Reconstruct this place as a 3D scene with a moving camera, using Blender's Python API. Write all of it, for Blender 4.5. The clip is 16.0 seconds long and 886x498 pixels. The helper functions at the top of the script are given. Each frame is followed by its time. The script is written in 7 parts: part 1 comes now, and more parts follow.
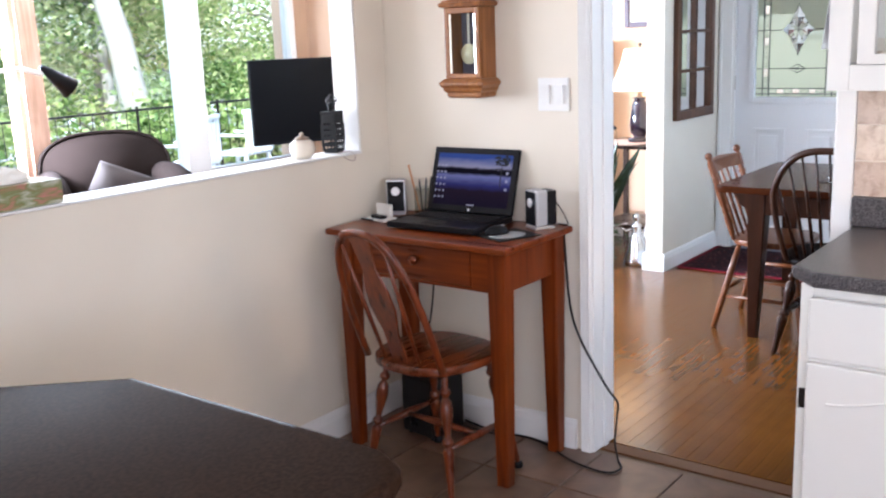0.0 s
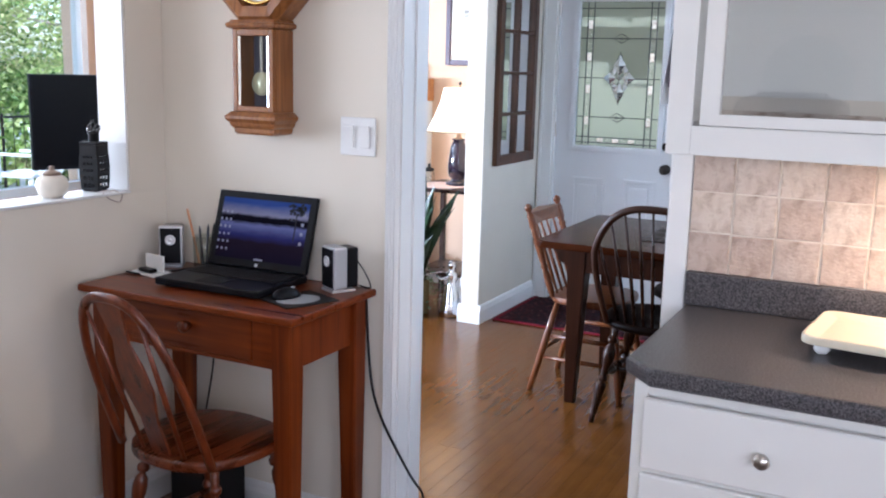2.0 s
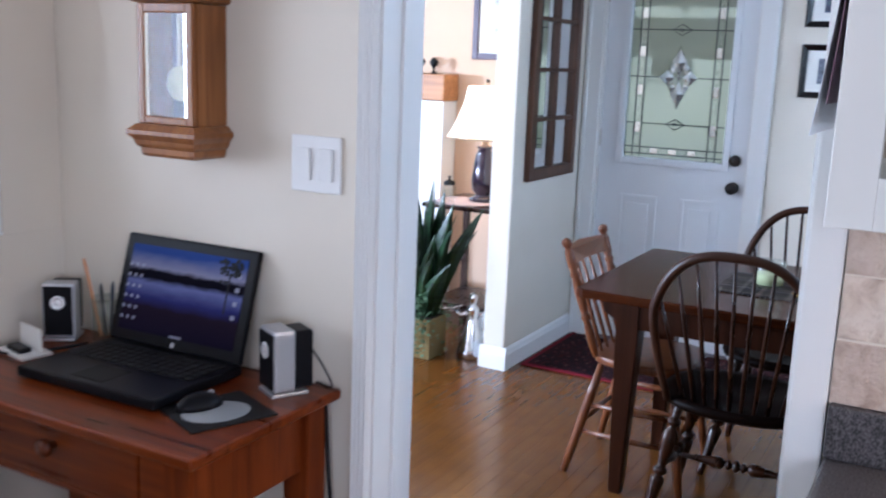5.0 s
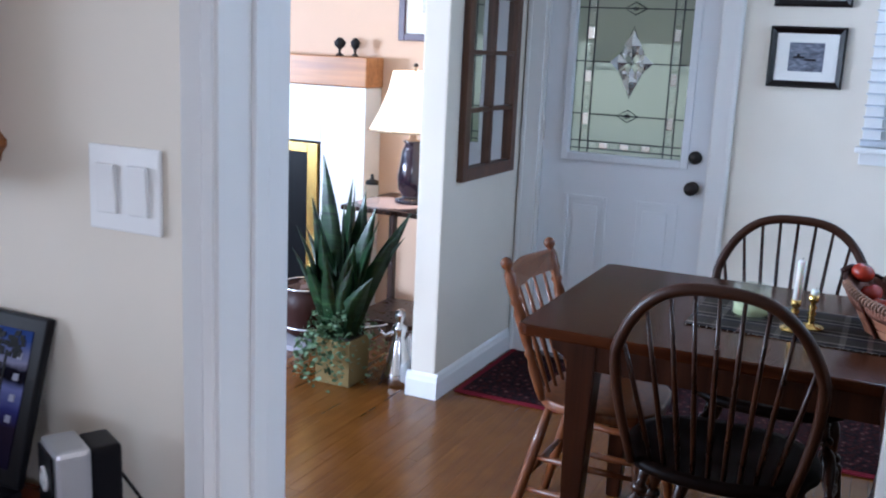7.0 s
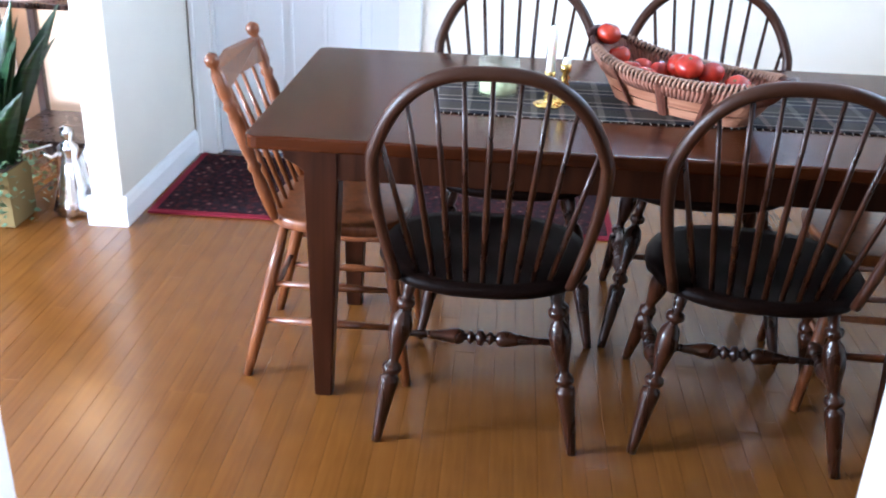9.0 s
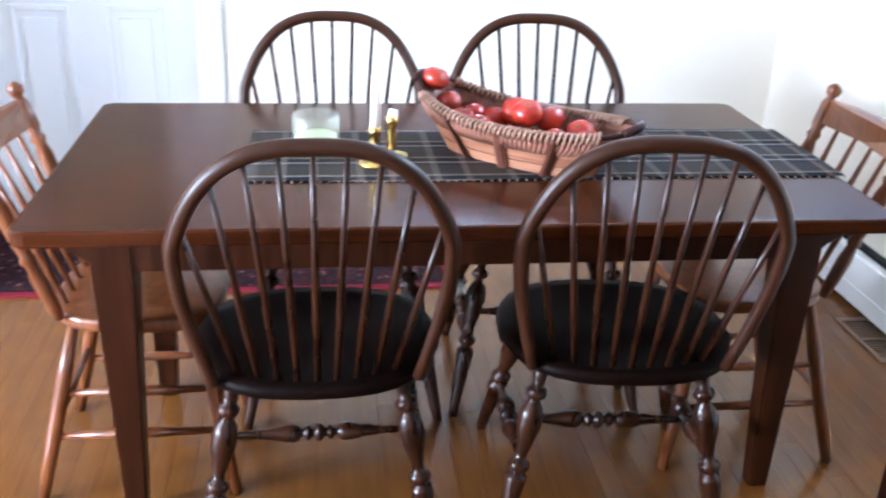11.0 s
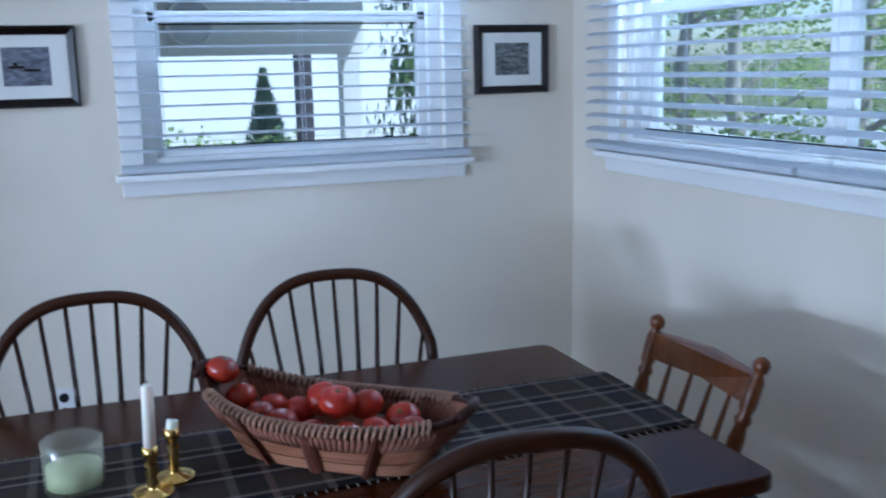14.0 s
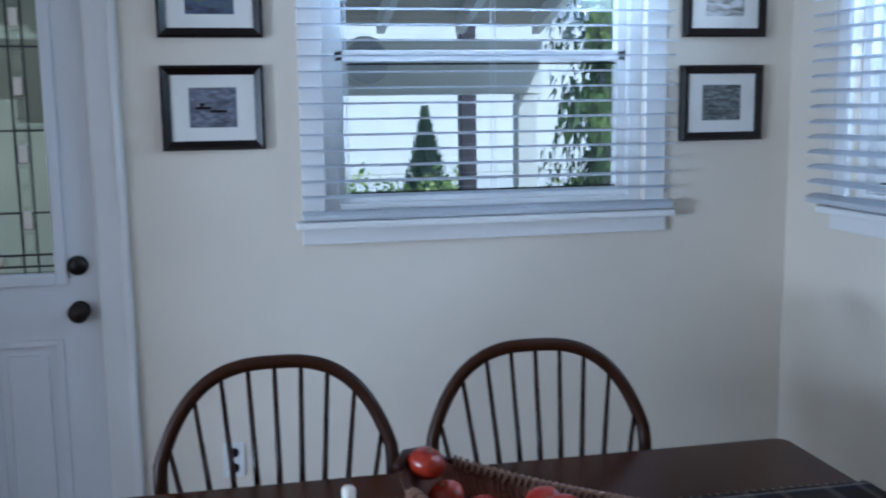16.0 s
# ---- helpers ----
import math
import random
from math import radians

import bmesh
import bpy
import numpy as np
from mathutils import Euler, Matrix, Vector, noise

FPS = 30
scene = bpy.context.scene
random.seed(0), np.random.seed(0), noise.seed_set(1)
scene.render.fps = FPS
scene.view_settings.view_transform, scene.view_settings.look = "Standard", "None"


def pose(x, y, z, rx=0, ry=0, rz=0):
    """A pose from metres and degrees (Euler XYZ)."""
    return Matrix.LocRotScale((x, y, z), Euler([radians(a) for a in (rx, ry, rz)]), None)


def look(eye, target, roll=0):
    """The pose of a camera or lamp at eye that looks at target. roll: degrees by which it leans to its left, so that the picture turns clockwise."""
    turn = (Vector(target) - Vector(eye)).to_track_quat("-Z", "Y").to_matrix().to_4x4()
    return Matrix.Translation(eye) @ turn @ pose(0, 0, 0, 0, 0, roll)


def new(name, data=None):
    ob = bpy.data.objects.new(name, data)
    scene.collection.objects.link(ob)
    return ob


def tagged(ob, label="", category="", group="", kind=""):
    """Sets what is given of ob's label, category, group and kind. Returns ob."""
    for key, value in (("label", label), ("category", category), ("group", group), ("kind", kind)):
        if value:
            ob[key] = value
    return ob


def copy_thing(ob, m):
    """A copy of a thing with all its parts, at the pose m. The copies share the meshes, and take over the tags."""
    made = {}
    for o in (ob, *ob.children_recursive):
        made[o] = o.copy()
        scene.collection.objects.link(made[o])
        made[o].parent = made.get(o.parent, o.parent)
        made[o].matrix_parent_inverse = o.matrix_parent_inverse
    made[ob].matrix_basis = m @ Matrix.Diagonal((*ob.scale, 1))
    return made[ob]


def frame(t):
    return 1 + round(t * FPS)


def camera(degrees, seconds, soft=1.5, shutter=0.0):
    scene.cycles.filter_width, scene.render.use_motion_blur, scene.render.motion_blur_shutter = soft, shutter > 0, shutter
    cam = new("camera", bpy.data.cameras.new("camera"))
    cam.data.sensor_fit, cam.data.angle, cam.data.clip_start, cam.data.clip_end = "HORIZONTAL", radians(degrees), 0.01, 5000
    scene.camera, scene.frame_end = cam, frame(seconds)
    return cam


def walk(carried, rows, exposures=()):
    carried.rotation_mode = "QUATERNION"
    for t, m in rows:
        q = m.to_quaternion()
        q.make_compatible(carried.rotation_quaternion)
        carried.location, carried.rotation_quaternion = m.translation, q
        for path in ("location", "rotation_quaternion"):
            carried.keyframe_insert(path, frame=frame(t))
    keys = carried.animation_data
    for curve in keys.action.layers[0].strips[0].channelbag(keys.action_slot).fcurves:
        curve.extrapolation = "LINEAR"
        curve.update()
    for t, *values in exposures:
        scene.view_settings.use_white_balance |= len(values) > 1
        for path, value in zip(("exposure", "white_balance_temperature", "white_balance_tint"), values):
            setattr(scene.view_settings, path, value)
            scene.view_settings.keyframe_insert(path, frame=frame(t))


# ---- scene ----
cam = camera(49.7, 16.0, 2.0, 0.5)

PATH = [
    (0, (-0.004, 0.218, 1.467), (-1.193, 1.767, 1.036), -2.3),
    (0.5, (0.004, 0.311, 1.469), (-1.137, 1.901, 1.059), -1.7),
    (1, (-0.045, 0.421, 1.464), (-1.081, 2.084, 1.059), -0.6),
    (1.5, (-0.126, 0.541, 1.469), (-1.064, 2.263, 1.078), 0.7),
    (2, (-0.197, 0.657, 1.47), (-1.076, 2.414, 1.097), 1.5),
    (2.5, (-0.243, 0.783, 1.461), (-1.123, 2.534, 1.059), 1.5),
    (3, (-0.278, 0.94, 1.463), (-1.19, 2.664, 1.022), 1.1),
    (3.5, (-0.323, 1.108, 1.48), (-1.284, 2.81, 1.058), 1.0),
    (4, (-0.376, 1.247, 1.473), (-1.382, 2.927, 1.068), 1.2),
    (4.5, (-0.461, 1.383, 1.464), (-1.471, 3.062, 1.062), 1.6),
    (5, (-0.556, 1.528, 1.476), (-1.499, 3.248, 1.088), 2.2),
    (5.2, (-0.588, 1.587, 1.473), (-1.491, 3.33, 1.09), 2.3),
    (7.3, (-0.846, 2.191, 1.456), (-1.637, 3.977, 1.028), 2.8),
    (7.5, (-0.884, 2.231, 1.439), (-1.569, 4.048, 0.962), 3.3),
    (7.8, (-0.941, 2.294, 1.43), (-1.427, 4.142, 0.838), 4.4),
    (8, (-0.982, 2.321, 1.424), (-1.346, 4.18, 0.782), 4.0),
    (8.2, (-1.029, 2.343, 1.393), (-1.304, 4.19, 0.677), 3.4),
    (10.3, (-1.111, 2.742, 1.398), (-1.074, 4.548, 0.541), 1.9),
    (10.5, (-1.107, 2.758, 1.396), (-1.018, 4.576, 0.566), 2.0),
    (11, (-1.104, 2.819, 1.411), (-0.849, 4.638, 0.619), 2.1),
    (11.5, (-1.12, 2.882, 1.402), (-0.681, 4.68, 0.643), 2.3),
    (12, (-1.14, 2.931, 1.39), (-0.524, 4.702, 0.695), 0.8),
    (12.5, (-1.134, 3.007, 1.433), (-0.378, 4.744, 0.795), 1.1),
    (13, (-1.105, 3.07, 1.435), (-0.278, 4.811, 0.901), 0.8),
    (13.5, (-1.071, 3.129, 1.449), (-0.263, 4.905, 1.01), -0.2),
    (14, (-1.049, 3.178, 1.457), (-0.36, 5.018, 1.085), -1.3),
    (14.5, (-1.04, 3.247, 1.46), (-0.445, 5.125, 1.116), -1.6),
    (15, (-1.042, 3.316, 1.467), (-0.492, 5.213, 1.155), -1.1),
    (15.5, (-1.071, 3.411, 1.467), (-0.561, 5.322, 1.175), -0.8),
    (16, (-1.11, 3.484, 1.479), (-0.705, 5.421, 1.187), -0.8),
]
walk(cam, [(t, look(eye, target, roll)) for t, eye, target, roll in PATH],
     [(0, 1.58, 5450, 12), (2, 1.12, 5160, 12), (3.5, 1.08, 5010, 12), (5, 0.92, 4930, 12), (7.4, 0.62, 4930, 11), (8.1, 1.3, 4960, 10), (10.5, 2.4, 5130, 11), (12, 1.92, 5000, 10), (13, 1.05, 4760, 9), (14.5, 0.08, 4670, 8), (16, 0.0, 4800, 8)])

# ---- world, sun, exposure ----
world = bpy.data.worlds.new("world")
scene.world = world
world.use_nodes = True
wn = world.node_tree.nodes
sky = wn.new("ShaderNodeTexSky")
sky.sky_type = 'NISHITA'
sky.sun_disc = False
sky.sun_elevation = radians(50)
sky.sun_rotation = radians(138)
wn["Background"].inputs["Strength"].default_value = 0.15
world.node_tree.links.new(sky.outputs[0], wn["Background"].inputs["Color"])
sun = new("sun", bpy.data.lights.new("sun", 'SUN'))
sun.data.energy, sun.data.angle, sun.data.color = 5.0, radians(0.5), (1.0, 0.95, 0.86)
sun.matrix_world = look((4.5, -5, 8), (0, 0, 0))


def area(name, m, sx, sy, watts, colour):
    lamp = new(name, bpy.data.lights.new(name, 'AREA'))
    lamp.data.shape, lamp.data.size, lamp.data.size_y = 'RECTANGLE', sx, sy
    lamp.data.energy, lamp.data.color = watts, colour
    lamp.matrix_world = m
    return lamp


# area lamps in the window openings, standing in for daylight
area("skylight_west", look((-6.12, 4.4, 2.1), (-2.0, 3.6, 0.9)), 3.4, 0.5, 30, (0.93, 0.97, 1.0))
# narrow low strip, added so table and chairs shade the lower east wall
area("skylight_west_low", look((-6.12, 2.93, 1.27), (-1.0, 4.7, 1.05)), 0.95, 0.3, 145, (0.95, 0.98, 1.0))
area("skylight_west_south", look((-6.12, 0.27, 1.5), (-1.0, 1.6, 1.3)), 2.85, 1.4, 82, (1.0, 0.95, 0.91))
area("skylight_north", look((-0.33, 6.555, 2.035), (-0.4, 6.0, 1.3)), 0.9, 0.1, 8, (0.82, 0.92, 1.0))
area("skylight_east", look((0.825, 5.1, 2.035), (0.2, 5.1, 1.2)), 1.8, 0.1, 22, (0.85, 0.94, 1.0))
# two fill lamps in unseen kitchen openings, added to brighten walls and cabinets
area("fill_kitchen", look((1.0, -1.92, 1.75), (-1.6, 2.4, 0.9)), 1.5, 0.9, 21, (1.0, 0.87, 0.81))
area("fill_kitchen_east", look((2.58, -0.6, 1.6), (-2.4, 0.9, 0.7)), 1.3, 0.9, 16, (1.0, 0.87, 0.84))
area("undercabinet_glow", pose(0.30, 2.86, 1.285), 0.7, 0.05, 9.0, (1.0, 0.66, 0.40))
lamp_glow = new("table_lamp_glow", bpy.data.lights.new("table_lamp_glow", 'POINT'))
lamp_glow.data.energy, lamp_glow.data.color, lamp_glow.data.shadow_soft_size = 3.5, (1.0, 0.72, 0.45), 0.04
lamp_glow.location = (-2.84, 6.05, 1.2)


# ---- materials ----
def mat(name, colour, rough=0.6, metal=0.0, spec=0.5, coat=0.0):
    m = bpy.data.materials.new(name)
    m.use_nodes = True
    b = m.node_tree.nodes["Principled BSDF"]
    b.inputs["Base Color"].default_value = (*colour, 1)
    b.inputs["Roughness"].default_value = rough
    b.inputs["Metallic"].default_value = metal
    b.inputs["Specular IOR Level"].default_value = spec
    b.inputs["Coat Weight"].default_value = coat
    return m


def coords(m, scale, rot=(0, 0, 0)):
    nt = m.node_tree
    tc, mp = nt.nodes.new("ShaderNodeTexCoord"), nt.nodes.new("ShaderNodeMapping")
    mp.inputs["Scale"].default_value = scale
    mp.inputs["Rotation"].default_value = rot
    nt.links.new(tc.outputs["Object"], mp.inputs["Vector"])
    return mp.outputs["Vector"]


def noisy(m, vec, scale, detail=4.0, distort=0.0):
    n = m.node_tree.nodes.new("ShaderNodeTexNoise")
    n.inputs["Scale"].default_value, n.inputs["Detail"].default_value = scale, detail
    n.inputs["Distortion"].default_value = distort
    m.node_tree.links.new(vec, n.inputs["Vector"])
    return n.outputs["Fac"]


def ramp(m, fac, stops):
    r = m.node_tree.nodes.new("ShaderNodeValToRGB")
    e = r.color_ramp.elements
    while len(e) < len(stops):
        e.new(0.5)
    for k, (p, c) in enumerate(stops):
        e[k].position, e[k].color = p, (*c, 1)
    m.node_tree.links.new(fac, r.inputs["Fac"])
    return r.outputs["Color"]


def mixed(m, a, b, fac, how='MULTIPLY'):
    x = m.node_tree.nodes.new("ShaderNodeMix")
    x.data_type, x.blend_type = 'RGBA', how
    for k, v in ((6, a), (7, b)):
        if isinstance(v, tuple):
            x.inputs[k].default_value = (*v, 1)
        else:
            m.node_tree.links.new(v, x.inputs[k])
    if isinstance(fac, float):
        x.inputs[0].default_value = fac
    else:
        m.node_tree.links.new(fac, x.inputs[0])
    return x.outputs[2]


def colour_to(m, out):
    m.node_tree.links.new(out, m.node_tree.nodes["Principled BSDF"].inputs["Base Color"])


def bump(m, fac, strength=0.2, dist=0.002):
    b = m.node_tree.nodes.new("ShaderNodeBump")
    b.inputs["Strength"].default_value, b.inputs["Distance"].default_value = strength, dist
    m.node_tree.links.new(fac, b.inputs["Height"])
    m.node_tree.links.new(b.outputs["Normal"], m.node_tree.nodes["Principled BSDF"].inputs["Normal"])


def rough_to(m, fac, lo, hi):
    r = m.node_tree.nodes.new("ShaderNodeMapRange")
    r.inputs[3].default_value, r.inputs[4].default_value = lo, hi
    m.node_tree.links.new(fac, r.inputs[0])
    m.node_tree.links.new(r.outputs[0], m.node_tree.nodes["Principled BSDF"].inputs["Roughness"])


def paint(name, colour, rough=0.75, mottle=0.06, grain=260.0, depth=0.0006):
    m = mat(name, colour, rough, spec=0.3)
    v = coords(m, (1, 1, 1))
    big, fine = noisy(m, v, 1.7, 3), noisy(m, v, grain, 2)
    lo = tuple(c * (1 - mottle) for c in colour)
    hi = tuple(min(1, c * (1 + mottle * 0.6)) for c in colour)
    colour_to(m, ramp(m, big, [(0.3, lo), (0.7, hi)]))
    bump(m, fine, 0.25, depth)
    return m


def wood(name, dark, light, rough=0.35, along='z', scale=1.0, coat=0.15, vary=0.0, spec=0.32, relief=0.12):
    """Wood with its grain along one axis of the piece."""
    m = mat(name, light, rough, spec=spec, coat=coat)
    m.node_tree.nodes["Principled BSDF"].inputs["Coat Roughness"].default_value = 0.25
    s = {'x': (1.2, 22, 22), 'y': (22, 1.2, 22), 'z': (22, 22, 1.2)}[along]
    v = coords(m, tuple(k * scale for k in s))
    g = noisy(m, v, 1.6, 6, 0.9)
    v2 = coords(m, (1, 1, 1))
    blot = noisy(m, v2, 5.0, 2)
    c = ramp(m, g, [(0.32, dark), (0.68, light)])
    c = mixed(m, c, ramp(m, blot, [(0.3, (0.72, 0.70, 0.68)), (0.7, (1.0, 1.0, 1.0))]), 0.8)
    if vary:
        oi = m.node_tree.nodes.new("ShaderNodeObjectInfo")
        c = mixed(m, c, ramp(m, oi.outputs["Random"], [(0.0, (1 - vary,) * 3), (1.0, (1.0, 1.0, 1.0))]), 1.0)
    colour_to(m, c)
    rough_to(m, g, rough * 0.8, rough * 1.3)
    bump(m, g, relief, 0.0008)
    return m


def glass(name, colour=(1, 1, 1), rough=0.0, cloud=0.0, gloss=0.04, edge=0.7):
    m = bpy.data.materials.new(name)
    m.use_nodes = True
    nt = m.node_tree
    nt.nodes.remove(nt.nodes["Principled BSDF"])
    t, g, x, f, pw, ma = (nt.nodes.new("ShaderNode" + k) for k in ("BsdfTransparent", "BsdfGlossy", "MixShader", "LayerWeight", "Math", "Math"))
    t.inputs["Color"].default_value = (*colour, 1)
    g.inputs["Roughness"].default_value = rough
    pw.operation, ma.operation = 'POWER', 'MULTIPLY_ADD'
    pw.inputs[1].default_value, ma.inputs[1].default_value, ma.inputs[2].default_value = 4.0, edge, gloss
    nt.links.new(f.outputs["Facing"], pw.inputs[0])
    nt.links.new(pw.outputs[0], ma.inputs[0])
    nt.links.new(ma.outputs[0], x.inputs[0])
    if cloud:
        tl, mx = nt.nodes.new("ShaderNodeBsdfTranslucent"), nt.nodes.new("ShaderNodeMixShader")
        tl.inputs["Color"].default_value = (0.64, 0.64, 0.54, 1)
        mx.inputs[0].default_value = cloud
        nt.links.new(t.outputs[0], mx.inputs[1])
        nt.links.new(tl.outputs[0], mx.inputs[2])
        nt.links.new(mx.outputs[0], x.inputs[1])
    else:
        nt.links.new(t.outputs[0], x.inputs[1])
    nt.links.new(g.outputs[0], x.inputs[2])
    nt.links.new(x.outputs[0], nt.nodes["Material Output"].inputs["Surface"])
    return m


def glow(name, colour, strength):
    m = mat(name, colour, 0.6)
    b = m.node_tree.nodes["Principled BSDF"]
    b.inputs["Emission Color"].default_value = (*colour, 1)
    b.inputs["Emission Strength"].default_value = strength
    return m


WALL = paint("wall_paint", (0.74, 0.683, 0.585))
# peach deepened to tan: the fireplace wall's shade is put into the colour
WALL_LIVING_SHADED = paint("shaded_living_wall_paint", (0.66, 0.47, 0.33))
CEIL = paint("ceiling_paint", (0.80, 0.79, 0.76))
TRIM = paint("trim_paint", (0.80, 0.80, 0.79), 0.4, 0.03, 90.0)
CABINET = paint("cabinet_paint", (0.80, 0.79, 0.75), 0.38, 0.04, 120.0)
DOORPAINT = paint("door_paint", (0.74, 0.76, 0.79), 0.4, 0.03, 160.0)
OAK = wood("oak_strip", (0.146, 0.053, 0.0088), (0.192, 0.074, 0.0130), 0.19, 'y', 1.0, 0.10, 0.11, relief=0.0)
OAK_DARK = mat("floor_joint", (0.12, 0.050, 0.014), 0.6)
PINE = wood("stained_pine", (0.085, 0.0135, 0.0020), (0.215, 0.042, 0.0046), 0.32, 'z', 0.9, 0.12, spec=0.2)
PINE_X = wood("stained_pine_wide", (0.085, 0.0135, 0.0020), (0.215, 0.042, 0.0046), 0.28, 'x', 0.9, 0.15, spec=0.2)
CHAIRWOOD = wood("desk_chair_wood", (0.070, 0.0115, 0.0025), (0.185, 0.037, 0.006), 0.28, 'z', 1.2, 0.35)
SEATWOOD = wood("worn_seat_wood", (0.026, 0.005, 0.002), (0.190, 0.038, 0.007), 0.26, 'y', 1.2, 0.35)
WALNUT = wood("dark_walnut", (0.014, 0.0040, 0.0014), (0.036, 0.0106, 0.0036), 0.27, 'z', 1.2, 0.06, spec=0.30)
DARKSEAT = wood("black_stained_seat", (0.003, 0.0014, 0.0010), (0.007, 0.0026, 0.0016), 0.45, 'y', 1.2, 0.0, spec=0.05)
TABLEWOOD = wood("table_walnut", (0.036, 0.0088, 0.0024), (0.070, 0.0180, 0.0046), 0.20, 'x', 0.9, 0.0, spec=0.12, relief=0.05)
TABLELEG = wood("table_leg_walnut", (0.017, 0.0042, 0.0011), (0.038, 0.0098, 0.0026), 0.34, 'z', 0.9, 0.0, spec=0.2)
BOWWOOD = paint("bent_walnut", (0.034, 0.0106, 0.0037), 0.4, 0.15, 60.0, 0.0002)
POSTWOOD = wood("pale_window_wood", (0.48, 0.29, 0.20), (0.64, 0.43, 0.32), 0.4, 'z', 1.0, 0.1)
MAPLE = wood("maple_chair", (0.105, 0.030, 0.008), (0.20, 0.066, 0.019), 0.30, 'z', 1.2, 0.3)
CLOCKOAK = wood("clock_oak", (0.20, 0.070, 0.017), (0.36, 0.145, 0.038), 0.35, 'z', 1.4, 0.2)
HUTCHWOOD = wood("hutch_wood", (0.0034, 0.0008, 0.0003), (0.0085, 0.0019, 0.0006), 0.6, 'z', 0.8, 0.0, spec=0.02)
MANTELWOOD = wood("mantel_oak", (0.36, 0.15, 0.05), (0.60, 0.29, 0.11), 0.45, 'x', 0.8, 0.1)
FRAMEBLACK = mat("black_frame", (0.007, 0.004, 0.004), 0.30, spec=0.25, coat=0.1)
BLACK = mat("black_plastic", (0.006, 0.006, 0.008), 0.36, spec=0.14)
BLACKMATT = mat("black_matt", (0.008, 0.008, 0.009), 0.6, spec=0.25)
SILVER = mat("silver_plastic", (0.50, 0.51, 0.54), 0.35, 0.6)
NICKEL = mat("brushed_nickel", (0.55, 0.52, 0.48), 0.28, 1.0)
BRASS = mat("polished_brass", (0.75, 0.52, 0.16), 0.22, 1.0)
BRONZE = mat("oil_rubbed_bronze", (0.022, 0.017, 0.015), 0.35, 0.5)
CHROME = mat("polished_pewter", (0.72, 0.73, 0.76), 0.14, 1.0)
WHITEP = mat("white_plastic", (0.78, 0.78, 0.77), 0.35)
SLAT = mat("white_blind_slat", (0.80, 0.82, 0.85), 0.45)
nt = SLAT.node_tree
tl, mx = nt.nodes.new("ShaderNodeBsdfTranslucent"), nt.nodes.new("ShaderNodeMixShader")
tl.inputs["Color"].default_value = (0.80, 0.84, 0.90, 1)
mx.inputs[0].default_value = 0.45
nt.links.new(nt.nodes["Principled BSDF"].outputs[0], mx.inputs[1])
nt.links.new(tl.outputs[0], mx.inputs[2])
nt.links.new(mx.outputs[0], nt.nodes["Material Output"].inputs["Surface"])
WAX = mat("candle_wax", (0.80, 0.78, 0.70), 0.45)
WAX.node_tree.nodes["Principled BSDF"].inputs["Subsurface Weight"].default_value = 0.3
GREENWAX = mat("pale_green_wax", (0.60, 0.66, 0.42), 0.5)
MIRROR = mat("mirror_glass", (0.80, 0.82, 0.82), 0.02, 1.0)
PANE = glass("window_glass", (0.93, 0.96, 0.96))
LEADED = glass("bevelled_glass", (0.76, 0.78, 0.68), 0.08, 0.5)
CLOCKPANE = glass("clock_glass", (0.93, 0.95, 0.97), 0.0, 0.0, 0.016)
CABPANE = glass("cabinet_glass", (0.96, 0.97, 0.97), 0.05, 0.0, 0.0)
DISHGLASS = glass("dish_glass", (0.982, 0.986, 0.988), 0.08, 0.0, 0.015, 0.30)
PLATEGLASS = glass("thin_plate_glass", (0.97, 0.98, 0.98), 0.05, 0.0, 0.0, 0.12)
CLEAR = glass("clear_glass", (0.95, 0.97, 0.97), 0.03)
LEAD = mat("lead_came", (0.045, 0.045, 0.05), 0.4, 0.5)
BEVEL = mat("cut_crystal", (0.97, 0.98, 0.97), 0.02)
BEVEL.node_tree.nodes["Principled BSDF"].inputs["Transmission Weight"].default_value = 1.0
JEWEL = mat("silvered_jewel_glass", (0.86, 0.88, 0.86), 0.06, 0.75)
MATBOARD = mat("mat_board", (0.76, 0.75, 0.71), 0.8)
CANE = wood("split_cane", (0.24, 0.085, 0.042), (0.46, 0.22, 0.125), 0.5, 'x', 1.5, 0.0)
WICKER = paint("wicker_weave", (0.29, 0.125, 0.080), 0.5, 0.4, 60.0)
WRAP = paint("rush_wrap", (0.34, 0.19, 0.125), 0.5, 0.45, 90.0)
BASKETRIM = mat("dark_wicker", (0.032, 0.011, 0.008), 0.45, spec=0.2)
STRAP = wood("reddish_strap", (0.075, 0.024, 0.015), (0.17, 0.060, 0.036), 0.4, 'z', 1.5, 0.1)
CERAMIC = mat("cream_ceramic", (0.72, 0.66, 0.56), 0.4)
TERRA = paint("moss_terracotta", (0.20, 0.14, 0.050), 0.85, 0.3, 14.0, 0.003)

LAMINATE = mat("grey_laminate", (0.075, 0.073, 0.078), 0.28)
v = coords(LAMINATE, (1, 1, 1))
n1, n2 = noisy(LAMINATE, v, 260.0, 4), noisy(LAMINATE, v, 45.0, 3)
colour_to(LAMINATE, mixed(LAMINATE, ramp(LAMINATE, n1, [(0.38, (0.022, 0.021, 0.024)), (0.64, (0.135, 0.128, 0.134))]),
                          ramp(LAMINATE, n2, [(0.3, (0.86, 0.86, 0.88)), (0.7, (1.0, 1.0, 1.0))]), 1.0))
rough_to(LAMINATE, n2, 0.30, 0.36)
ISLAND = mat("dark_island_laminate", (0.030, 0.018, 0.013), 0.07, spec=0.005)
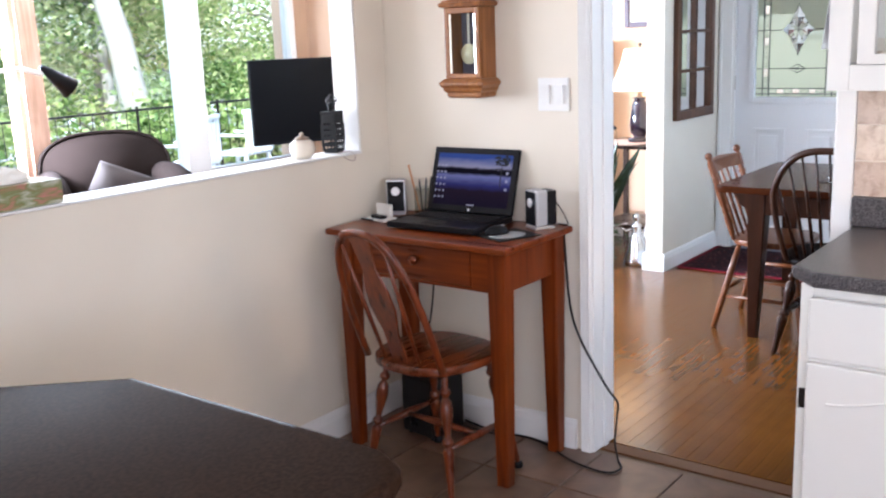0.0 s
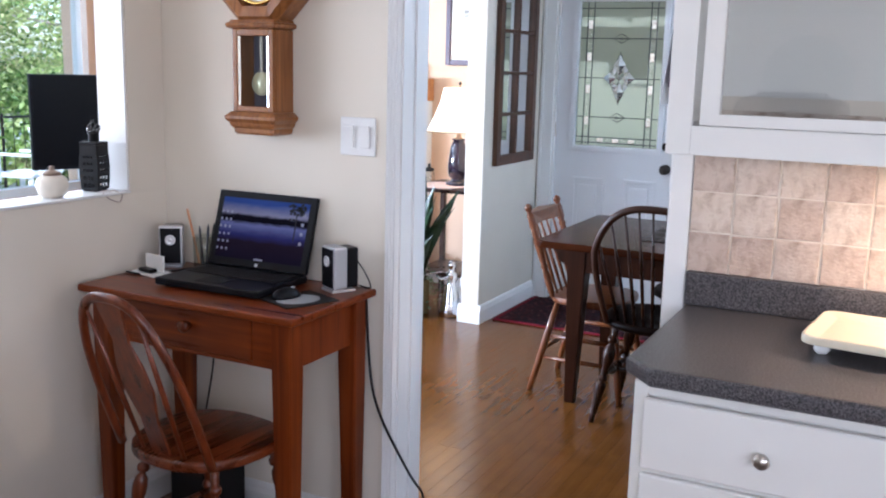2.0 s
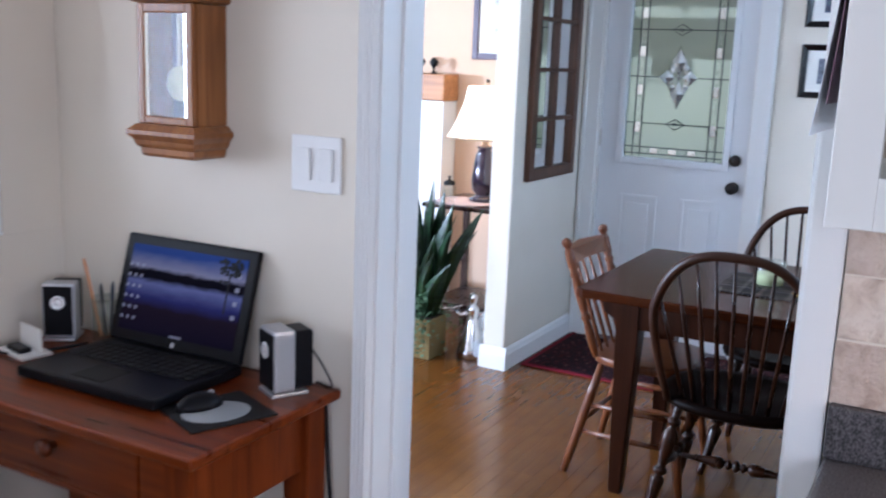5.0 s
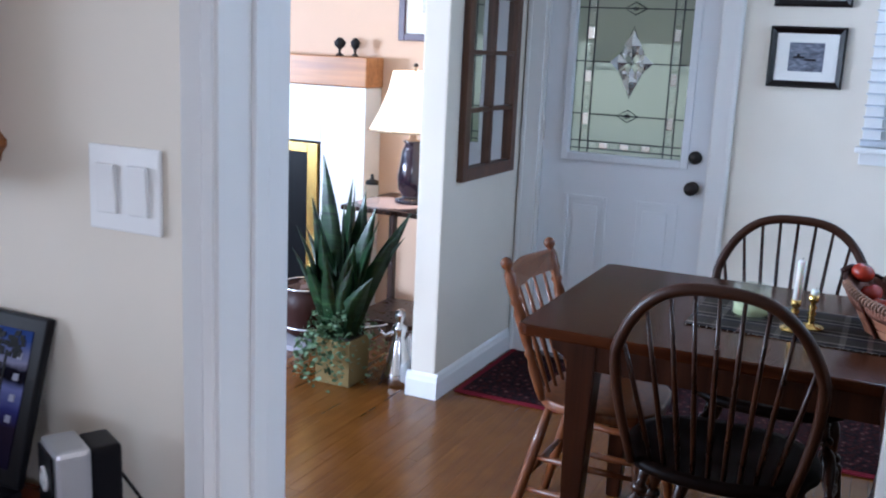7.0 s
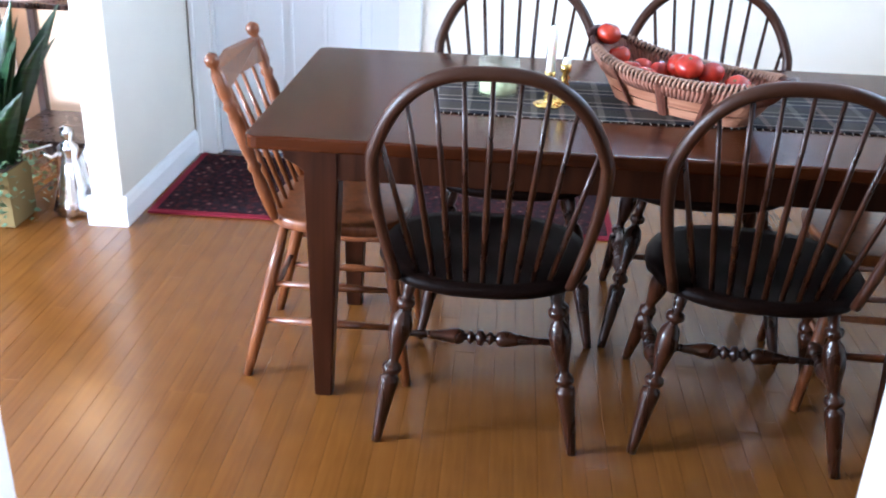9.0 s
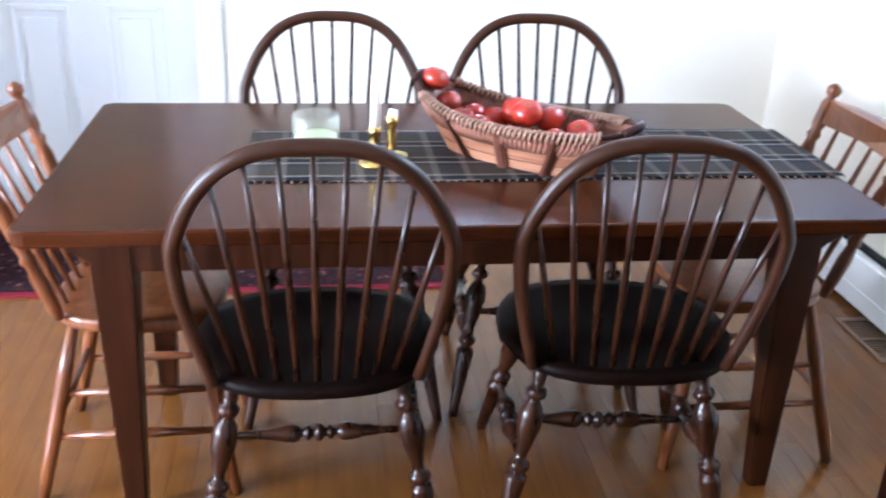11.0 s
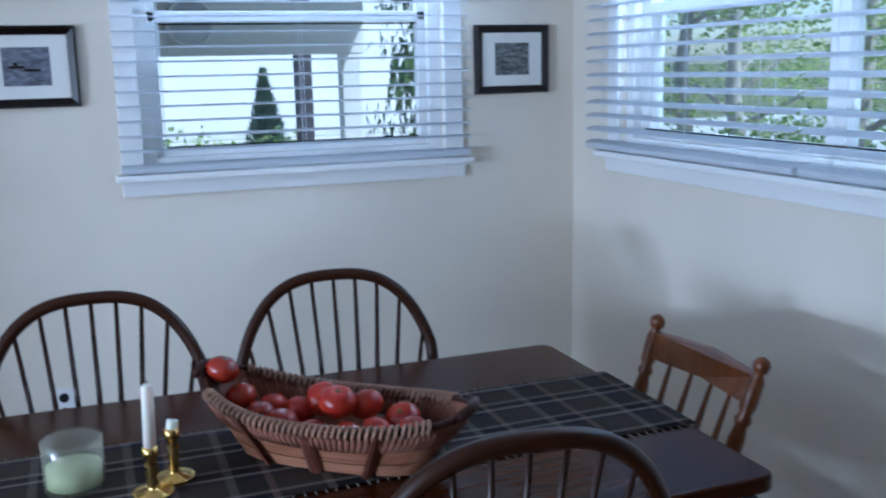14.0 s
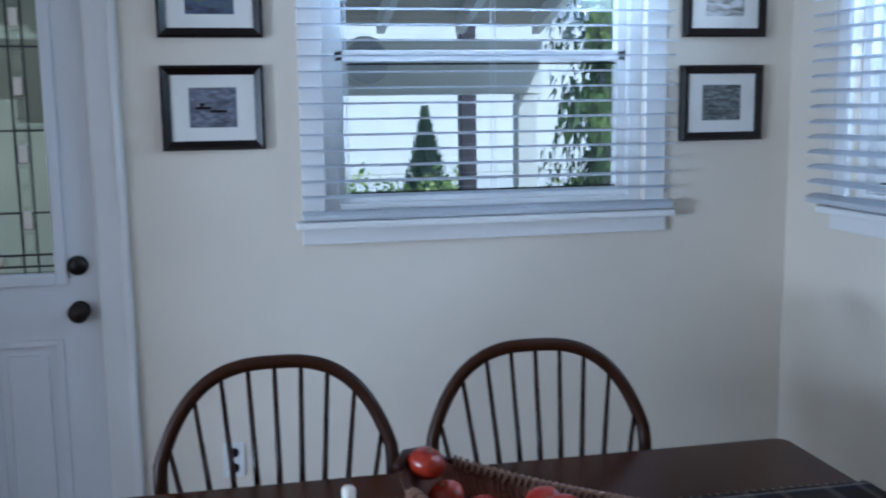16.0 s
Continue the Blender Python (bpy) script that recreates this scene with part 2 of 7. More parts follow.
v = coords(ISLAND, (1, 1, 1))
colour_to(ISLAND, ramp(ISLAND, noisy(ISLAND, v, 160.0, 3), [(0.35, (0.022, 0.013, 0.009)), (0.7, (0.040, 0.023, 0.016))]))

TRAV = mat("tumbled_travertine", (0.52, 0.40, 0.29), 0.7)
v = coords(TRAV, (1, 1, 1))
oi = TRAV.node_tree.nodes.new("ShaderNodeObjectInfo")
n1, n2 = noisy(TRAV, v, 28.0, 5, 0.6), noisy(TRAV, v, 110.0, 4)
c = ramp(TRAV, n1, [(0.28, (0.40, 0.32, 0.26)), (0.44, (0.56, 0.48, 0.41)), (0.58, (0.64, 0.57, 0.50)), (0.72, (0.50, 0.42, 0.35))])
colour_to(TRAV, mixed(TRAV, c, ramp(TRAV, oi.outputs["Random"], [(0.0, (0.82, 0.74, 0.70)), (0.5, (1.0, 0.97, 0.95)), (1.0, (1.12, 1.10, 1.06))]), 1.0))
bump(TRAV, n2, 0.9, 0.004)
GROUT = paint("pale_grout", (0.74, 0.68, 0.59), 0.9)
FTILE = mat("brown_floor_tile", (0.20, 0.12, 0.075), 0.32)
v = coords(FTILE, (1, 1, 1))
oi = FTILE.node_tree.nodes.new("ShaderNodeObjectInfo")
n1 = noisy(FTILE, v, 6.0, 6, 0.8)
c = ramp(FTILE, n1, [(0.3, (0.105, 0.056, 0.034)), (0.7, (0.215, 0.130, 0.084))])
colour_to(FTILE, mixed(FTILE, c, ramp(FTILE, oi.outputs["Random"], [(0.0, (0.8, 0.8, 0.8)), (1.0, (1.0, 1.0, 1.0))]), 1.0))
bump(FTILE, n1, 0.15, 0.002)
FGROUT = paint("floor_grout", (0.20, 0.15, 0.11), 0.9)

RUG = mat("patterned_rug", (0.06, 0.02, 0.03), 0.95, spec=0.1)
v = coords(RUG, (1, 1, 1))
vo = RUG.node_tree.nodes.new("ShaderNodeTexVoronoi")
vo.inputs["Scale"].default_value = 26.0
RUG.node_tree.links.new(v, vo.inputs["Vector"])
n1 = noisy(RUG, v, 34.0, 4, 1.5)
c = ramp(RUG, vo.outputs["Distance"], [(0.12, (0.17, 0.11, 0.09)), (0.22, (0.070, 0.014, 0.018)), (0.5, (0.012, 0.010, 0.016)), (0.8, (0.045, 0.010, 0.012))])
colour_to(RUG, mixed(RUG, c, ramp(RUG, n1, [(0.35, (0.4, 0.4, 0.45)), (0.65, (1.2, 1.1, 1.0))]), 1.0))
bump(RUG, noisy(RUG, v, 500.0, 2), 0.5, 0.003)
RUGEDGE = mat("rug_border", (0.15, 0.012, 0.022), 0.95, spec=0.1)

# woven plaid: bands along and across
PLAID = mat("plaid_cloth", (0.06, 0.065, 0.07), 0.9, spec=0.1)
nt = PLAID.node_tree
tc = nt.nodes.new("ShaderNodeTexCoord")
sep = nt.nodes.new("ShaderNodeSeparateXYZ")
nt.links.new(tc.outputs["Object"], sep.inputs[0])


def bands(m, source, period, stops):
    k = m.node_tree.nodes.new("ShaderNodeMath")
    k.operation = 'MULTIPLY'
    k.inputs[1].default_value = 1.0 / period
    f = m.node_tree.nodes.new("ShaderNodeMath")
    f.operation = 'FRACT'
    m.node_tree.links.new(source, k.inputs[0])
    m.node_tree.links.new(k.outputs[0], f.inputs[0])
    out = ramp(m, f.outputs[0], stops)
    out.node.color_ramp.interpolation = 'CONSTANT'
    return out


a = bands(PLAID, sep.outputs["Y"], 0.118, [(0.0, (0.050, 0.042, 0.034)), (0.24, (0.030, 0.026, 0.040)), (0.39, (0.32, 0.28, 0.24)), (0.46, (0.014, 0.013, 0.015)), (0.67, (0.24, 0.20, 0.17)), (0.75, (0.045, 0.040, 0.030))])
b = bands(PLAID, sep.outputs["X"], 0.16, [(0.0, (0.045, 0.036, 0.032)), (0.40, (0.13, 0.115, 0.10)), (0.50, (0.014, 0.015, 0.020)), (0.82, (0.15, 0.10, 0.085)), (0.90, (0.035, 0.030, 0.028))])
colour_to(PLAID, mixed(PLAID, a, b, 0.5, 'MIX'))
bump(PLAID, noisy(PLAID, tc.outputs["Object"], 700.0, 2), 0.5, 0.002)

TOMATO = mat("ripe_tomato", (0.40, 0.024, 0.013), 0.24, spec=0.4, coat=0.1)
v = coords(TOMATO, (1, 1, 1))
oi = TOMATO.node_tree.nodes.new("ShaderNodeObjectInfo")
n1 = noisy(TOMATO, v, 22.0, 2)
c = ramp(TOMATO, n1, [(0.3, (0.30, 0.012, 0.008)), (0.75, (0.46, 0.042, 0.016))])
colour_to(TOMATO, mixed(TOMATO, c, ramp(TOMATO, oi.outputs["Random"], [(0.0, (0.7, 0.9, 0.8)), (1.0, (1.0, 1.0, 1.0))]), 1.0))
STEM = mat("tomato_stem", (0.07, 0.10, 0.02), 0.7)

SNAKE = mat("snake_plant_leaf", (0.03, 0.085, 0.03), 0.35)
v = coords(SNAKE, (3, 3, 26))
colour_to(SNAKE, ramp(SNAKE, noisy(SNAKE, v, 1.6, 4, 1.0), [(0.35, (0.004, 0.015, 0.005)), (0.6, (0.014, 0.042, 0.012)), (0.78, (0.055, 0.10, 0.035))]))
IVY = mat("ivy_leaf", (0.06, 0.12, 0.045), 0.5)
v = coords(IVY, (1, 1, 1))
colour_to(IVY, ramp(IVY, noisy(IVY, v, 30.0, 2), [(0.3, (0.035, 0.085, 0.03)), (0.7, (0.16, 0.24, 0.13))]))
SOFA = paint("charcoal_velvet", (0.020, 0.013, 0.011), 0.95, 0.25, 300.0)
SOFA.node_tree.nodes["Principled BSDF"].inputs["Specular IOR Level"].default_value = 0.08
SHADE = glow("lit_lampshade", (0.90, 0.74, 0.52), 0.75)
SCREEN = mat("dark_screen", (0.002, 0.002, 0.003), 0.35, spec=0.12)

# outdoors
LEAF = mat("tree_leaf", (0.09, 0.15, 0.04), 0.55)
v = coords(LEAF, (1, 1, 1))
n1 = noisy(LEAF, v, 1.4, 3)
geo = LEAF.node_tree.nodes.new("ShaderNodeNewGeometry")
c = ramp(LEAF, geo.outputs["Random Per Island"], [(0.0, (0.08, 0.16, 0.035)), (0.45, (0.26, 0.36, 0.09)), (1.0, (0.52, 0.56, 0.24))])
colour_to(LEAF, c)
nt = LEAF.node_tree
tl, mx = nt.nodes.new("ShaderNodeBsdfTranslucent"), nt.nodes.new("ShaderNodeMixShader")
mx.inputs[0].default_value = 0.45
nt.links.new(c, tl.inputs["Color"])
nt.links.new(nt.nodes["Principled BSDF"].outputs[0], mx.inputs[1])
nt.links.new(tl.outputs[0], mx.inputs[2])
nt.links.new(mx.outputs[0], nt.nodes["Material Output"].inputs["Surface"])
CONIFER = mat("conifer_needles", (0.05, 0.09, 0.045), 0.8, spec=0.2)
v = coords(CONIFER, (1, 1, 1))
colour_to(CONIFER, ramp(CONIFER, noisy(CONIFER, v, 9.0, 3), [(0.3, (0.13, 0.17, 0.12)), (0.7, (0.24, 0.29, 0.20))]))
DROOP = mat("drooping_needles", (0.06, 0.10, 0.035), 0.7, spec=0.2)
v = coords(DROOP, (1, 1, 1))
colour_to(DROOP, ramp(DROOP, noisy(DROOP, v, 1.8, 4), [(0.35, (0.035, 0.060, 0.025)), (0.52, (0.09, 0.14, 0.045)), (0.68, (0.24, 0.30, 0.08))]))
BARK = paint("pale_bark", (0.36, 0.33, 0.28), 0.9, 0.3, 30.0, 0.006)
GRASS = mat("lawn_grass", (0.10, 0.14, 0.04), 0.95, spec=0.1)
v = coords(GRASS, (1, 1, 1))
colour_to(GRASS, ramp(GRASS, noisy(GRASS, v, 0.6, 6), [(0.3, (0.10, 0.115, 0.05)), (0.7, (0.18, 0.19, 0.10))]))
DECK = paint("deck_boards", (0.45, 0.43, 0.40), 0.8, 0.15, 40.0, 0.002)
PORCHWOOD = paint("porch_rafter_paint", (0.42, 0.38, 0.32), 0.7, 0.12, 60.0)
PORCHWHITE = paint("porch_white_paint", (0.70, 0.69, 0.64), 0.6, 0.06, 60.0)
POSTDARK = paint("dark_post", (0.075, 0.065, 0.070), 0.7, 0.15, 60.0)
SIDING = paint("house_siding", (0.72, 0.70, 0.66), 0.7, 0.06, 30.0)


# ---- building helpers ----
def part(name, bm, material, parent=None, label="", smooth=False):
    me = bpy.data.meshes.new(name)
    bmesh.ops.recalc_face_normals(bm, faces=bm.faces)
    bm.to_mesh(me)
    bm.free()
    me.materials.append(material)
    if smooth:
        for p in me.polygons:
            p.use_smooth = True
    ob = new(name, me)
    if parent is not None:
        ob.parent = parent
    if label:
        ob["label"] = label
    return ob


def empty(name, label, category, m=None, group="", kind=""):
    ob = new(name)
    ob.empty_display_size = 0.05
    if m is not None:
        ob.matrix_basis = m
    return tagged(ob, label, category, group, kind)


def box(x0, x1, y0, y1, z0, z1, bev=0.0, seg=2, bm=None):
    own = bmesh.new()
    bmesh.ops.create_cube(own, size=1.0)
    for q in own.verts:
        q.co = Vector((x0 + (q.co.x + 0.5) * (x1 - x0), y0 + (q.co.y + 0.5) * (y1 - y0), z0 + (q.co.z + 0.5) * (z1 - z0)))
    if bev:
        bmesh.ops.bevel(own, geom=own.edges[:], offset=bev, segments=seg, affect='EDGES', profile=0.6)
    return own if bm is None else join(bm, own)


def join(bm, other):
    me = bpy.data.meshes.new("tmp")
    other.to_mesh(me)
    other.free()
    bm.from_mesh(me)
    bpy.data.meshes.remove(me)
    return bm


def boxes(rows, bev=0.0):
    bm = bmesh.new()
    for r in rows:
        box(*r, bev=bev, bm=bm)
    return bm


def lathe(profile, n=16, at=(0, 0, 0), caps=True):
    """A turned piece: (radius, height) rows round the z axis."""
    bm = bmesh.new()
    rings = []
    for r, z in profile:
        rings.append([bm.verts.new((at[0] + r * math.cos(2 * math.pi * k / n), at[1] + r * math.sin(2 * math.pi * k / n), at[2] + z)) for k in range(n)])
    for a, b in zip(rings, rings[1:]):
        for k in range(n):
            bm.faces.new((a[k], a[(k + 1) % n], b[(k + 1) % n], b[k]))
    if caps:
        bm.faces.new(rings[0])
        bm.faces.new(rings[-1])
    return bm


def turned(p, q, profile, n=12):
    """A turned piece between two points: (share of the length, radius) rows."""
    p, q = Vector(p), Vector(q)
    d = q - p
    bm = lathe([(r, s * d.length) for s, r in profile], n)
    bm.transform(Matrix.Translation(p) @ d.to_track_quat('Z', 'Y').to_matrix().to_4x4())
    return bm


def tube(points, radius, n=8, flat=1.0, closed=False):
    """A bent rod along points; radius a number or one for each point."""
    pts = [Vector(p) for p in points]
    bm = bmesh.new()
    rings = []
    ref = Vector((0, 0, 1))
    for k, p in enumerate(pts):
        t = (pts[min(k + 1, len(pts) - 1)] - pts[max(k - 1, 0)]).normalized()
        side = t.cross(ref)
        side = side.normalized() if side.length > 1e-3 else Vector((1, 0, 0))
        up = side.cross(t)
        ref = up
        r = radius[k] if isinstance(radius, (list, tuple)) else radius
        rings.append([bm.verts.new(p + side * (r * math.cos(2 * math.pi * j / n)) + up * (r * flat * math.sin(2 * math.pi * j / n))) for j in range(n)])
    for a, b in zip(rings, rings[1:]):
        for j in range(n):
            bm.faces.new((a[j], a[(j + 1) % n], b[(j + 1) % n], b[j]))
    bm.faces.new(rings[0])
    bm.faces.new(rings[-1])
    return bm


def prism(outline, z0, z1, bev=0.0, seg=2):
    """A slab with the given outline in x and y."""
    bm = bmesh.new()
    lo = [bm.verts.new((x, y, z0)) for x, y in outline]
    hi = [bm.verts.new((x, y, z1)) for x, y in outline]
    bm.faces.new(lo)
    top = bm.faces.new(hi)
    for k in range(len(lo)):
        j = (k + 1) % len(lo)
        bm.faces.new((lo[k], lo[j], hi[j], hi[k]))
    if bev:
        bmesh.ops.recalc_face_normals(bm, faces=bm.faces)
        edges = [e for e in bm.edges if abs(e.verts[0].co.z - e.verts[1].co.z) < 1e-6]
        bmesh.ops.bevel(bm, geom=edges, offset=bev, segments=seg, affect='EDGES', profile=0.6)
    return bm


def structure(name, bm, material, label, category):
    return tagged(part(name, bm, material), label, category, kind="structure")


# ---- the large structure ----
EASTX, NORTHY, CLOCKY, HALFX, WESTX, CEILZ = 0.72, 6.45, 3.05, -2.42, -6.2, 2.44
# walls: the openings go through them
structure("wall_clock", boxes([(HALFX - 0.12, -1.546, CLOCKY, 3.19, 0, CEILZ), (-0.745, 2.6, CLOCKY, 3.19, 0, CEILZ), (-1.546, -0.745, CLOCKY, 3.19, 2.06, CEILZ)]), WALL,
          "beige painted wall with a cased opening between kitchen and dining room", "wall")
structure("wall_half", box(HALFX - 0.12, HALFX, -0.6, CLOCKY, 0, 1.055), WALL, "beige painted half wall with a pass-through ledge to the living room", "wall")
structure("wall_pier", box(HALFX - 0.12, HALFX, 2.89, CLOCKY - 0.001, 1.0555, CEILZ), WALL, "beige painted pier at the end of the pass-through", "wall")
structure("wall_half_south", box(HALFX - 0.12, HALFX, -2.0, -0.6, 0, CEILZ), WALL, "plain beige kitchen wall", "wall")
structure("wall_lintel", box(HALFX - 0.12, HALFX, -0.6, 2.89, 2.2, CEILZ), WALL, "plain beige lintel over the pass-through", "wall")
NWIN = (-0.86, 0.19, 1.14, 2.12)     # north window opening: x, x, z, z
EWIN = (4.15, 6.10, 1.16, 2.12)      # east window opening: y, y, z, z
DOORW = (-2.335, -1.535, 0.0, 2.05)  # front door opening
structure("wall_north_living", box(WESTX, -2.5, NORTHY, 6.60, 0, CEILZ), WALL_LIVING_SHADED, "peach living room wall behind the fireplace, deepened in colour for its shade", "wall")
structure("wall_north", boxes([(-2.499, DOORW[0], NORTHY, 6.60, 0, CEILZ), (DOORW[0], DOORW[1], NORTHY, 6.60, DOORW[3], CEILZ), (DOORW[1], NWIN[0], NORTHY, 6.60, 0, CEILZ),
                               (NWIN[0], NWIN[1], NORTHY, 6.60, 0, NWIN[2]), (NWIN[0], NWIN[1], NORTHY, 6.60, NWIN[3], CEILZ), (NWIN[1], EASTX + 0.15, NORTHY, 6.60, 0, CEILZ)]), WALL,
          "beige painted outside wall with front door and window", "wall")
structure("wall_east", boxes([(EASTX, 0.87, CLOCKY + 0.14, EWIN[0], 0, CEILZ), (EASTX, 0.87, EWIN[0], EWIN[1], 0, EWIN[2]), (EASTX, 0.87, EWIN[0], EWIN[1], EWIN[3], CEILZ),
                              (EASTX, 0.87, EWIN[1], NORTHY, 0, CEILZ)]), WALL, "beige painted dining room wall with a wide window", "wall")
structure("wall_partition", box(-2.545, -2.43, 5.60, NORTHY, 0, CEILZ, 0.008), WALL, "short beige painted partition beside the front door", "wall")
WWIN = (2.4, 6.17, 0.46, 2.3)
SWIN = (-1.25, 1.85)
structure("wall_west", boxes([(WESTX - 0.15, WESTX, -2.0, SWIN[0], 0, CEILZ), (WESTX - 0.15, WESTX, SWIN[0], SWIN[1], 0, WWIN[2]), (WESTX - 0.15, WESTX, SWIN[0], SWIN[1], WWIN[3], CEILZ), (WESTX - 0.15, WESTX, SWIN[1], WWIN[0], 0, CEILZ), (WESTX - 0.15, WESTX, WWIN[0], WWIN[1], 0, WWIN[2]), (WESTX - 0.15, WESTX, WWIN[0], WWIN[1], WWIN[3], CEILZ),
                              (WESTX - 0.15, WESTX, WWIN[1], 6.6, 0, CEILZ)]), WALL_LIVING_SHADED, "living room wall with a wide garden window", "wall")
structure("wall_south", boxes([(WESTX, 0.2, -2.15, -2.0, 0, CEILZ), (0.2, 1.8, -2.15, -2.0, 0, 1.1), (0.2, 1.8, -2.15, -2.0, 2.2, CEILZ), (1.8, 2.75, -2.15, -2.0, 0, CEILZ)]), WALL,
          "plain unseen wall closing the kitchen with an added opening for fill light", "wall")
# unseen wall; its opening is added for the lamp that brightens the half wall
structure("wall_kitchen_east", boxes([(2.6, 2.75, -2.0, -1.3, 0, CEILZ), (2.6, 2.75, 0.1, 3.19, 0, CEILZ), (2.6, 2.75, -1.3, 0.1, 0, 1.1), (2.6, 2.75, -1.3, 0.1, 2.1, CEILZ)]), WALL, "plain beige kitchen wall", "wall")
structure("ceiling", box(-6.35, 2.75, -2.15, 6.60, CEILZ, 2.56), CEIL, "white painted ceiling", "ceiling")
floor = structure("floor", boxes([(WESTX - 0.15, EASTX + 0.15, 3.12, 6.60, -0.12, -0.006), (WESTX - 0.15, HALFX, -2.15, 3.12, -0.12, -0.006)]), OAK_DARK, "honey oak strip floor", "floor")
floor_tile = structure("floor_kitchen", box(HALFX, 2.75, -2.15, 3.12, -0.12, -0.006), FGROUT, "brown ceramic tile kitchen floor", "floor")


def profile_run(name, p, q, out, shape, material, label, category):
    """A moulding from p to q on the floor plan, with a profile of (distance out, height) rows."""
    bm = bmesh.new()
    p, q, out = Vector((*p, 0)), Vector((*q, 0)), Vector((*out, 0))
    ends = [[bm.verts.new(e + out * d + Vector((0, 0, z))) for d, z in shape] for e in (p, q)]
    for k in range(len(shape)):
        j = (k + 1) % len(shape)
        bm.faces.new((ends[0][k], ends[0][j], ends[1][j], ends[1][k]))
    bm.faces.new(ends[0])
    bm.faces.new(ends[1])
    return structure(name, bm, material, label, category)


BASE = [(0.0, 0.001), (0.016, 0.001), (0.016, 0.075), (0.012, 0.088), (0.010, 0.098), (0.004, 0.108), (0.0, 0.11)]
for p, q, out in [((HALFX, CLOCKY), (-1.6, CLOCKY), (0, -1)), ((HALFX, -0.6), (HALFX, CLOCKY - 0.017), (1, 0)), ((-2.43, 5.60), (-2.43, 6.43), (1, 0)),
                  ((-2.56, 5.60), (-2.414, 5.60), (0, -1)), ((-2.545, 5.60), (-2.545, 6.43), (-1, 0)), ((-1.43, NORTHY), (EASTX, NORTHY), (0, -1)), ((-2.56, NORTHY), (-3.2, NORTHY), (0, -1)),
                  ((HALFX - 0.12, 3.19), (-1.6, 3.19), (0, 1)), ((HALFX - 0.12, -0.6), (HALFX - 0.12, 3.19), (-1, 0))]:
    profile_run("baseboard", p, q, out, BASE, TRIM, "white moulded baseboard", "baseboard")


# fluted casing of the opening between kitchen and dining room
def fluted(x0, x1, y, out):
    w = (x1 - x0)
    rows = [(0, 0), (0, 0.012), (0.10, 0.019), (0.22, 0.013), (0.34, 0.019), (0.46, 0.013), (0.58, 0.019), (0.70, 0.013), (0.84, 0.019), (0.94, 0.014), (1, 0.010), (1, 0)]
    return prism([(x0 + w * s, y + out * d) for s, d in rows], 0.001, 2.06)


CASE = "white painted fluted door casing"
structure("trim_opening_left", fluted(-1.579, -1.537, CLOCKY, -1), TRIM, CASE, "casing")
structure("trim_opening_right", box(-0.757, -0.703, 3.032, CLOCKY - 0.001, 0.001, 2.06, 0.004), TRIM, CASE, "casing")
structure("trim_opening_left_dining", fluted(-1.62, -1.537, 3.19, 1), TRIM, CASE, "casing")
structure("trim_opening_right_dining", fluted(-0.755, -0.68, 3.19, 1), TRIM, CASE, "casing")
structure("trim_opening_jamb_left", boxes([(-1.5455, -1.530, CLOCKY - 0.004, 3.194, 0.001, 2.06), (-1.530, -1.522, 3.11, 3.14, 0.001, 2.05)], 0.002), TRIM, "white painted door jamb with stop", "jamb")
jamb_right = structure("trim_opening_jamb_right", boxes([(-0.762, -0.746, CLOCKY - 0.004, 3.194, 0.001, 2.06), (-0.772, -0.762, 3.11, 3.14, 0.001, 2.05)], 0.002), TRIM, "white painted door jamb with stop", "jamb")
part("strike_plate", box(-0.7645, -0.7618, 3.06, 3.085, 0.78, 0.85, 0.0008), BRONZE, jamb_right, "dark metal strike plate")
structure("trim_opening_head", boxes([(-1.579, -0.703, 3.03, 3.048, 2.062, 2.15), (-1.62, -0.68, 3.192, 3.21, 2.062, 2.15)], 0.003), TRIM, CASE, "casing")
structure("trim_threshold", prism([(-1.529, 3.09), (-0.763, 3.09), (-0.763, 3.155), (-1.529, 3.155)], -0.006, 0.0025, 0.002), OAK_DARK, "dark wooden threshold strip between tile and oak", "threshold")
structure("trim_ledge", box(HALFX - 0.128, HALFX + 0.004, -0.6, 2.888, 1.056, 1.064, 0.003), TRIM, "white painted ledge of the half wall", "ledge")
structure("trim_pier_reveal", box(HALFX - 0.118, HALFX - 0.004, 2.882, 2.8885, 1.065, 2.2), TRIM, "white painted reveal of the pass-through", "reveal")


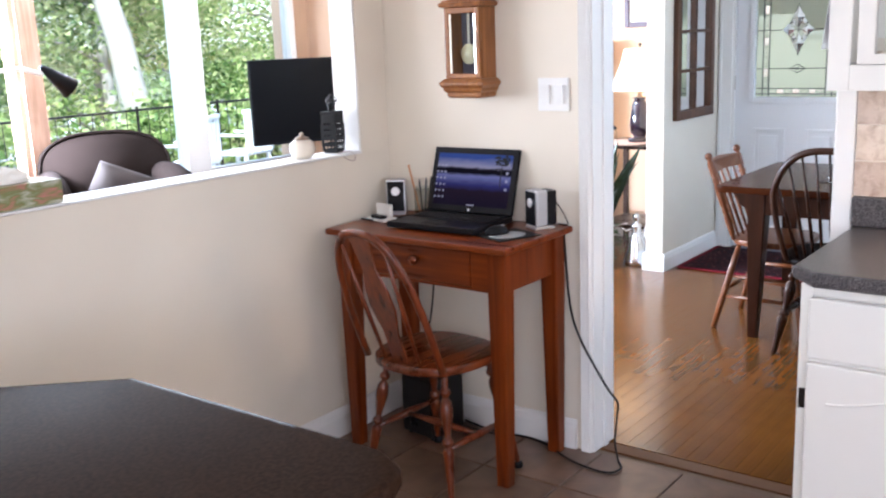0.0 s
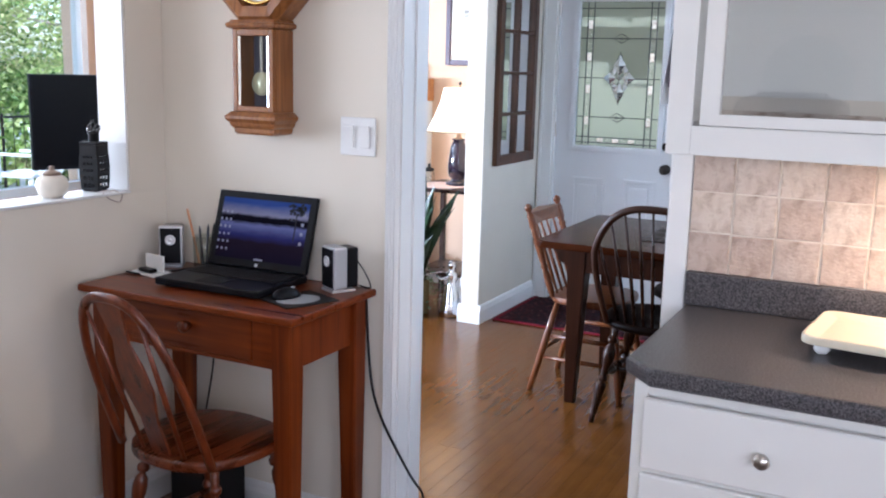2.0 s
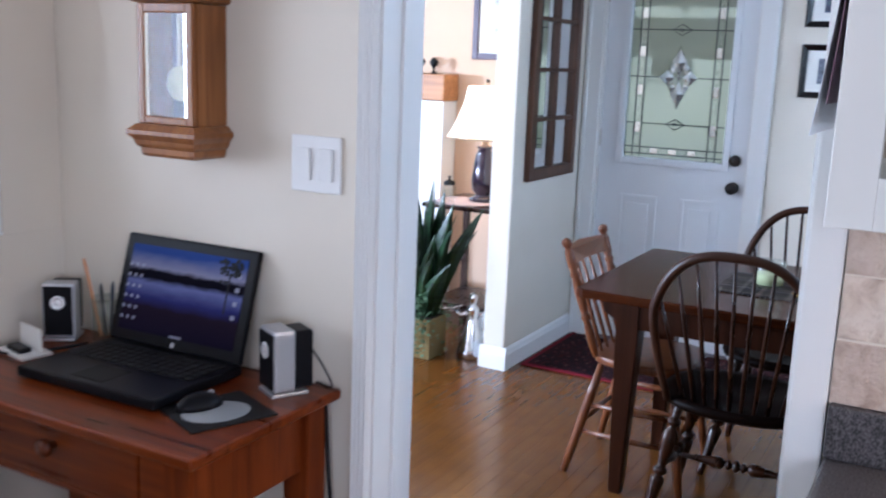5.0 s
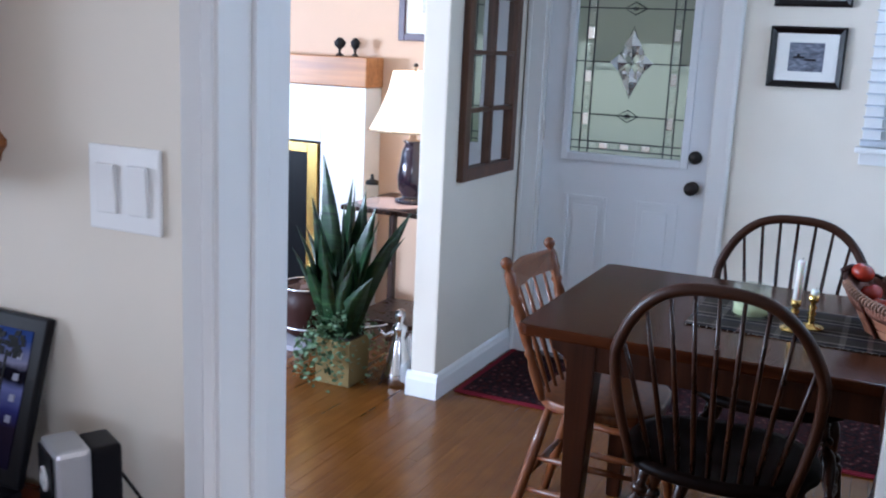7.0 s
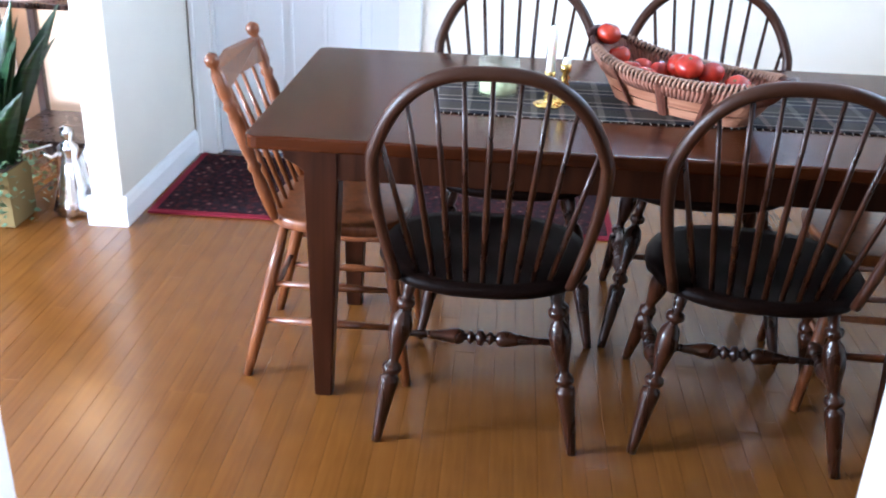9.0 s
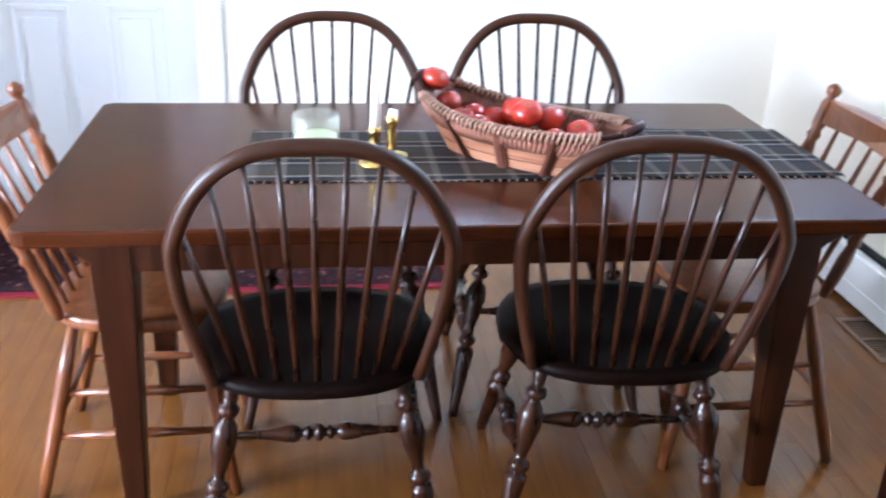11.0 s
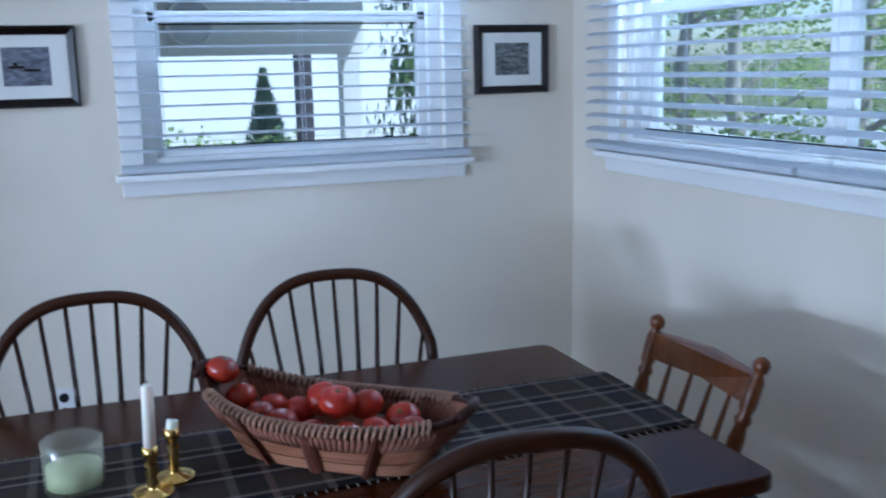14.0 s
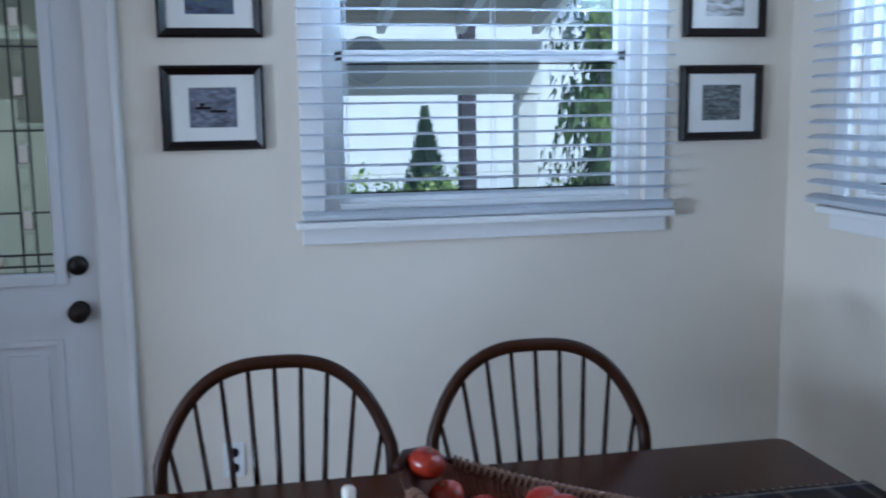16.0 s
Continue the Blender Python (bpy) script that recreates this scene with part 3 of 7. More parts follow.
# ---- front door ----
def front_door():
    d = empty("door_1", "white panelled front door with a leaded bevelled glass light", "door", kind="structure")
    x0, x1, y0, y1 = -2.318, -1.547, 6.462, 6.505
    gx0, gx1, gz0, gz1 = -2.20, -1.655, 1.0, 1.90
    bm = boxes([(x0, gx0 + 0.01, y0, y1, 0.012, 2.035), (gx1 - 0.01, x1, y0, y1, 0.012, 2.035), (gx0 + 0.01, gx1 - 0.01, y0, y1, 0.012, gz0 + 0.01), (gx0 + 0.01, gx1 - 0.01, y0, y1, gz1 - 0.01, 2.035)])
    part("door_leaf", bm, DOORPAINT, d)
    # glazing bead round the light
    w = 0.026
    part("glazing_frame", boxes([(gx0 - w, gx0 + 0.008, y0 - 0.012, y0, gz0 - w, gz1 + w), (gx1 - 0.008, gx1 + w, y0 - 0.012, y0, gz0 - w, gz1 + w),
                                 (gx0 + 0.008, gx1 - 0.008, y0 - 0.012, y0, gz0 - w, gz0 + 0.008), (gx0 + 0.008, gx1 - 0.008, y0 - 0.012, y0, gz1 - 0.008, gz1 + w)], 0.004), DOORPAINT, d)
    for px0, px1 in ((-2.195, -1.985), (-1.86, -1.655)):
        bm = boxes([(px0, px0 + 0.02, y0 - 0.008, y0, 0.22, 0.81), (px1 - 0.02, px1, y0 - 0.008, y0, 0.22, 0.81), (px0 + 0.02, px1 - 0.02, y0 - 0.008, y0, 0.22, 0.24), (px0 + 0.02, px1 - 0.02, y0 - 0.008, y0, 0.79, 0.81)], 0.003)
        box(px0 + 0.045, px1 - 0.045, y0 - 0.006, y0, 0.265, 0.765, 0.005, bm=bm)
        part("raised_panel", bm, DOORPAINT, d)
    light = part("glass_light", box(gx0, gx1, y0 + 0.016, y0 + 0.022, gz0, gz1), LEADED, d, "leaded bevelled glass")
    light.visible_shadow = False
    cx, cz, fy0, fy1 = (gx0 + gx1) / 2, 1.43, y0 + 0.010, y0 + 0.016
    cames = []
    for gx in (gx0 + 0.055, gx0 + 0.095, gx1 - 0.095, gx1 - 0.055):
        cames.append((gx - 0.0028, gx + 0.0028, fy0, fy1, gz0, gz1))
    for gz in (gz0 + 0.03, gz0 + 0.065, 1.19, 1.43, 1.67, gz1 - 0.05):
        cames.append((gx0, gx1, fy0 + 0.0005, fy1 - 0.0005, gz - 0.0030, gz + 0.0030))
    part("came", boxes(cames), LEAD, light, "lead came lattice")
    # border bevels
    for gx in (gx0 + 0.075, gx1 - 0.075):
        for k in range(12):
            z = gz0 + 0.075 + k * 0.065
            part("bevel", box(gx - 0.015, gx + 0.015, fy0 - 0.003, fy0 + 0.002, z, z + 0.055, 0.003), JEWEL if k % 3 == 1 else BEVEL, light)
    for k in range(7):
        x = gx0 + 0.10 + k * 0.05
        part("bevel", box(x, x + 0.042, fy0 - 0.003, fy0 + 0.002, gz0 + 0.034, gz0 + 0.061, 0.003), JEWEL if k % 2 else BEVEL, light)
    # the diamond in the middle: faceted petals
    for dx, dz, sx, sz in ((0, 0.055, 0.030, 0.050), (0, -0.060, 0.028, 0.050), (0.042, 0, 0.030, 0.028), (-0.042, 0, 0.030, 0.028), (0.024, 0.034, 0.016, 0.024), (-0.024, 0.034, 0.016, 0.024), (0.024, -0.036, 0.016, 0.024), (-0.024, -0.036, 0.016, 0.024), (0, 0, 0.014, 0.014)):
        dx, dz, sx, sz = dx * 1.4, dz * 1.4, sx * 1.35, sz * 1.35
        bm = bmesh.new()
        ring = [bm.verts.new((cx + dx + sx * a, fy0, cz + dz + sz * b)) for a, b in ((1, 0), (0, 1), (-1, 0), (0, -1))]
        tip = bm.verts.new((cx + dx, fy0 - 0.022, cz + dz))
        for k in range(4):
            bm.faces.new((ring[k], ring[(k + 1) % 4], tip))
        bm.faces.new(ring)
        part("jewel", bm, JEWEL, light, "faceted glass jewel")
    part("diamond_came", tube([(cx + 0.082 * a, fy0 + 0.001, cz + 0.160 * b) for a, b in ((1, 0), (0.42, 0.42), (0, 1), (-0.42, 0.42), (-1, 0), (-0.42, -0.42), (0, -1), (0.42, -0.42), (1, 0))], 0.0030, 5), LEAD, light, "lead outline of the centre star")
    for gz in (1.19, 1.67):
        part("diamond_came", tube([(cx + 0.05 * a, fy0 + 0.002, gz + 0.028 * b) for a, b in ((1, 0), (0, 1), (-1, 0), (0, -1), (1, 0))], 0.0025, 4), LEAD, light)
        part("jewel", lathe([(0.001, 0), (0.016, 0.002), (0.001, 0.012)], 6), BEVEL, light).matrix_basis = pose(cx, fy0, gz, 90)
    for z, name in ((1.03, "deadbolt"), (0.893, "door_knob")):
        prof = [(0.030, 0), (0.030, 0.006), (0.012, 0.010), (0.012, 0.026), (0.028, 0.034), (0.031, 0.046), (0.024, 0.058), (0.001, 0.061)] if name == "door_knob" else [(0.030, 0), (0.029, 0.012), (0.024, 0.020), (0.001, 0.022)]
        part(name, lathe(prof, 20), BRONZE, d, "dark bronze " + name.replace("_", " "), True).matrix_basis = pose(-1.600, y0, z, 90)
    for z in (0.25, 1.1, 1.85):
        part("hinge", tube([(x0 - 0.004, y0 - 0.004, z - 0.045), (x0 - 0.004, y0 - 0.004, z + 0.045)], 0.006), NICKEL, d)
    return d


front_door()


def casing(name, x0, x1, z0, z1, w, y, legs_to_floor=True):
    rows = [(x0 - w, x0, y - 0.018, y - 0.001, z0, z1 + w), (x1, x1 + w, y - 0.018, y - 0.001, z0, z1 + w), (x0, x1, y - 0.018, y - 0.001, z1, z1 + w),
            (x0 - w + 0.004, x0 - w + 0.022, y - 0.026, y - 0.018, z0, z1 + w - 0.004), (x1 + w - 0.022, x1 + w - 0.004, y - 0.026, y - 0.018, z0, z1 + w - 0.004)]
    return structure(name, boxes(rows, 0.003), TRIM, "white painted door casing", "casing")


casing("trim_door_casing", -2.335, -1.535, 0.001, 2.05, 0.088, NORTHY)
structure("trim_door_jamb", boxes([(-2.335, -2.321, 6.452, 6.58, 0.001, 2.05), (-1.545, -1.535, 6.452, 6.58, 0.001, 2.05), (-2.321, -1.545, 6.452, 6.58, 2.037, 2.05)]), TRIM, "white painted door frame", "jamb")


# ---- windows with blinds ----
def window_frame(name, w, bars, label):
    """A window of the width w in its own plane: x along the wall, y outwards, z up; bars: (x0, x1, z0, z1) of sash members; glass behind them."""
    d = empty(name, label, "window", kind="structure")
    x0, x1, z0, z1 = w
    t = 0.045
    part("window_frame", boxes([(x0, x0 + t, 0.02, 0.14, z0, z1), (x1 - t, x1, 0.02, 0.14, z0, z1), (x0 + t, x1 - t, 0.02, 0.14, z0, z0 + t), (x0 + t, x1 - t, 0.02, 0.14, z1 - t, z1)], 0.003), TRIM, d)
    for b in bars:
        part("sash_rail", box(b[0], b[1], 0.05, 0.095, b[2], b[3], 0.003), TRIM, d)
    part("gasket", boxes([(x0 + 0.075, x1 - 0.08, 0.049, 0.052, z0 + 0.073, z0 + 0.078), (x0 + 0.075, x1 - 0.08, 0.049, 0.052, 1.614, 1.6195)]), BLACKMATT, d, "thin black glazing gasket")
    p = part("pane", box(x0 + t, x1 - t, 0.072, 0.076, z0 + t, z1 - t), PANE, d)
    p.visible_shadow = False
    cw = 0.07
    part("window_casing", boxes([(x0 - cw, x0, -0.016, -0.001, z0, z1 + cw), (x1, x1 + cw, -0.016, -0.001, z0, z1 + cw), (x0, x1, -0.016, -0.001, z1, z1 + cw)], 0.003), TRIM, d)
    part("window_sill", box(x0 - cw - 0.022, x1 + cw + 0.022, -0.062, 0.02, z0 - 0.024, z0 - 0.001, 0.006), TRIM, d)
    part("apron", boxes([(x0 - cw - 0.004, x1 + cw + 0.004, -0.020, -0.001, z0 - 0.075, z0 - 0.025)], 0.004), TRIM, d)
    return d


def blind(name, x0, x1, z0, z1, tilt, label):
    """A slatted blind hung in front of a window, in the window's own plane."""
    d = empty(name, label, "window blind", group="slatted window blinds")
    part("headrail", box(x0, x1, -0.074, -0.020, z1, z1 + 0.045, 0.004), SLAT, d)
    bm = bmesh.new()
    prof = [(-0.024, -0.0006), (-0.012, 0.0022), (0.0, 0.003), (0.012, 0.0022), (0.024, -0.0006)]
    ring = [bm.verts.new((x, y, z + k)) for x in (x0, x1) for k in (0.0, 0.0022) for y, z in prof]
    for k in range(4):
        bm.faces.new((ring[k], ring[k + 1], ring[k + 11], ring[k + 10]))
        bm.faces.new((ring[k + 5], ring[k + 6], ring[k + 16], ring[k + 15]))
    for s in (0, 10):
        bm.faces.new([ring[s + k] for k in range(5)] + [ring[s + 9 - k] for k in range(5)])
    for k in (0, 4):
        bm.faces.new((ring[k], ring[k + 5], ring[k + 15], ring[k + 10]))
    first = part("slat", bm, SLAT, d)
    n = int((z1 - z0 - 0.03) / 0.0468)
    first.matrix_basis = pose(0, -0.046, z0 + 0.0214, tilt)
    for k in range(1, n):
        s = new("slat", first.data)
        s.parent = d
        s.matrix_basis = pose(0, -0.046, z0 + 0.0214 + k * 0.0468, tilt + random.uniform(-1.5, 1.5))
    part("bottom_rail", box(x0, x1, -0.070, -0.022, z0, z0 + 0.018, 0.005), SLAT, d)
    for s in (0.12, 0.5, 0.88):
        x = x0 + (x1 - x0) * s
        for y in (-0.0725, -0.0215):
            part("ladder_cord", tube([(x, y, z0), (x, y, z1)], 0.0012, 4), SLAT, d)
    return d


def wall_place(d, m):
    d.matrix_basis = m
    return d


NP = pose(0, NORTHY, 0)
wall_place(window_frame("window_1", NWIN, [(-0.815, -0.79, 1.185, 2.07), (0.115, 0.145, 1.185, 2.07), (-0.79, 0.115, 1.185, 1.212), (-0.815, 0.145, 1.625, 1.660)], "white sash window looking onto the porch"), NP)
wall_place(blind("window_blind", -0.935, 0.268, 1.145, 2.14, 3, "white slatted blind, lowered and open, over the porch window"), NP)
# east: own x runs south along the wall
EP = pose(EASTX, 0, 0, 0, 0, -90)
wall_place(window_frame("window_2", (-EWIN[1], -EWIN[0], EWIN[2], EWIN[3]), [(-6.055, -6.0, 1.205, 2.07), (-6.055, -4.2, 1.205, 1.235), (-5.17, -5.10, 1.205, 2.07), (-5.10, -4.2, 1.62, 1.655), (-6.0, -5.17, 1.62, 1.655)],
                        "wide white window in two halves looking onto trees"), EP)
wall_place(blind("window_blind", -6.235, -5.155, 1.165, 2.14, 14, "white slatted blind, lowered, half closed, beside the room corner"), EP)
wall_place(blind("window_blind", -5.135, -4.09, 1.165, 2.14, 14, "white slatted blind, lowered, half closed, over the far window half"), EP)
# living room window
WP = pose(WESTX, 0, 0, 0, 0, 90)
d = empty("window_3", "wide living room window with white mullions looking onto the garden", "window", WP, kind="structure")
part("window_frame", boxes([(2.4, 2.46, -0.02, -0.12, 0.46, 2.3), (6.11, 6.17, -0.02, -0.12, 0.46, 2.3), (2.46, 6.11, -0.02, -0.12, 0.46, 0.52), (2.46, 6.11, -0.02, -0.12, 2.24, 2.3)], 0.003), TRIM, d)
part("mullion", box(4.93, 5.15, 0.0, -0.12, 0.52, 2.24, 0.004), TRIM, d)
part("wood_post", boxes([(3.66, 3.80, 0.03, -0.12, 0.5, 2.24), (3.62, 3.66, 0.02, -0.10, 0.5, 2.24)], 0.004), POSTWOOD, d, "light wood window post")
pn = part("pane", box(2.46, 6.11, -0.075, -0.071, 0.52, 2.24), PANE, d)
pn.visible_shadow = False
part("window_sill", box(2.35, 6.22, 0.002, 0.08, 0.43, 0.458, 0.006), TRIM, d)
d = empty("window_5", "plain living room window with white frame beside the wide window", "window", WP, kind="structure")
part("window_frame", boxes([(-1.25, -1.19, -0.02, -0.12, 0.46, 2.3), (1.79, 1.85, -0.02, -0.12, 0.46, 2.3), (-1.19, 1.79, -0.02, -0.12, 0.46, 0.52), (-1.19, 1.79, -0.02, -0.12, 2.24, 2.3)], 0.003), TRIM, d)
part("mullion", box(-0.05, 0.05, -0.02, -0.12, 0.52, 2.24, 0.004), TRIM, d)
pn = part("pane", box(-1.19, 1.79, -0.075, -0.071, 0.52, 2.24), PANE, d)
pn.visible_shadow = False
# unseen window behind, added as the opening for the kitchen fill lamp
d = empty("window_4", "plain white kitchen window out of view, added to let fill light in", "window", kind="structure")
part("window_frame", boxes([(0.2, 0.25, -2.12, -2.02, 1.1, 2.2), (1.75, 1.8, -2.12, -2.02, 1.1, 2.2), (0.25, 1.75, -2.12, -2.02, 1.1, 1.15), (0.25, 1.75, -2.12, -2.02, 2.15, 2.2)]), TRIM, d)
pn = part("pane", box(0.25, 1.75, -2.075, -2.071, 1.15, 2.15), PANE, d)
pn.visible_shadow = False


# added side window, never in view, round the half wall's fill lamp
d = empty("window_6", "plain white side window out of view, added to light the half wall", "window", kind="structure")
part("window_frame", boxes([(2.63, 2.73, -1.3, -1.25, 1.1, 2.1), (2.63, 2.73, 0.05, 0.1, 1.1, 2.1), (2.63, 2.73, -1.25, 0.05, 1.1, 1.15), (2.63, 2.73, -1.25, 0.05, 2.05, 2.1)]), TRIM, d)
pn = part("pane", box(2.671, 2.675, -1.25, 0.05, 1.15, 2.05), PANE, d)
pn.visible_shadow = False


# ---- kitchen: base cabinet, counter, wall cabinet ----
def base_cabinet():
    d = empty("base_cabinet", "white painted base cabinet with a drawer over an arched panel door", "cabinet")
    x0, x1, yf = -0.672, -0.135, 2.500
    part("carcass", boxes([(x0, x1, yf, 3.045, 0.10, 0.862), (x0 + 0.02, x1, yf + 0.06, 3.045, 0.002, 0.10)]), CABINET, d)
    part("face_frame", boxes([(x0, x0 + 0.028, yf - 0.012, yf, 0.10, 0.862), (x1 - 0.028, x1, yf - 0.012, yf, 0.10, 0.862), (x0 + 0.028, x1 - 0.028, yf - 0.012, yf, 0.835, 0.862), (x0 + 0.028, x1 - 0.028, yf - 0.012, yf, 0.665, 0.690)], 0.002), CABINET, d)
    dr = part("drawer_front", box(x0 + 0.024, x1 - 0.03, yf - 0.030, yf - 0.0125, 0.683, 0.832, 0.006, 3), CABINET, d)
    knob = [(0.008, 0), (0.007, 0.012), (0.015, 0.018), (0.0165, 0.024), (0.012, 0.030), (0.001, 0.032)]
    part("knob", lathe(knob, 18), NICKEL, dr, "brushed nickel knob", True).matrix_basis = pose((x0 + x1) / 2 - 0.008, yf - 0.030, 0.755, 90)
    door = part("cabinet_door", box(x0 + 0.024, x1 - 0.03, yf - 0.030, yf - 0.0125, 0.115, 0.672, 0.006, 3), CABINET, d)
    part("knob", lathe(knob, 18), NICKEL, door, "brushed nickel knob", True).matrix_basis = pose(x1 - 0.065, yf - 0.030, 0.605, 90)
    # arched routed line on the door
    pts = []
    xa, xb = x0 + 0.075, x1 - 0.085
    for k in range(25):
        s = k / 24
        pts.append((xa + (xb - xa) * s, yf - 0.0305, 0.575 + 0.035 * math.sin(math.pi * s) ** 2))
    part("routed_arch", tube(pts, 0.0035, 6), CABINET, door)
    part("hinge", boxes([(x0 + 0.006, x0 + 0.022, yf - 0.020, yf - 0.012, 0.55, 0.60), (x0 + 0.018, x0 + 0.026, yf - 0.024, yf - 0.014, 0.56, 0.59)], 0.002), BRONZE, d, "dark metal hinge")


base_cabinet()
d = empty("base_cabinet", "white painted base cabinet continuing under the counter", "cabinet")
part("carcass", boxes([(-0.133, 2.3, 2.500, 3.045, 0.10, 0.862), (-0.133, 2.3, 2.56, 3.045, 0.002, 0.10)]), CABINET, d)
for k in range(4):
    part("cabinet_door", box(-0.12 + k * 0.6, 0.46 + k * 0.6, 2.470, 2.4985, 0.115, 0.672, 0.006), CABINET, d)
    part("drawer_front", box(-0.12 + k * 0.6, 0.46 + k * 0.6, 2.470, 2.4985, 0.683, 0.832, 0.006), CABINET, d)
worktop = empty("worktop", "speckled dark grey laminate kitchen worktop with upstand", "worktop")
part("counter_slab", prism([(-0.70, 2.515), (-0.635, 2.445), (2.4, 2.445), (2.4, 3.045), (-0.70, 3.045)], 0.863, 0.900, 0.012, 3), LAMINATE, worktop)
part("upstand", box(-0.70, 2.4, 3.018, 3.046, 0.901, 0.986, 0.006), LAMINATE, worktop)


def frame_ring(x0, x1, z0, z1, y0, y1, side, low, high):
    """A flat door frame in one piece."""
    bm = bmesh.new()
    rows = []
    for y in (y0, y1):
        for a, b, c, e in ((x0, x1, z0, z1), (x0 + side, x1 - side, z0 + low, z1 - high)):
            rows.append([bm.verts.new(q) for q in ((a, y, c), (b, y, c), (b, y, e), (a, y, e))])
    for p, q in ((0, 1), (1, 3), (3, 2), (2, 0)):
        for k in range(4):
            bm.faces.new((rows[p][k], rows[p][(k + 1) % 4], rows[q][(k + 1) % 4], rows[q][k]))
    bmesh.ops.recalc_face_normals(bm, faces=bm.faces[:])
    bmesh.ops.bevel(bm, geom=[e for e in bm.edges if all(abs(v.co.y - y0) < 1e-6 for v in e.verts)], offset=0.002, segments=2, affect='EDGES')
    return bm


def wall_cabinet():
    d = empty("wall_cabinet", "white painted wall cabinet with glass doors holding glassware", "cabinet")
    x0, x1, y0, z0, z1 = -0.70, 1.3, 2.72, 1.300, 2.15
    part("side_panel", box(x0, x0 + 0.018, y0 + 0.018, 3.046, z0, z1, 0.001), CABINET, d)
    part("side_panel", box(x1 - 0.018, x1, y0 + 0.018, 3.046, z0, z1, 0.001), CABINET, d)
    part("bottom_panel", box(x0 + 0.018, x1 - 0.018, y0 + 0.018, 3.046, z0 + 0.045, z0 + 0.062), CABINET, d)
    part("top_panel", box(x0 + 0.018, x1 - 0.018, y0 + 0.018, 3.046, z1 - 0.02, z1), CABINET, d)
    part("back_panel", box(x0 + 0.018, x1 - 0.018, 3.036, 3.046, z0 + 0.062, z1 - 0.02), CABINET, d)
    part("shelf", box(x0 + 0.018, x1 - 0.018, 2.76, 3.036, 1.70, 1.715), CABINET, d)
    part("face_frame", boxes([(x0, x0 + 0.053, y0, y0 + 0.018, z0, z1), (x1 - 0.053, x1, y0, y0 + 0.018, z0, z1), (x0 + 0.053, x1 - 0.053, y0, y0 + 0.018, z0, z0 + 0.062), (x0 + 0.053, x1 - 0.053, y0, y0 + 0.018, z1 - 0.05, z1), (0.26, 0.32, y0, y0 + 0.018, z0 + 0.062, z1 - 0.05)], 0.0015), CABINET, d)
    for a, b in ((-0.630, 0.25), (0.33, 1.24)):
        w = 0.040
        door = part("cabinet_door", frame_ring(a, b, z0 + 0.064, z1 - 0.06, y0 - 0.006, y0 + 0.014, w, 0.024, 0.06), CABINET, d)
        part("pane", box(a + w - 0.004, b - w + 0.004, y0 + 0.003, y0 + 0.006, z0 + 0.086, z1 - 0.118), CABPANE, door).visible_shadow = False


wall_cabinet()


def dish(x, y, z, r, h, name, label):
    d = empty(name, label, "dish", pose(x, y, z))
    part("bowl", lathe([(r * 0.72, 0), (r * 0.95, h * 0.25), (r, h * 0.6), (r * 0.97, h)], 32, caps=False), DISHGLASS, d, "", True)
    part("lid", lathe([(r * 0.93, h), (r * 0.80, h * 1.18), (r * 0.62, h * 1.24), (r * 0.60, h * 1.4), (r * 0.1, h * 1.42)], 32, caps=False), DISHGLASS, d, "", True)


dish(-0.470, 2.88, 1.363, 0.120, 0.052, "casserole_dish", "clear glass lidded casserole dish inside the cabinet")
d = empty("glass_plate", "clear round glass plate standing on edge in the cabinet", "plate", pose(-0.455, 3.005, 1.364))
part("disc", lathe([(0.10, 0.004), (0.085, 0.0), (0.06, -0.004), (0.002, -0.004)], 32, caps=False), PLATEGLASS, d, "", True).matrix_basis = pose(0, 0, 0.10, 82)
for x, y in ((-0.16, 2.90), (-0.02, 2.86)):
    d = empty("stem_glass", "clear stemmed glass with a blue ornament", "glass", pose(x, y, 1.363), "glasses in the cabinet")
    part("bowl", lathe([(0.034, 0), (0.034, 0.003), (0.005, 0.008), (0.004, 0.06), (0.022, 0.075), (0.030, 0.10), (0.028, 0.13)], 20, caps=False), CLEAR, d, "", True)
    part("ornament", lathe([(0.001, 0), (0.012, 0.008), (0.001, 0.022)], 8), mat("cobalt_blue", (0.02, 0.03, 0.35), 0.3), d, "cobalt blue glass ornament").matrix_basis = pose(-0.03, -0.02, 0.09, 20, 40)
d = empty("under_cabinet_lamp", "slim warm strip lamp fixed under the wall cabinet", "lamp")
part("housing", box(-0.04, 0.64, 2.84, 2.885, 1.322, 1.345, 0.003), WHITEP, d)
part("tube", box(-0.02, 0.62, 2.85, 2.875, 1.316, 1.3215, 0.002), glow("warm_tube", (1.0, 0.68, 0.38), 4.0), d)

# serving tray on the worktop
d = empty("serving_tray", "cream ceramic footed serving tray on the worktop", "tray", pose(-0.175, 2.815, 0.9005, 0, 0, -6))
outline = []
for cx, cy, a0 in ((0.17, 0.10, 0), (-0.17, 0.10, 90), (-0.17, -0.10, 180), (0.17, -0.10, 270)):
    for k in range(6):
        a = radians(a0 + 18 * k)
        outline.append((cx + 0.035 * math.cos(a), cy + 0.035 * math.sin(a)))
bm = prism(outline, 0.026, 0.046, 0.006, 2)
top = max((f for f in bm.faces if f.normal.z > 0.9), key=lambda f: f.calc_area())
res = bmesh.ops.inset_region(bm, faces=[top], thickness=0.028, depth=0.0)
bmesh.ops.translate(bm, verts=top.verts[:], vec=(0, 0, -0.011))
part("tray_body", bm, mat("cream_glaze", (0.66, 0.60, 0.46), 0.35), d)
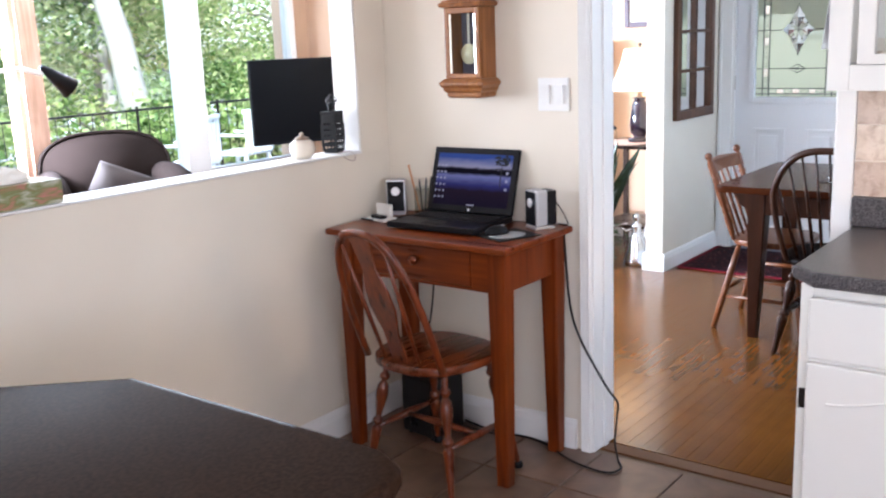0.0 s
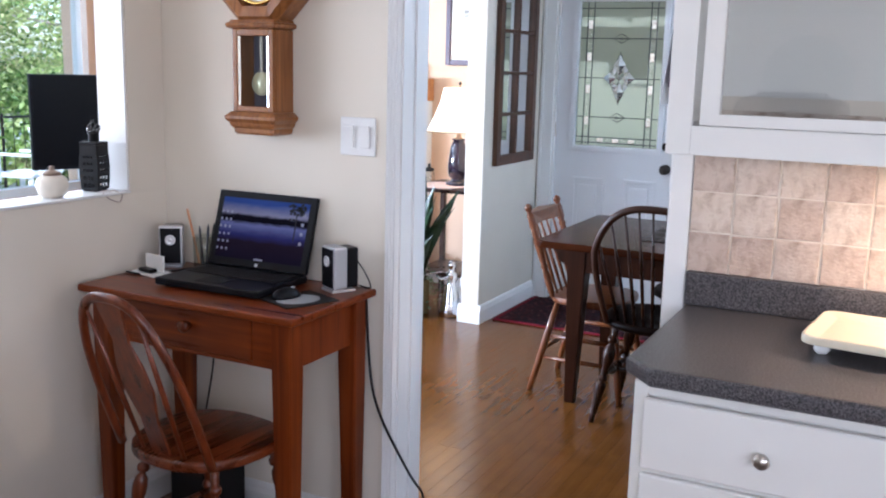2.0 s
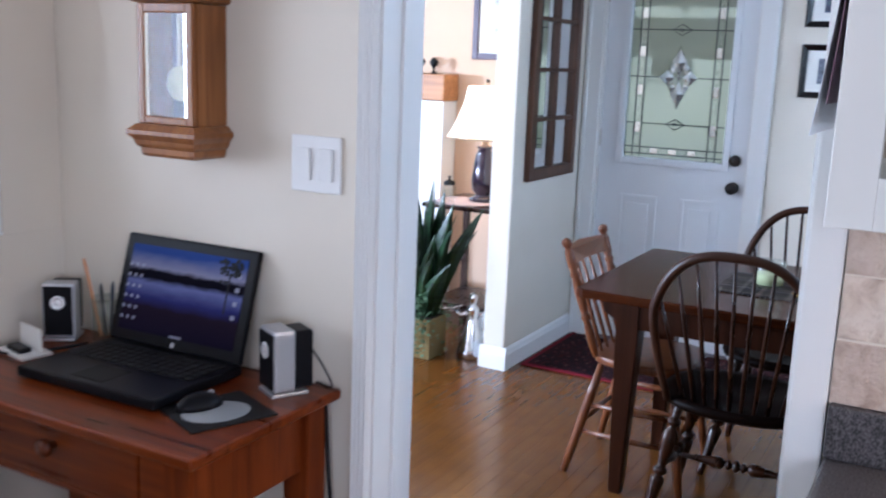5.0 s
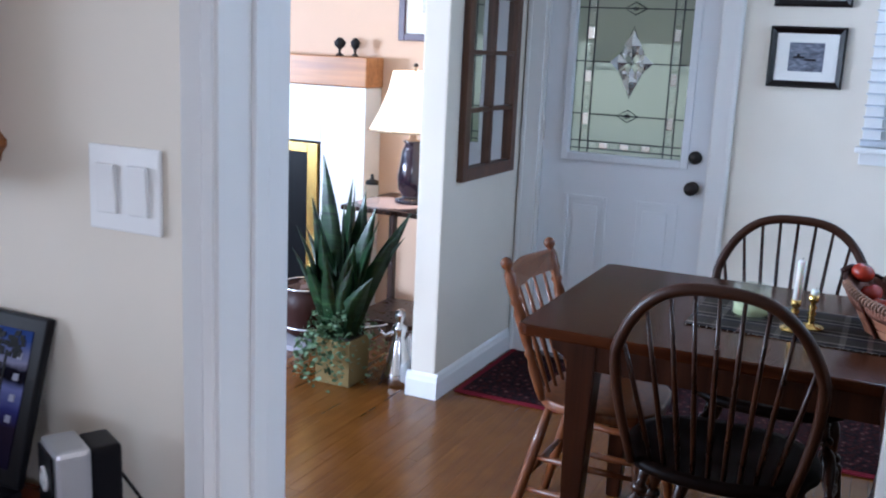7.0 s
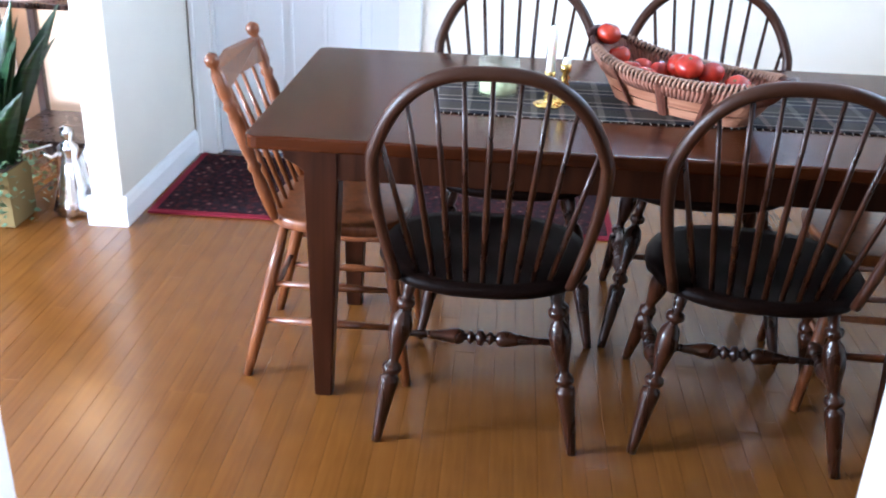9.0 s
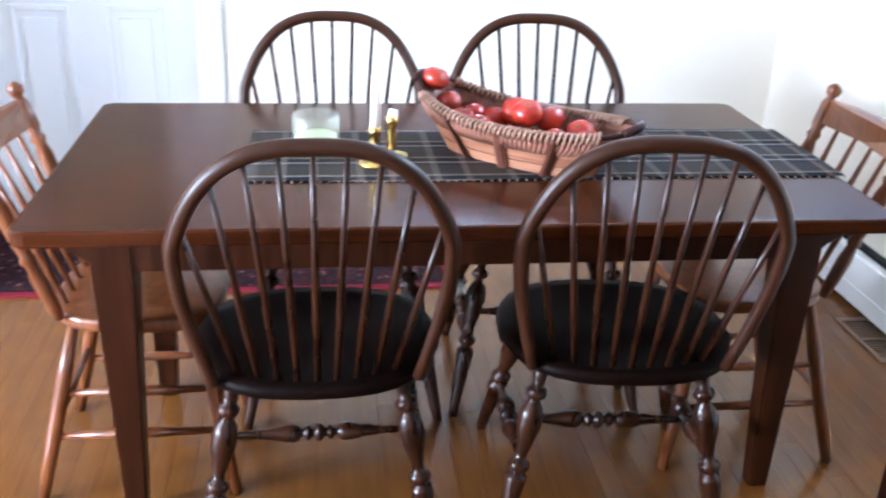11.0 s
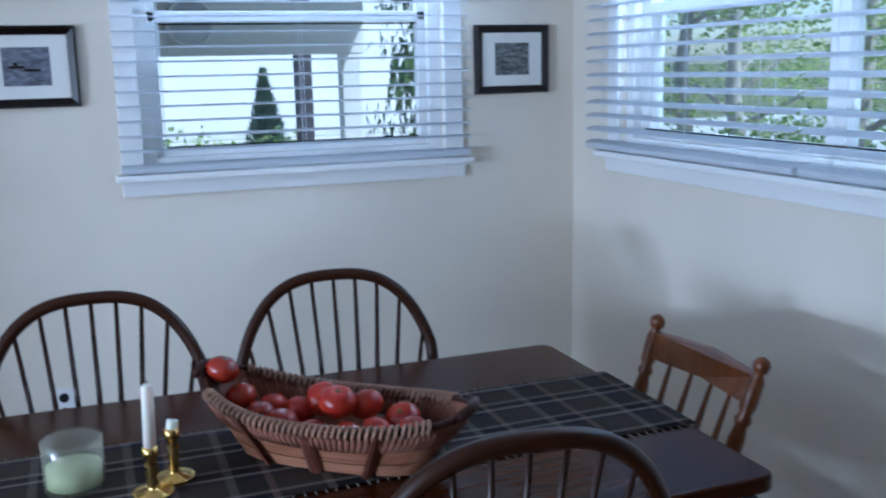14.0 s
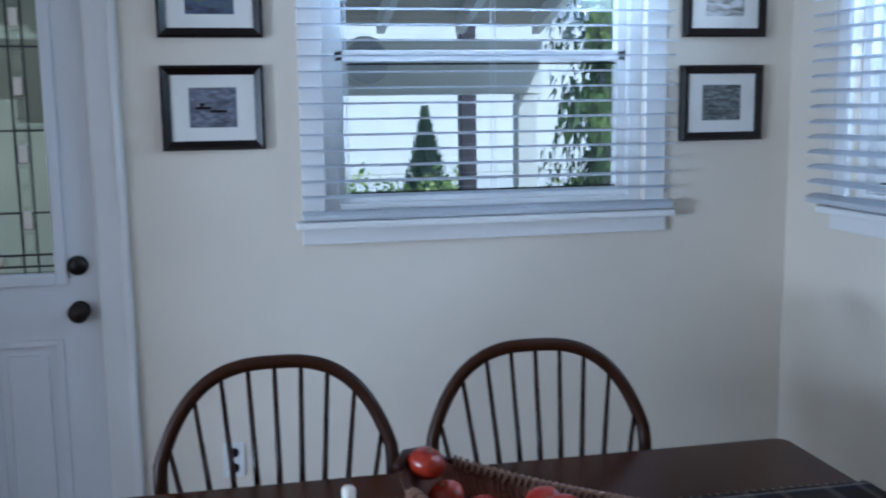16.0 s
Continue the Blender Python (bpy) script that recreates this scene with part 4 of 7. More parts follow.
for x in (-0.165, 0.165):
    for y in (-0.085, 0.085):
        part("foot", lathe([(0.010, 0), (0.017, 0.008), (0.016, 0.018), (0.010, 0.0255)], 14), WHITEP, d, "white ball foot", True).matrix_basis = pose(x, y, 0)

# wall calendar curling off the cabinet side
d = empty("wall_calendar", "paper wall calendar hanging on the cabinet side, its pages curling", "calendar")
for k, (curl, m, z0) in enumerate(((0.006, MATBOARD, 1.40), (0.020, mat("calendar_picture", (0.26, 0.17, 0.22), 0.35), 1.44), (0.034, mat("calendar_page", (0.72, 0.72, 0.74), 0.4), 1.40))):
    bm = bmesh.new()
    grid = []
    for j in range(13):
        s = j / 12
        z = 1.98 - (1.98 - z0) * s
        out = -0.7012 - 0.0015 * k - curl * s ** 2.2
        grid.append([bm.verts.new((out - dd, y, z)) for dd in (0, 0.0006) for y in (2.80, 3.02)])
    for a, b in zip(grid, grid[1:]):
        for i, j in ((0, 1), (1, 3), (3, 2), (2, 0)):
            bm.faces.new((a[i], a[j], b[j], b[i]))
    bm.faces.new([grid[-1][i] for i in (0, 1, 3, 2)])
    bm.faces.new([grid[0][i] for i in (0, 1, 3, 2)])
    part("page", bm, m, d)

# island
island = empty("kitchen_island", "kitchen island with a glossy dark laminate top and clipped corner", "kitchen island")
part("cabinet_body", box(-1.50, -0.86, -0.40, 1.02, 0.002, 0.868), CABINET, island)
part("island_top", prism([(-1.60, -0.5), (-0.765, -0.5), (-0.765, 1.075), (-0.79, 1.13), (-0.845, 1.158), (-1.42, 1.152), (-1.60, 0.99)], 0.869, 0.905, 0.012, 3), ISLAND, island)


# ---- dining room: table and chairs ----
def table():
    d = empty("dining_table", "dark walnut dining table with wide overhanging top", "table")
    x0, x1, y0, y1 = -1.645, 0.025, 4.42, 5.298
    r = 0.03
    outline = []
    for cx, cy, a0 in ((x1 - r, y1 - r, 0), (x0 + r, y1 - r, 90), (x0 + r, y0 + r, 180), (x1 - r, y0 + r, 270)):
        for k in range(5):
            a = radians(a0 + 22.5 * k)
            outline.append((cx + r * math.cos(a), cy + r * math.sin(a)))
    part("tabletop", prism(outline, 0.727, 0.758, 0.007, 3), TABLEWOOD, d)
    ax0, ax1, ay0, ay1 = -1.545, -0.04, 4.585, 5.155
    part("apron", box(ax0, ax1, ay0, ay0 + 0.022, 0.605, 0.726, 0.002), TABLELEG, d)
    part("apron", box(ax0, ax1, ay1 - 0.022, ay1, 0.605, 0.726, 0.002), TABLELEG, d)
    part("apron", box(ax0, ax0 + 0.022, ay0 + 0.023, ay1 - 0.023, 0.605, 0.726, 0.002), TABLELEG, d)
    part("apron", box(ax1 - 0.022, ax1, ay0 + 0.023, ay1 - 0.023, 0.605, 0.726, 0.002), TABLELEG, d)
    for x, sx in ((ax0 - 0.004, 1), (ax1 + 0.004, -1)):
        for y, sy in ((ay0 - 0.004, 1), (ay1 + 0.004, -1)):
            bm = bmesh.new()
            top = [bm.verts.new((x + sx * a, y + sy * b, 0.7265)) for a, b in ((0, 0), (0.082, 0), (0.082, 0.082), (0, 0.082))]
            mid = [bm.verts.new((x + sx * a, y + sy * b, 0.60)) for a, b in ((0, 0), (0.082, 0), (0.082, 0.082), (0, 0.082))]
            foot = [bm.verts.new((x + sx * a, y + sy * b, 0.001)) for a, b in ((0.012, 0.012), (0.056, 0.012), (0.056, 0.056), (0.012, 0.056))]
            for p, q in ((top, mid), (mid, foot)):
                for k in range(4):
                    bm.faces.new((p[k], p[(k + 1) % 4], q[(k + 1) % 4], q[k]))
            bm.faces.new(top)
            bm.faces.new(foot)
            bmesh.ops.recalc_face_normals(bm, faces=bm.faces)
            bmesh.ops.bevel(bm, geom=[e for e in bm.edges if abs(e.verts[0].co.z - e.verts[1].co.z) > 0.05], offset=0.004, segments=2, affect='EDGES')
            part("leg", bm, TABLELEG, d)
    # bracket under each end of the top
    for x, s in ((ax0 - 0.001, -1), (ax1 + 0.001, 1)):
        for y in (4.66, 5.15):
            bm = prism([(s * u, z) for u, z in ((0, 0), (0.082, 0), (0.082, -0.028), (0.062, -0.048), (0.052, -0.078), (0.022, -0.095), (0, -0.115))], 0, 0.065, 0.003, 1)
            bm.transform(pose(x, y, 0.7263, 90))
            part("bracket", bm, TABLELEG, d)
    return d


table()

LEG_TURN = [(0, 0.011), (0.05, 0.0125), (0.30, 0.020), (0.375, 0.0235), (0.40, 0.022), (0.41, 0.013), (0.425, 0.013), (0.435, 0.021), (0.455, 0.024), (0.475, 0.021), (0.485, 0.013), (0.52, 0.0125), (0.58, 0.018), (0.66, 0.0255), (0.72, 0.0265), (0.77, 0.022), (0.80, 0.012), (0.815, 0.012), (0.825, 0.020), (0.845, 0.0225), (0.865, 0.020), (0.875, 0.012), (0.92, 0.014), (1.0, 0.0165)]
STRETCH = [(0, 0.008), (0.16, 0.0095), (0.26, 0.014), (0.33, 0.0205), (0.37, 0.021), (0.395, 0.016), (0.405, 0.009), (0.42, 0.009), (0.43, 0.0165), (0.445, 0.018), (0.46, 0.010), (0.475, 0.010), (0.485, 0.019), (0.5, 0.021), (0.515, 0.019), (0.525, 0.010), (0.54, 0.010), (0.555, 0.018), (0.57, 0.0165), (0.58, 0.009), (0.595, 0.009), (0.605, 0.016), (0.63, 0.021), (0.67, 0.0205), (0.74, 0.014), (0.84, 0.0095), (1, 0.008)]


def bow_point(s, wb, wm, h0, h1, y0, y1):
    """A point of a hoop back; s runs from 0 at one foot over the top at 0.5 to 1."""
    a = math.pi * s
    u = math.sin(a)
    h = u ** 0.78
    width = wb + (wm - wb) * min(1.0, (h / 0.62)) ** 1.0 if h < 0.62 else wm
    x = -width * (math.copysign(abs(math.cos(a)) ** 0.72, math.cos(a)))
    return Vector((x, y0 + (y1 - y0) * h, h0 + (h1 - h0) * h))


def bow_share(k):
    """Shares along a hoop for k from 0 to 80, closer together at the top."""
    u = k / 40 - 1
    return 0.5 + 0.5 * math.copysign(abs(u) ** 1.4, u)


def windsor(label):
    d = empty("windsor_chair", label, "chair", group="bow-back chairs round the table")
    # saddle seat
    n = 40
    bm = bmesh.new()
    rings = []
    for f, z in ((0.90, 0.418), (0.985, 0.430), (1.0, 0.443), (0.97, 0.455), (0.85, 0.452), (0.55, 0.440), (0.25, 0.437)):
        ring = []
        for k in range(n):
            a = 2 * math.pi * k / n
            rx = 0.252 if math.sin(a) > -0.2 else 0.240
            ry = 0.235 if math.sin(a) > 0 else 0.215
            q = 2.6
            r = (abs(math.cos(a)) ** q + abs(math.sin(a)) ** q) ** (-1 / q)
            ring.append(bm.verts.new((f * rx * r * math.cos(a), f * ry * r * math.sin(a), z + (0.010 * math.cos(a) ** 2 if 0.2 < f < 0.9 else 0))))
        rings.append(ring)
    for p, q in zip(rings, rings[1:]):
        for k in range(n):
            bm.faces.new((p[k], p[(k + 1) % n], q[(k + 1) % n], q[k]))
    bm.faces.new(rings[0])
    bm.faces.new(rings[-1])
    part("seat", bm, DARKSEAT, d, "", True)
    legs = {}
    for sx in (-1, 1):
        for front in (0, 1):
            foot = Vector((sx * (0.245 if front else 0.238), 0.285 if front else -0.17, 0.001))
            top = Vector((sx * 0.165, 0.135 if front else -0.115, 0.425))
            legs[sx, front] = (foot, top)
            part("leg", turned(foot, top, LEG_TURN), WALNUT, d, "", True)

    def at(key, s):
        f, t = legs[key]
        return f + (t - f) * s
    for sx in (-1, 1):
        part("stretcher", turned(at((sx, 0), 0.48), at((sx, 1), 0.42), STRETCH, 10), WALNUT, d, "", True)
    part("stretcher", turned((at((-1, 0), 0.46) + at((-1, 1), 0.42)) / 2, (at((1, 0), 0.46) + at((1, 1), 0.42)) / 2, STRETCH, 10), WALNUT, d, "", True)
    bow = [bow_point(bow_share(k), 0.195, 0.273, 0.445, 0.948, -0.165, -0.285) for k in range(81)]
    part("bow", tube(bow, [0.013 + 0.0025 * min(1.0, k / 8, (80 - k) / 8) for k in range(81)], 10, 0.9), BOWWOOD, d, "", True)
    for k in range(9):
        u = (k - 4) / 4
        foot = Vector((u * 0.148, -0.150 - 0.028 * (1 - u * u), 0.448))
        want = u * 0.226
        best = min((bow[j] for j in range(8, 73)), key=lambda q: abs(q.x - want))
        best = Vector((want, best.y, best.z))
        part("spindle", turned(foot, best, [(0, 0.0065), (0.3, 0.008), (0.55, 0.0065), (1, 0.005)], 8), WALNUT, d, "", True)
    return d


w1 = windsor("dark walnut bow-back chair with nine spindles, tucked under the table")
w1.matrix_basis = pose(-1.113, 4.585, 0)
copy_thing(w1, pose(-0.478, 4.59, 0, 0, 0, -5))
n1c = copy_thing(w1, pose(-1.055, 5.215, 0, 0, 0, 181))
n2c = copy_thing(w1, pose(-0.500, 5.215, 0, 0, 0, 176))
for q in (n1c, n2c):
    q["label"] = "dark walnut bow-back chair with its back to the window wall"

POST = [(0, 0.010), (0.08, 0.015), (0.22, 0.017), (0.30, 0.012), (0.33, 0.018), (0.36, 0.012), (0.42, 0.016), (0.60, 0.018), (0.66, 0.013), (0.69, 0.019), (0.72, 0.013), (0.76, 0.018), (0.88, 0.017), (0.915, 0.010), (0.935, 0.017), (0.965, 0.019), (0.985, 0.014), (1.0, 0.002)]


def side_chair(label):
    d = empty("side_chair", label, "chair", group="maple chairs at the table ends")
    outline = []
    for k in range(36):
        a = 2 * math.pi * k / 36
        q = 3.2
        r = (abs(math.cos(a)) ** q + abs(math.sin(a)) ** q) ** (-1 / q)
        outline.append((0.195 * r * math.cos(a) * (1.0 + 0.06 * math.sin(a)), 0.185 * r * math.sin(a)))
    part("seat", prism(outline, 0.425, 0.455, 0.009, 3), MAPLE, d, "", True)
    tops = []
    for sx in (-1, 1):
        base, top = Vector((sx * 0.163, -0.150, 0.45)), Vector((sx * 0.188, -0.285, 0.872))
        tops.append((base, top))
        part("back_post", turned(base, top, POST), MAPLE, d, "", True)
    (b0, t0), (b1, t1) = tops
    bm = bmesh.new()
    front, back = [], []
    shape = [(0.0, 0.77), (0.0, 0.905), (0.15, 0.91), (0.5, 0.92), (0.85, 0.91), (1.0, 0.905), (1.0, 0.77), (0.85, 0.765), (0.5, 0.77), (0.15, 0.765)]
    for s, h in shape:
        p = (b0 + (t0 - b0) * h) * (1 - s) + (b1 + (t1 - b1) * h) * s
        bend = Vector((0, -0.022 * math.sin(math.pi * s), 0))
        front.append(bm.verts.new(p + bend + Vector((0, 0.008, 0))))
        back.append(bm.verts.new(p + bend - Vector((0, 0.008, 0))))
    bm.faces.new(front)
    bm.faces.new(back)
    for k in range(len(shape)):
        j = (k + 1) % len(shape)
        bm.faces.new((front[k], front[j], back[j], back[k]))
    part("top_rail", bm, MAPLE, d)
    for k in range(4):
        s = 0.2 + 0.2 * k
        lo = b0 * (1 - s) + b1 * s
        hi = (b0 + (t0 - b0) * 0.775) * (1 - s) + (b1 + (t1 - b1) * 0.775) * s + Vector((0, -0.02 * math.sin(math.pi * s), 0))
        part("spindle", turned(lo, hi, [(0, 0.006), (0.45, 0.009), (0.5, 0.007), (0.55, 0.009), (1, 0.005)], 8), MAPLE, d, "", True)
    legs = {}
    for sx in (-1, 1):
        for fr in (0, 1):
            foot = Vector((sx * 0.19, 0.195 if fr else -0.235, 0.001))
            top = Vector((sx * 0.145, 0.13 if fr else -0.13, 0.428))
            legs[sx, fr] = (foot, top)
            part("leg", turned(foot, top, [(0, 0.012), (0.3, 0.016), (0.7, 0.017), (1.0, 0.012)]), MAPLE, d, "", True)

    def at(key, s):
        f, t = legs[key]
        return f + (t - f) * s
    rung = [(0, 0.007), (0.5, 0.012), (1, 0.007)]
    for sx in (-1, 1):
        part("rung", turned(at((sx, 0), 0.38), at((sx, 1), 0.38), rung, 8), MAPLE, d, "", True)
        part("rung", turned(at((sx, 0), 0.62), at((sx, 1), 0.62), rung, 8), MAPLE, d, "", True)
    part("rung", turned(at((-1, 1), 0.50), at((1, 1), 0.50), rung, 8), MAPLE, d, "", True)
    part("rung", turned(at((-1, 0), 0.46), at((1, 0), 0.46), rung, 8), MAPLE, d, "", True)
    return d


s1 = side_chair("small maple spindle chair with ball finials at the table end")
s1.matrix_basis = pose(-1.500, 4.86, 0, 0, 0, -90)
copy_thing(s1, pose(-0.085, 4.87, 0, 0, 0, 90))

# table runner, with fringe at its ends
d = empty("table_runner", "dark plaid woven table runner lying on the table", "table runner", pose(-0.61, 4.85, 0.7585))
bm = bmesh.new()
grid = []
for i in range(40):
    x = -0.645 + 1.29 * i / 39
    row = []
    for j in range(11):
        y = -0.178 + 0.356 * j / 10
        row.append(bm.verts.new((x, y + 0.005 * math.sin(5 * x), 0.0016 + 0.0012 * noise.noise(Vector((x * 6, y * 9, 0))))))
    grid.append(row)
for a, b in zip(grid, grid[1:]):
    for j in range(10):
        bm.faces.new((a[j], b[j], b[j + 1], a[j + 1]))
ext = bmesh.ops.extrude_face_region(bm, geom=bm.faces[:])
bmesh.ops.translate(bm, verts=[q for q in ext["geom"] if isinstance(q, bmesh.types.BMVert)], vec=(0, 0, 0.0018))
part("cloth", bm, PLAID, d, "", True)
bm = bmesh.new()
for k in range(70):
    for y, s in ((-0.178, -1), (0.178, 1)):
        x = -0.64 + 1.28 * k / 69
        join(bm, tube([(x, y + 0.005 * math.sin(5 * x), 0.002), (x + random.uniform(-.003, .003), y + s * 0.010 + 0.005 * math.sin(5 * x), 0.0015)], 0.0012, 4))
tagged(part("fringe", bm, mat("fringe_thread", (0.20, 0.18, 0.15), 0.9), d, "pale knotted fringe"), kind="stuff")


# basket of tomatoes: boat-shaped
def basket():
    d = empty("basket", "long woven boat-shaped cane basket on the table runner", "basket", pose(-0.662, 4.80, 0.7625, 0, 0, -41))

    def ring(level, inset=0.0):
        """Outline of the basket at a level between 0 (base) and 1 (rim)."""
        pts = []
        for k in range(48):
            a = 2 * math.pi * k / 48
            q = 3.0
            r = (abs(math.cos(a)) ** q + abs(math.sin(a)) ** q) ** (-1 / q)
            lx = 0.180 + 0.078 * level - inset
            ly = 0.070 + 0.040 * level - inset
            x, y = lx * r * math.cos(a), ly * r * math.sin(a)
            lift = 0.022 * (abs(x) / 0.26) ** 2.2 + (0.030 * max(0, -x / 0.26) ** 3)
            y *= 1 - 0.18 * (abs(x) / 0.26) ** 2
            pts.append(Vector((x, y, 0.001 + level * (0.090 + lift) + 0.25 * lift * (1 - level))))
        return pts
    part("base", prism([(p.x, p.y) for p in ring(0.02, 0.002)], 0.001, 0.008), CANE, d)
    # wide slats in two rows, then the weave
    for lo, hi, inset in ((0.02, 0.24, 0.0), (0.27, 0.54, 0.001)):
        a, b, c, e = ring(lo), ring(hi), ring(hi, 0.005), ring(lo, 0.005)
        bm = bmesh.new()
        rings = [[bm.verts.new(p) for p in r] for r in (a, b, c, e)]
        for k in range(4):
            p, q = rings[k], rings[(k + 1) % 4]
            for j in range(48):
                bm.faces.new((p[j], p[(j + 1) % 48], q[(j + 1) % 48], q[j]))
        part("cane_slat", bm, CANE, d)
    # upright lashings of the woven band
    lo, mid, hi = ring(0.58), ring(0.78), ring(0.97)
    bm = bmesh.new()
    n = 48 * 3
    for k in range(n):
        s = k / 3
        i, f = int(s), s - int(s)
        pts = []
        for r, o in ((lo, 0.0), (mid, 0.005), (hi, 0.0)):
            p = r[i] * (1 - f) + r[(i + 1) % 48] * f
            c = Vector((p.x, p.y * 1.0, 0))
            pts.append(p + (c.normalized() * o if c.length else c))
        join(bm, tube(pts, 0.0058, 5))
    tagged(part("woven_band", bm, WICKER, d, "twisted rush weave", True), kind="stuff")
    rim = ring(1.0)
    part("rim", tube(rim + rim[:2], 0.0062, 8), BASKETRIM, d, "dark bound rim", True)
    bm = bmesh.new()
    for k in range(48 * 3):
        i, f = divmod(k, 3)
        p = rim[i].lerp(rim[(i + 1) % 48], f / 3)
        if abs(p.x) > 0.215:
            continue
        out = Vector((0.25 * p.x, p.y, 0)).normalized()
        along = (rim[(i + 1) % 48] - rim[i]).normalized()
        join(bm, tube([p + out * (0.0105 * math.cos(a)) + Vector((0, 0, 0.0105 * math.sin(a))) + along * (0.0022 * a) for a in (-1.4, -0.5, 0.4, 1.3, 2.2, 3.1, 4.0)], 0.0036, 5))
    tagged(part("rim_wrap", bm, WRAP, d, "twisted tan rush wrapping", True), kind="stuff")
    for x in (-0.14, 0.0, 0.14):
        for s in (-1, 1):
            pts = []
            for lev in (0.0, 0.3, 0.6, 0.98):
                r = ring(lev)
                best = min((p for p in r if p.y * s > 0), key=lambda p: abs(p.x - x * (0.75 + 0.25 * lev)))
                pts.append(best + Vector((0, s * 0.006, 0)))
            part("strap", tube(pts, 0.013, 6, 0.35), STRAP, d)
    for s in (-1, 1):
        end = max(rim, key=lambda p: p.x * s)
        part("handle_bar", tube([end + Vector((0, -0.045, 0.004)), end + Vector((s * 0.012, 0, 0.010)), end + Vector((0, 0.045, 0.004))], 0.009, 8), BASKETRIM, d, "", True)


basket()
BM = pose(-0.662, 4.80, 0.7625, 0, 0, -41)


def tomato(r):
    d = empty("tomato", "ripe red tomato in the basket", "tomato", group="tomatoes in the basket")
    bm = bmesh.new()
    bmesh.ops.create_uvsphere(bm, u_segments=20, v_segments=12, radius=r)
    for q in bm.verts:
        a = math.atan2(q.co.y, q.co.x)
        s = 1 + 0.025 * math.cos(5 * a)
        q.co.x *= s
        q.co.y *= s
        q.co.z *= 0.84
        rho = math.hypot(q.co.x, q.co.y) / r
        if q.co.z > 0:
            q.co.z -= 0.16 * r * max(0, 1 - rho / 0.45)
    part("fruit", bm, TOMATO, d, "", True)
    part("stem_scar", lathe([(r * 0.14, 0), (r * 0.10, 0.002), (r * 0.02, 0.003)], 8), STEM, d).matrix_basis = pose(0, 0, r * 0.69)
    return d


first = None
for x, y, z, r in [(-0.268, 0.0, 0.142, 0.034), (-0.225, 0.0, 0.092, 0.033), (-0.165, -0.02, 0.070, 0.031), (-0.17, 0.04, 0.066, 0.031), (-0.10, -0.035, 0.065, 0.032), (-0.095, 0.030, 0.068, 0.032), (-0.045, 0.045, 0.090, 0.037), (-0.03, -0.035, 0.050, 0.033),
                   (0.015, -0.005, 0.105, 0.037), (0.055, 0.045, 0.088, 0.035), (0.05, -0.05, 0.056, 0.033), (0.105, -0.01, 0.060, 0.033), (0.12, -0.05, 0.058, 0.031), (0.145, 0.035, 0.072, 0.036), (0.19, -0.015, 0.070, 0.032)]:
    m = BM @ pose(x * 0.86, y * 0.9, z + 0.002, random.uniform(-40, 40), random.uniform(-40, 40), random.uniform(0, 360)) @ Matrix.Scale(r / 0.039, 4)
    if first is None:
        first = tomato(0.036)
        first.matrix_basis = m
    else:
        t = copy_thing(first, Matrix())
        t.matrix_basis = m

# brass candlesticks with candles, and a jar candle
STICK = [(0.032, 0), (0.032, 0.003), (0.012, 0.008), (0.007, 0.014), (0.012, 0.022), (0.007, 0.030), (0.012, 0.038), (0.007, 0.046), (0.012, 0.054), (0.006, 0.062), (0.013, 0.068), (0.013, 0.084), (0.010, 0.085)]
for x, y, h, ch in ((-0.985, 4.765, 1.0, 0.110), (-0.945, 4.815, 1.1, 0.016)):
    d = empty("candlestick", "turned brass candlestick holding a white candle" if ch > 0.05 else "turned brass candlestick with a burnt-down white candle", "candlestick", pose(x, y, 0.7625), "brass candlesticks on the runner")
    part("stick", lathe([(r, z * h) for r, z in STICK], 20), BRASS, d, "", True)
    part("saucer", lathe([(0.028, 0.0), (0.034, 0.003), (0.035, 0.006), (0.029, 0.0035)], 24), BRASS, d, "", True)
    part("candle", turned((0, 0, 0.080 * h), (0.003, 0.001, 0.083 * h + ch), [(0, 0.0105), (0.96, 0.010), (1, 0.006)], 14), WAX, d, "white wax candle", True)
    part("wick", turned((0.003, 0.001, 0.083 * h + ch), (0.004, 0.001, 0.089 * h + ch), [(0, 0.001), (1, 0.0008)], 5), BLACKMATT, d)
d = empty("jar_candle", "wide frosted glass jar with a pale green candle", "candle", pose(-1.108, 4.845, 0.7625))
part("jar", lathe([(0.044, 0), (0.050, 0.004), (0.051, 0.088), (0.049, 0.090)], 32, caps=False), glass("frosted_jar", (0.95, 0.96, 0.92), 0.2, 0.30), d, "", True)
part("candle", lathe([(0.045, 0.009), (0.045, 0.044), (0.006, 0.041)], 28), GREENWAX, d, "pale green wax", True)


# ---- pictures, mirror, outlet, heater, vent, hutch, rug ----
def photo(name, a, b, c, scale):
    m = mat(name, a, 0.4)
    v = coords(m, (1, 1, 3))
    n = noisy(m, v, scale, 6, 0.8)
    colour_to(m, ramp(m, n, [(0.30, a), (0.5, b), (0.7, c)]))
    return m


GREYWATER = photo("grey_water_photo", (0.05, 0.06, 0.08), (0.14, 0.15, 0.19), (0.25, 0.27, 0.33), 26.0)
GREYROCK = photo("grey_rock_photo", (0.03, 0.035, 0.035), (0.12, 0.13, 0.13), (0.30, 0.31, 0.30), 30.0)
POND = photo("pond_photo", (0.03, 0.02, 0.02), (0.08, 0.10, 0.17), (0.10, 0.16, 0.05), 18.0)
SNOW = photo("snow_photo", (0.12, 0.11, 0.09), (0.45, 0.44, 0.42), (0.65, 0.66, 0.68), 16.0)


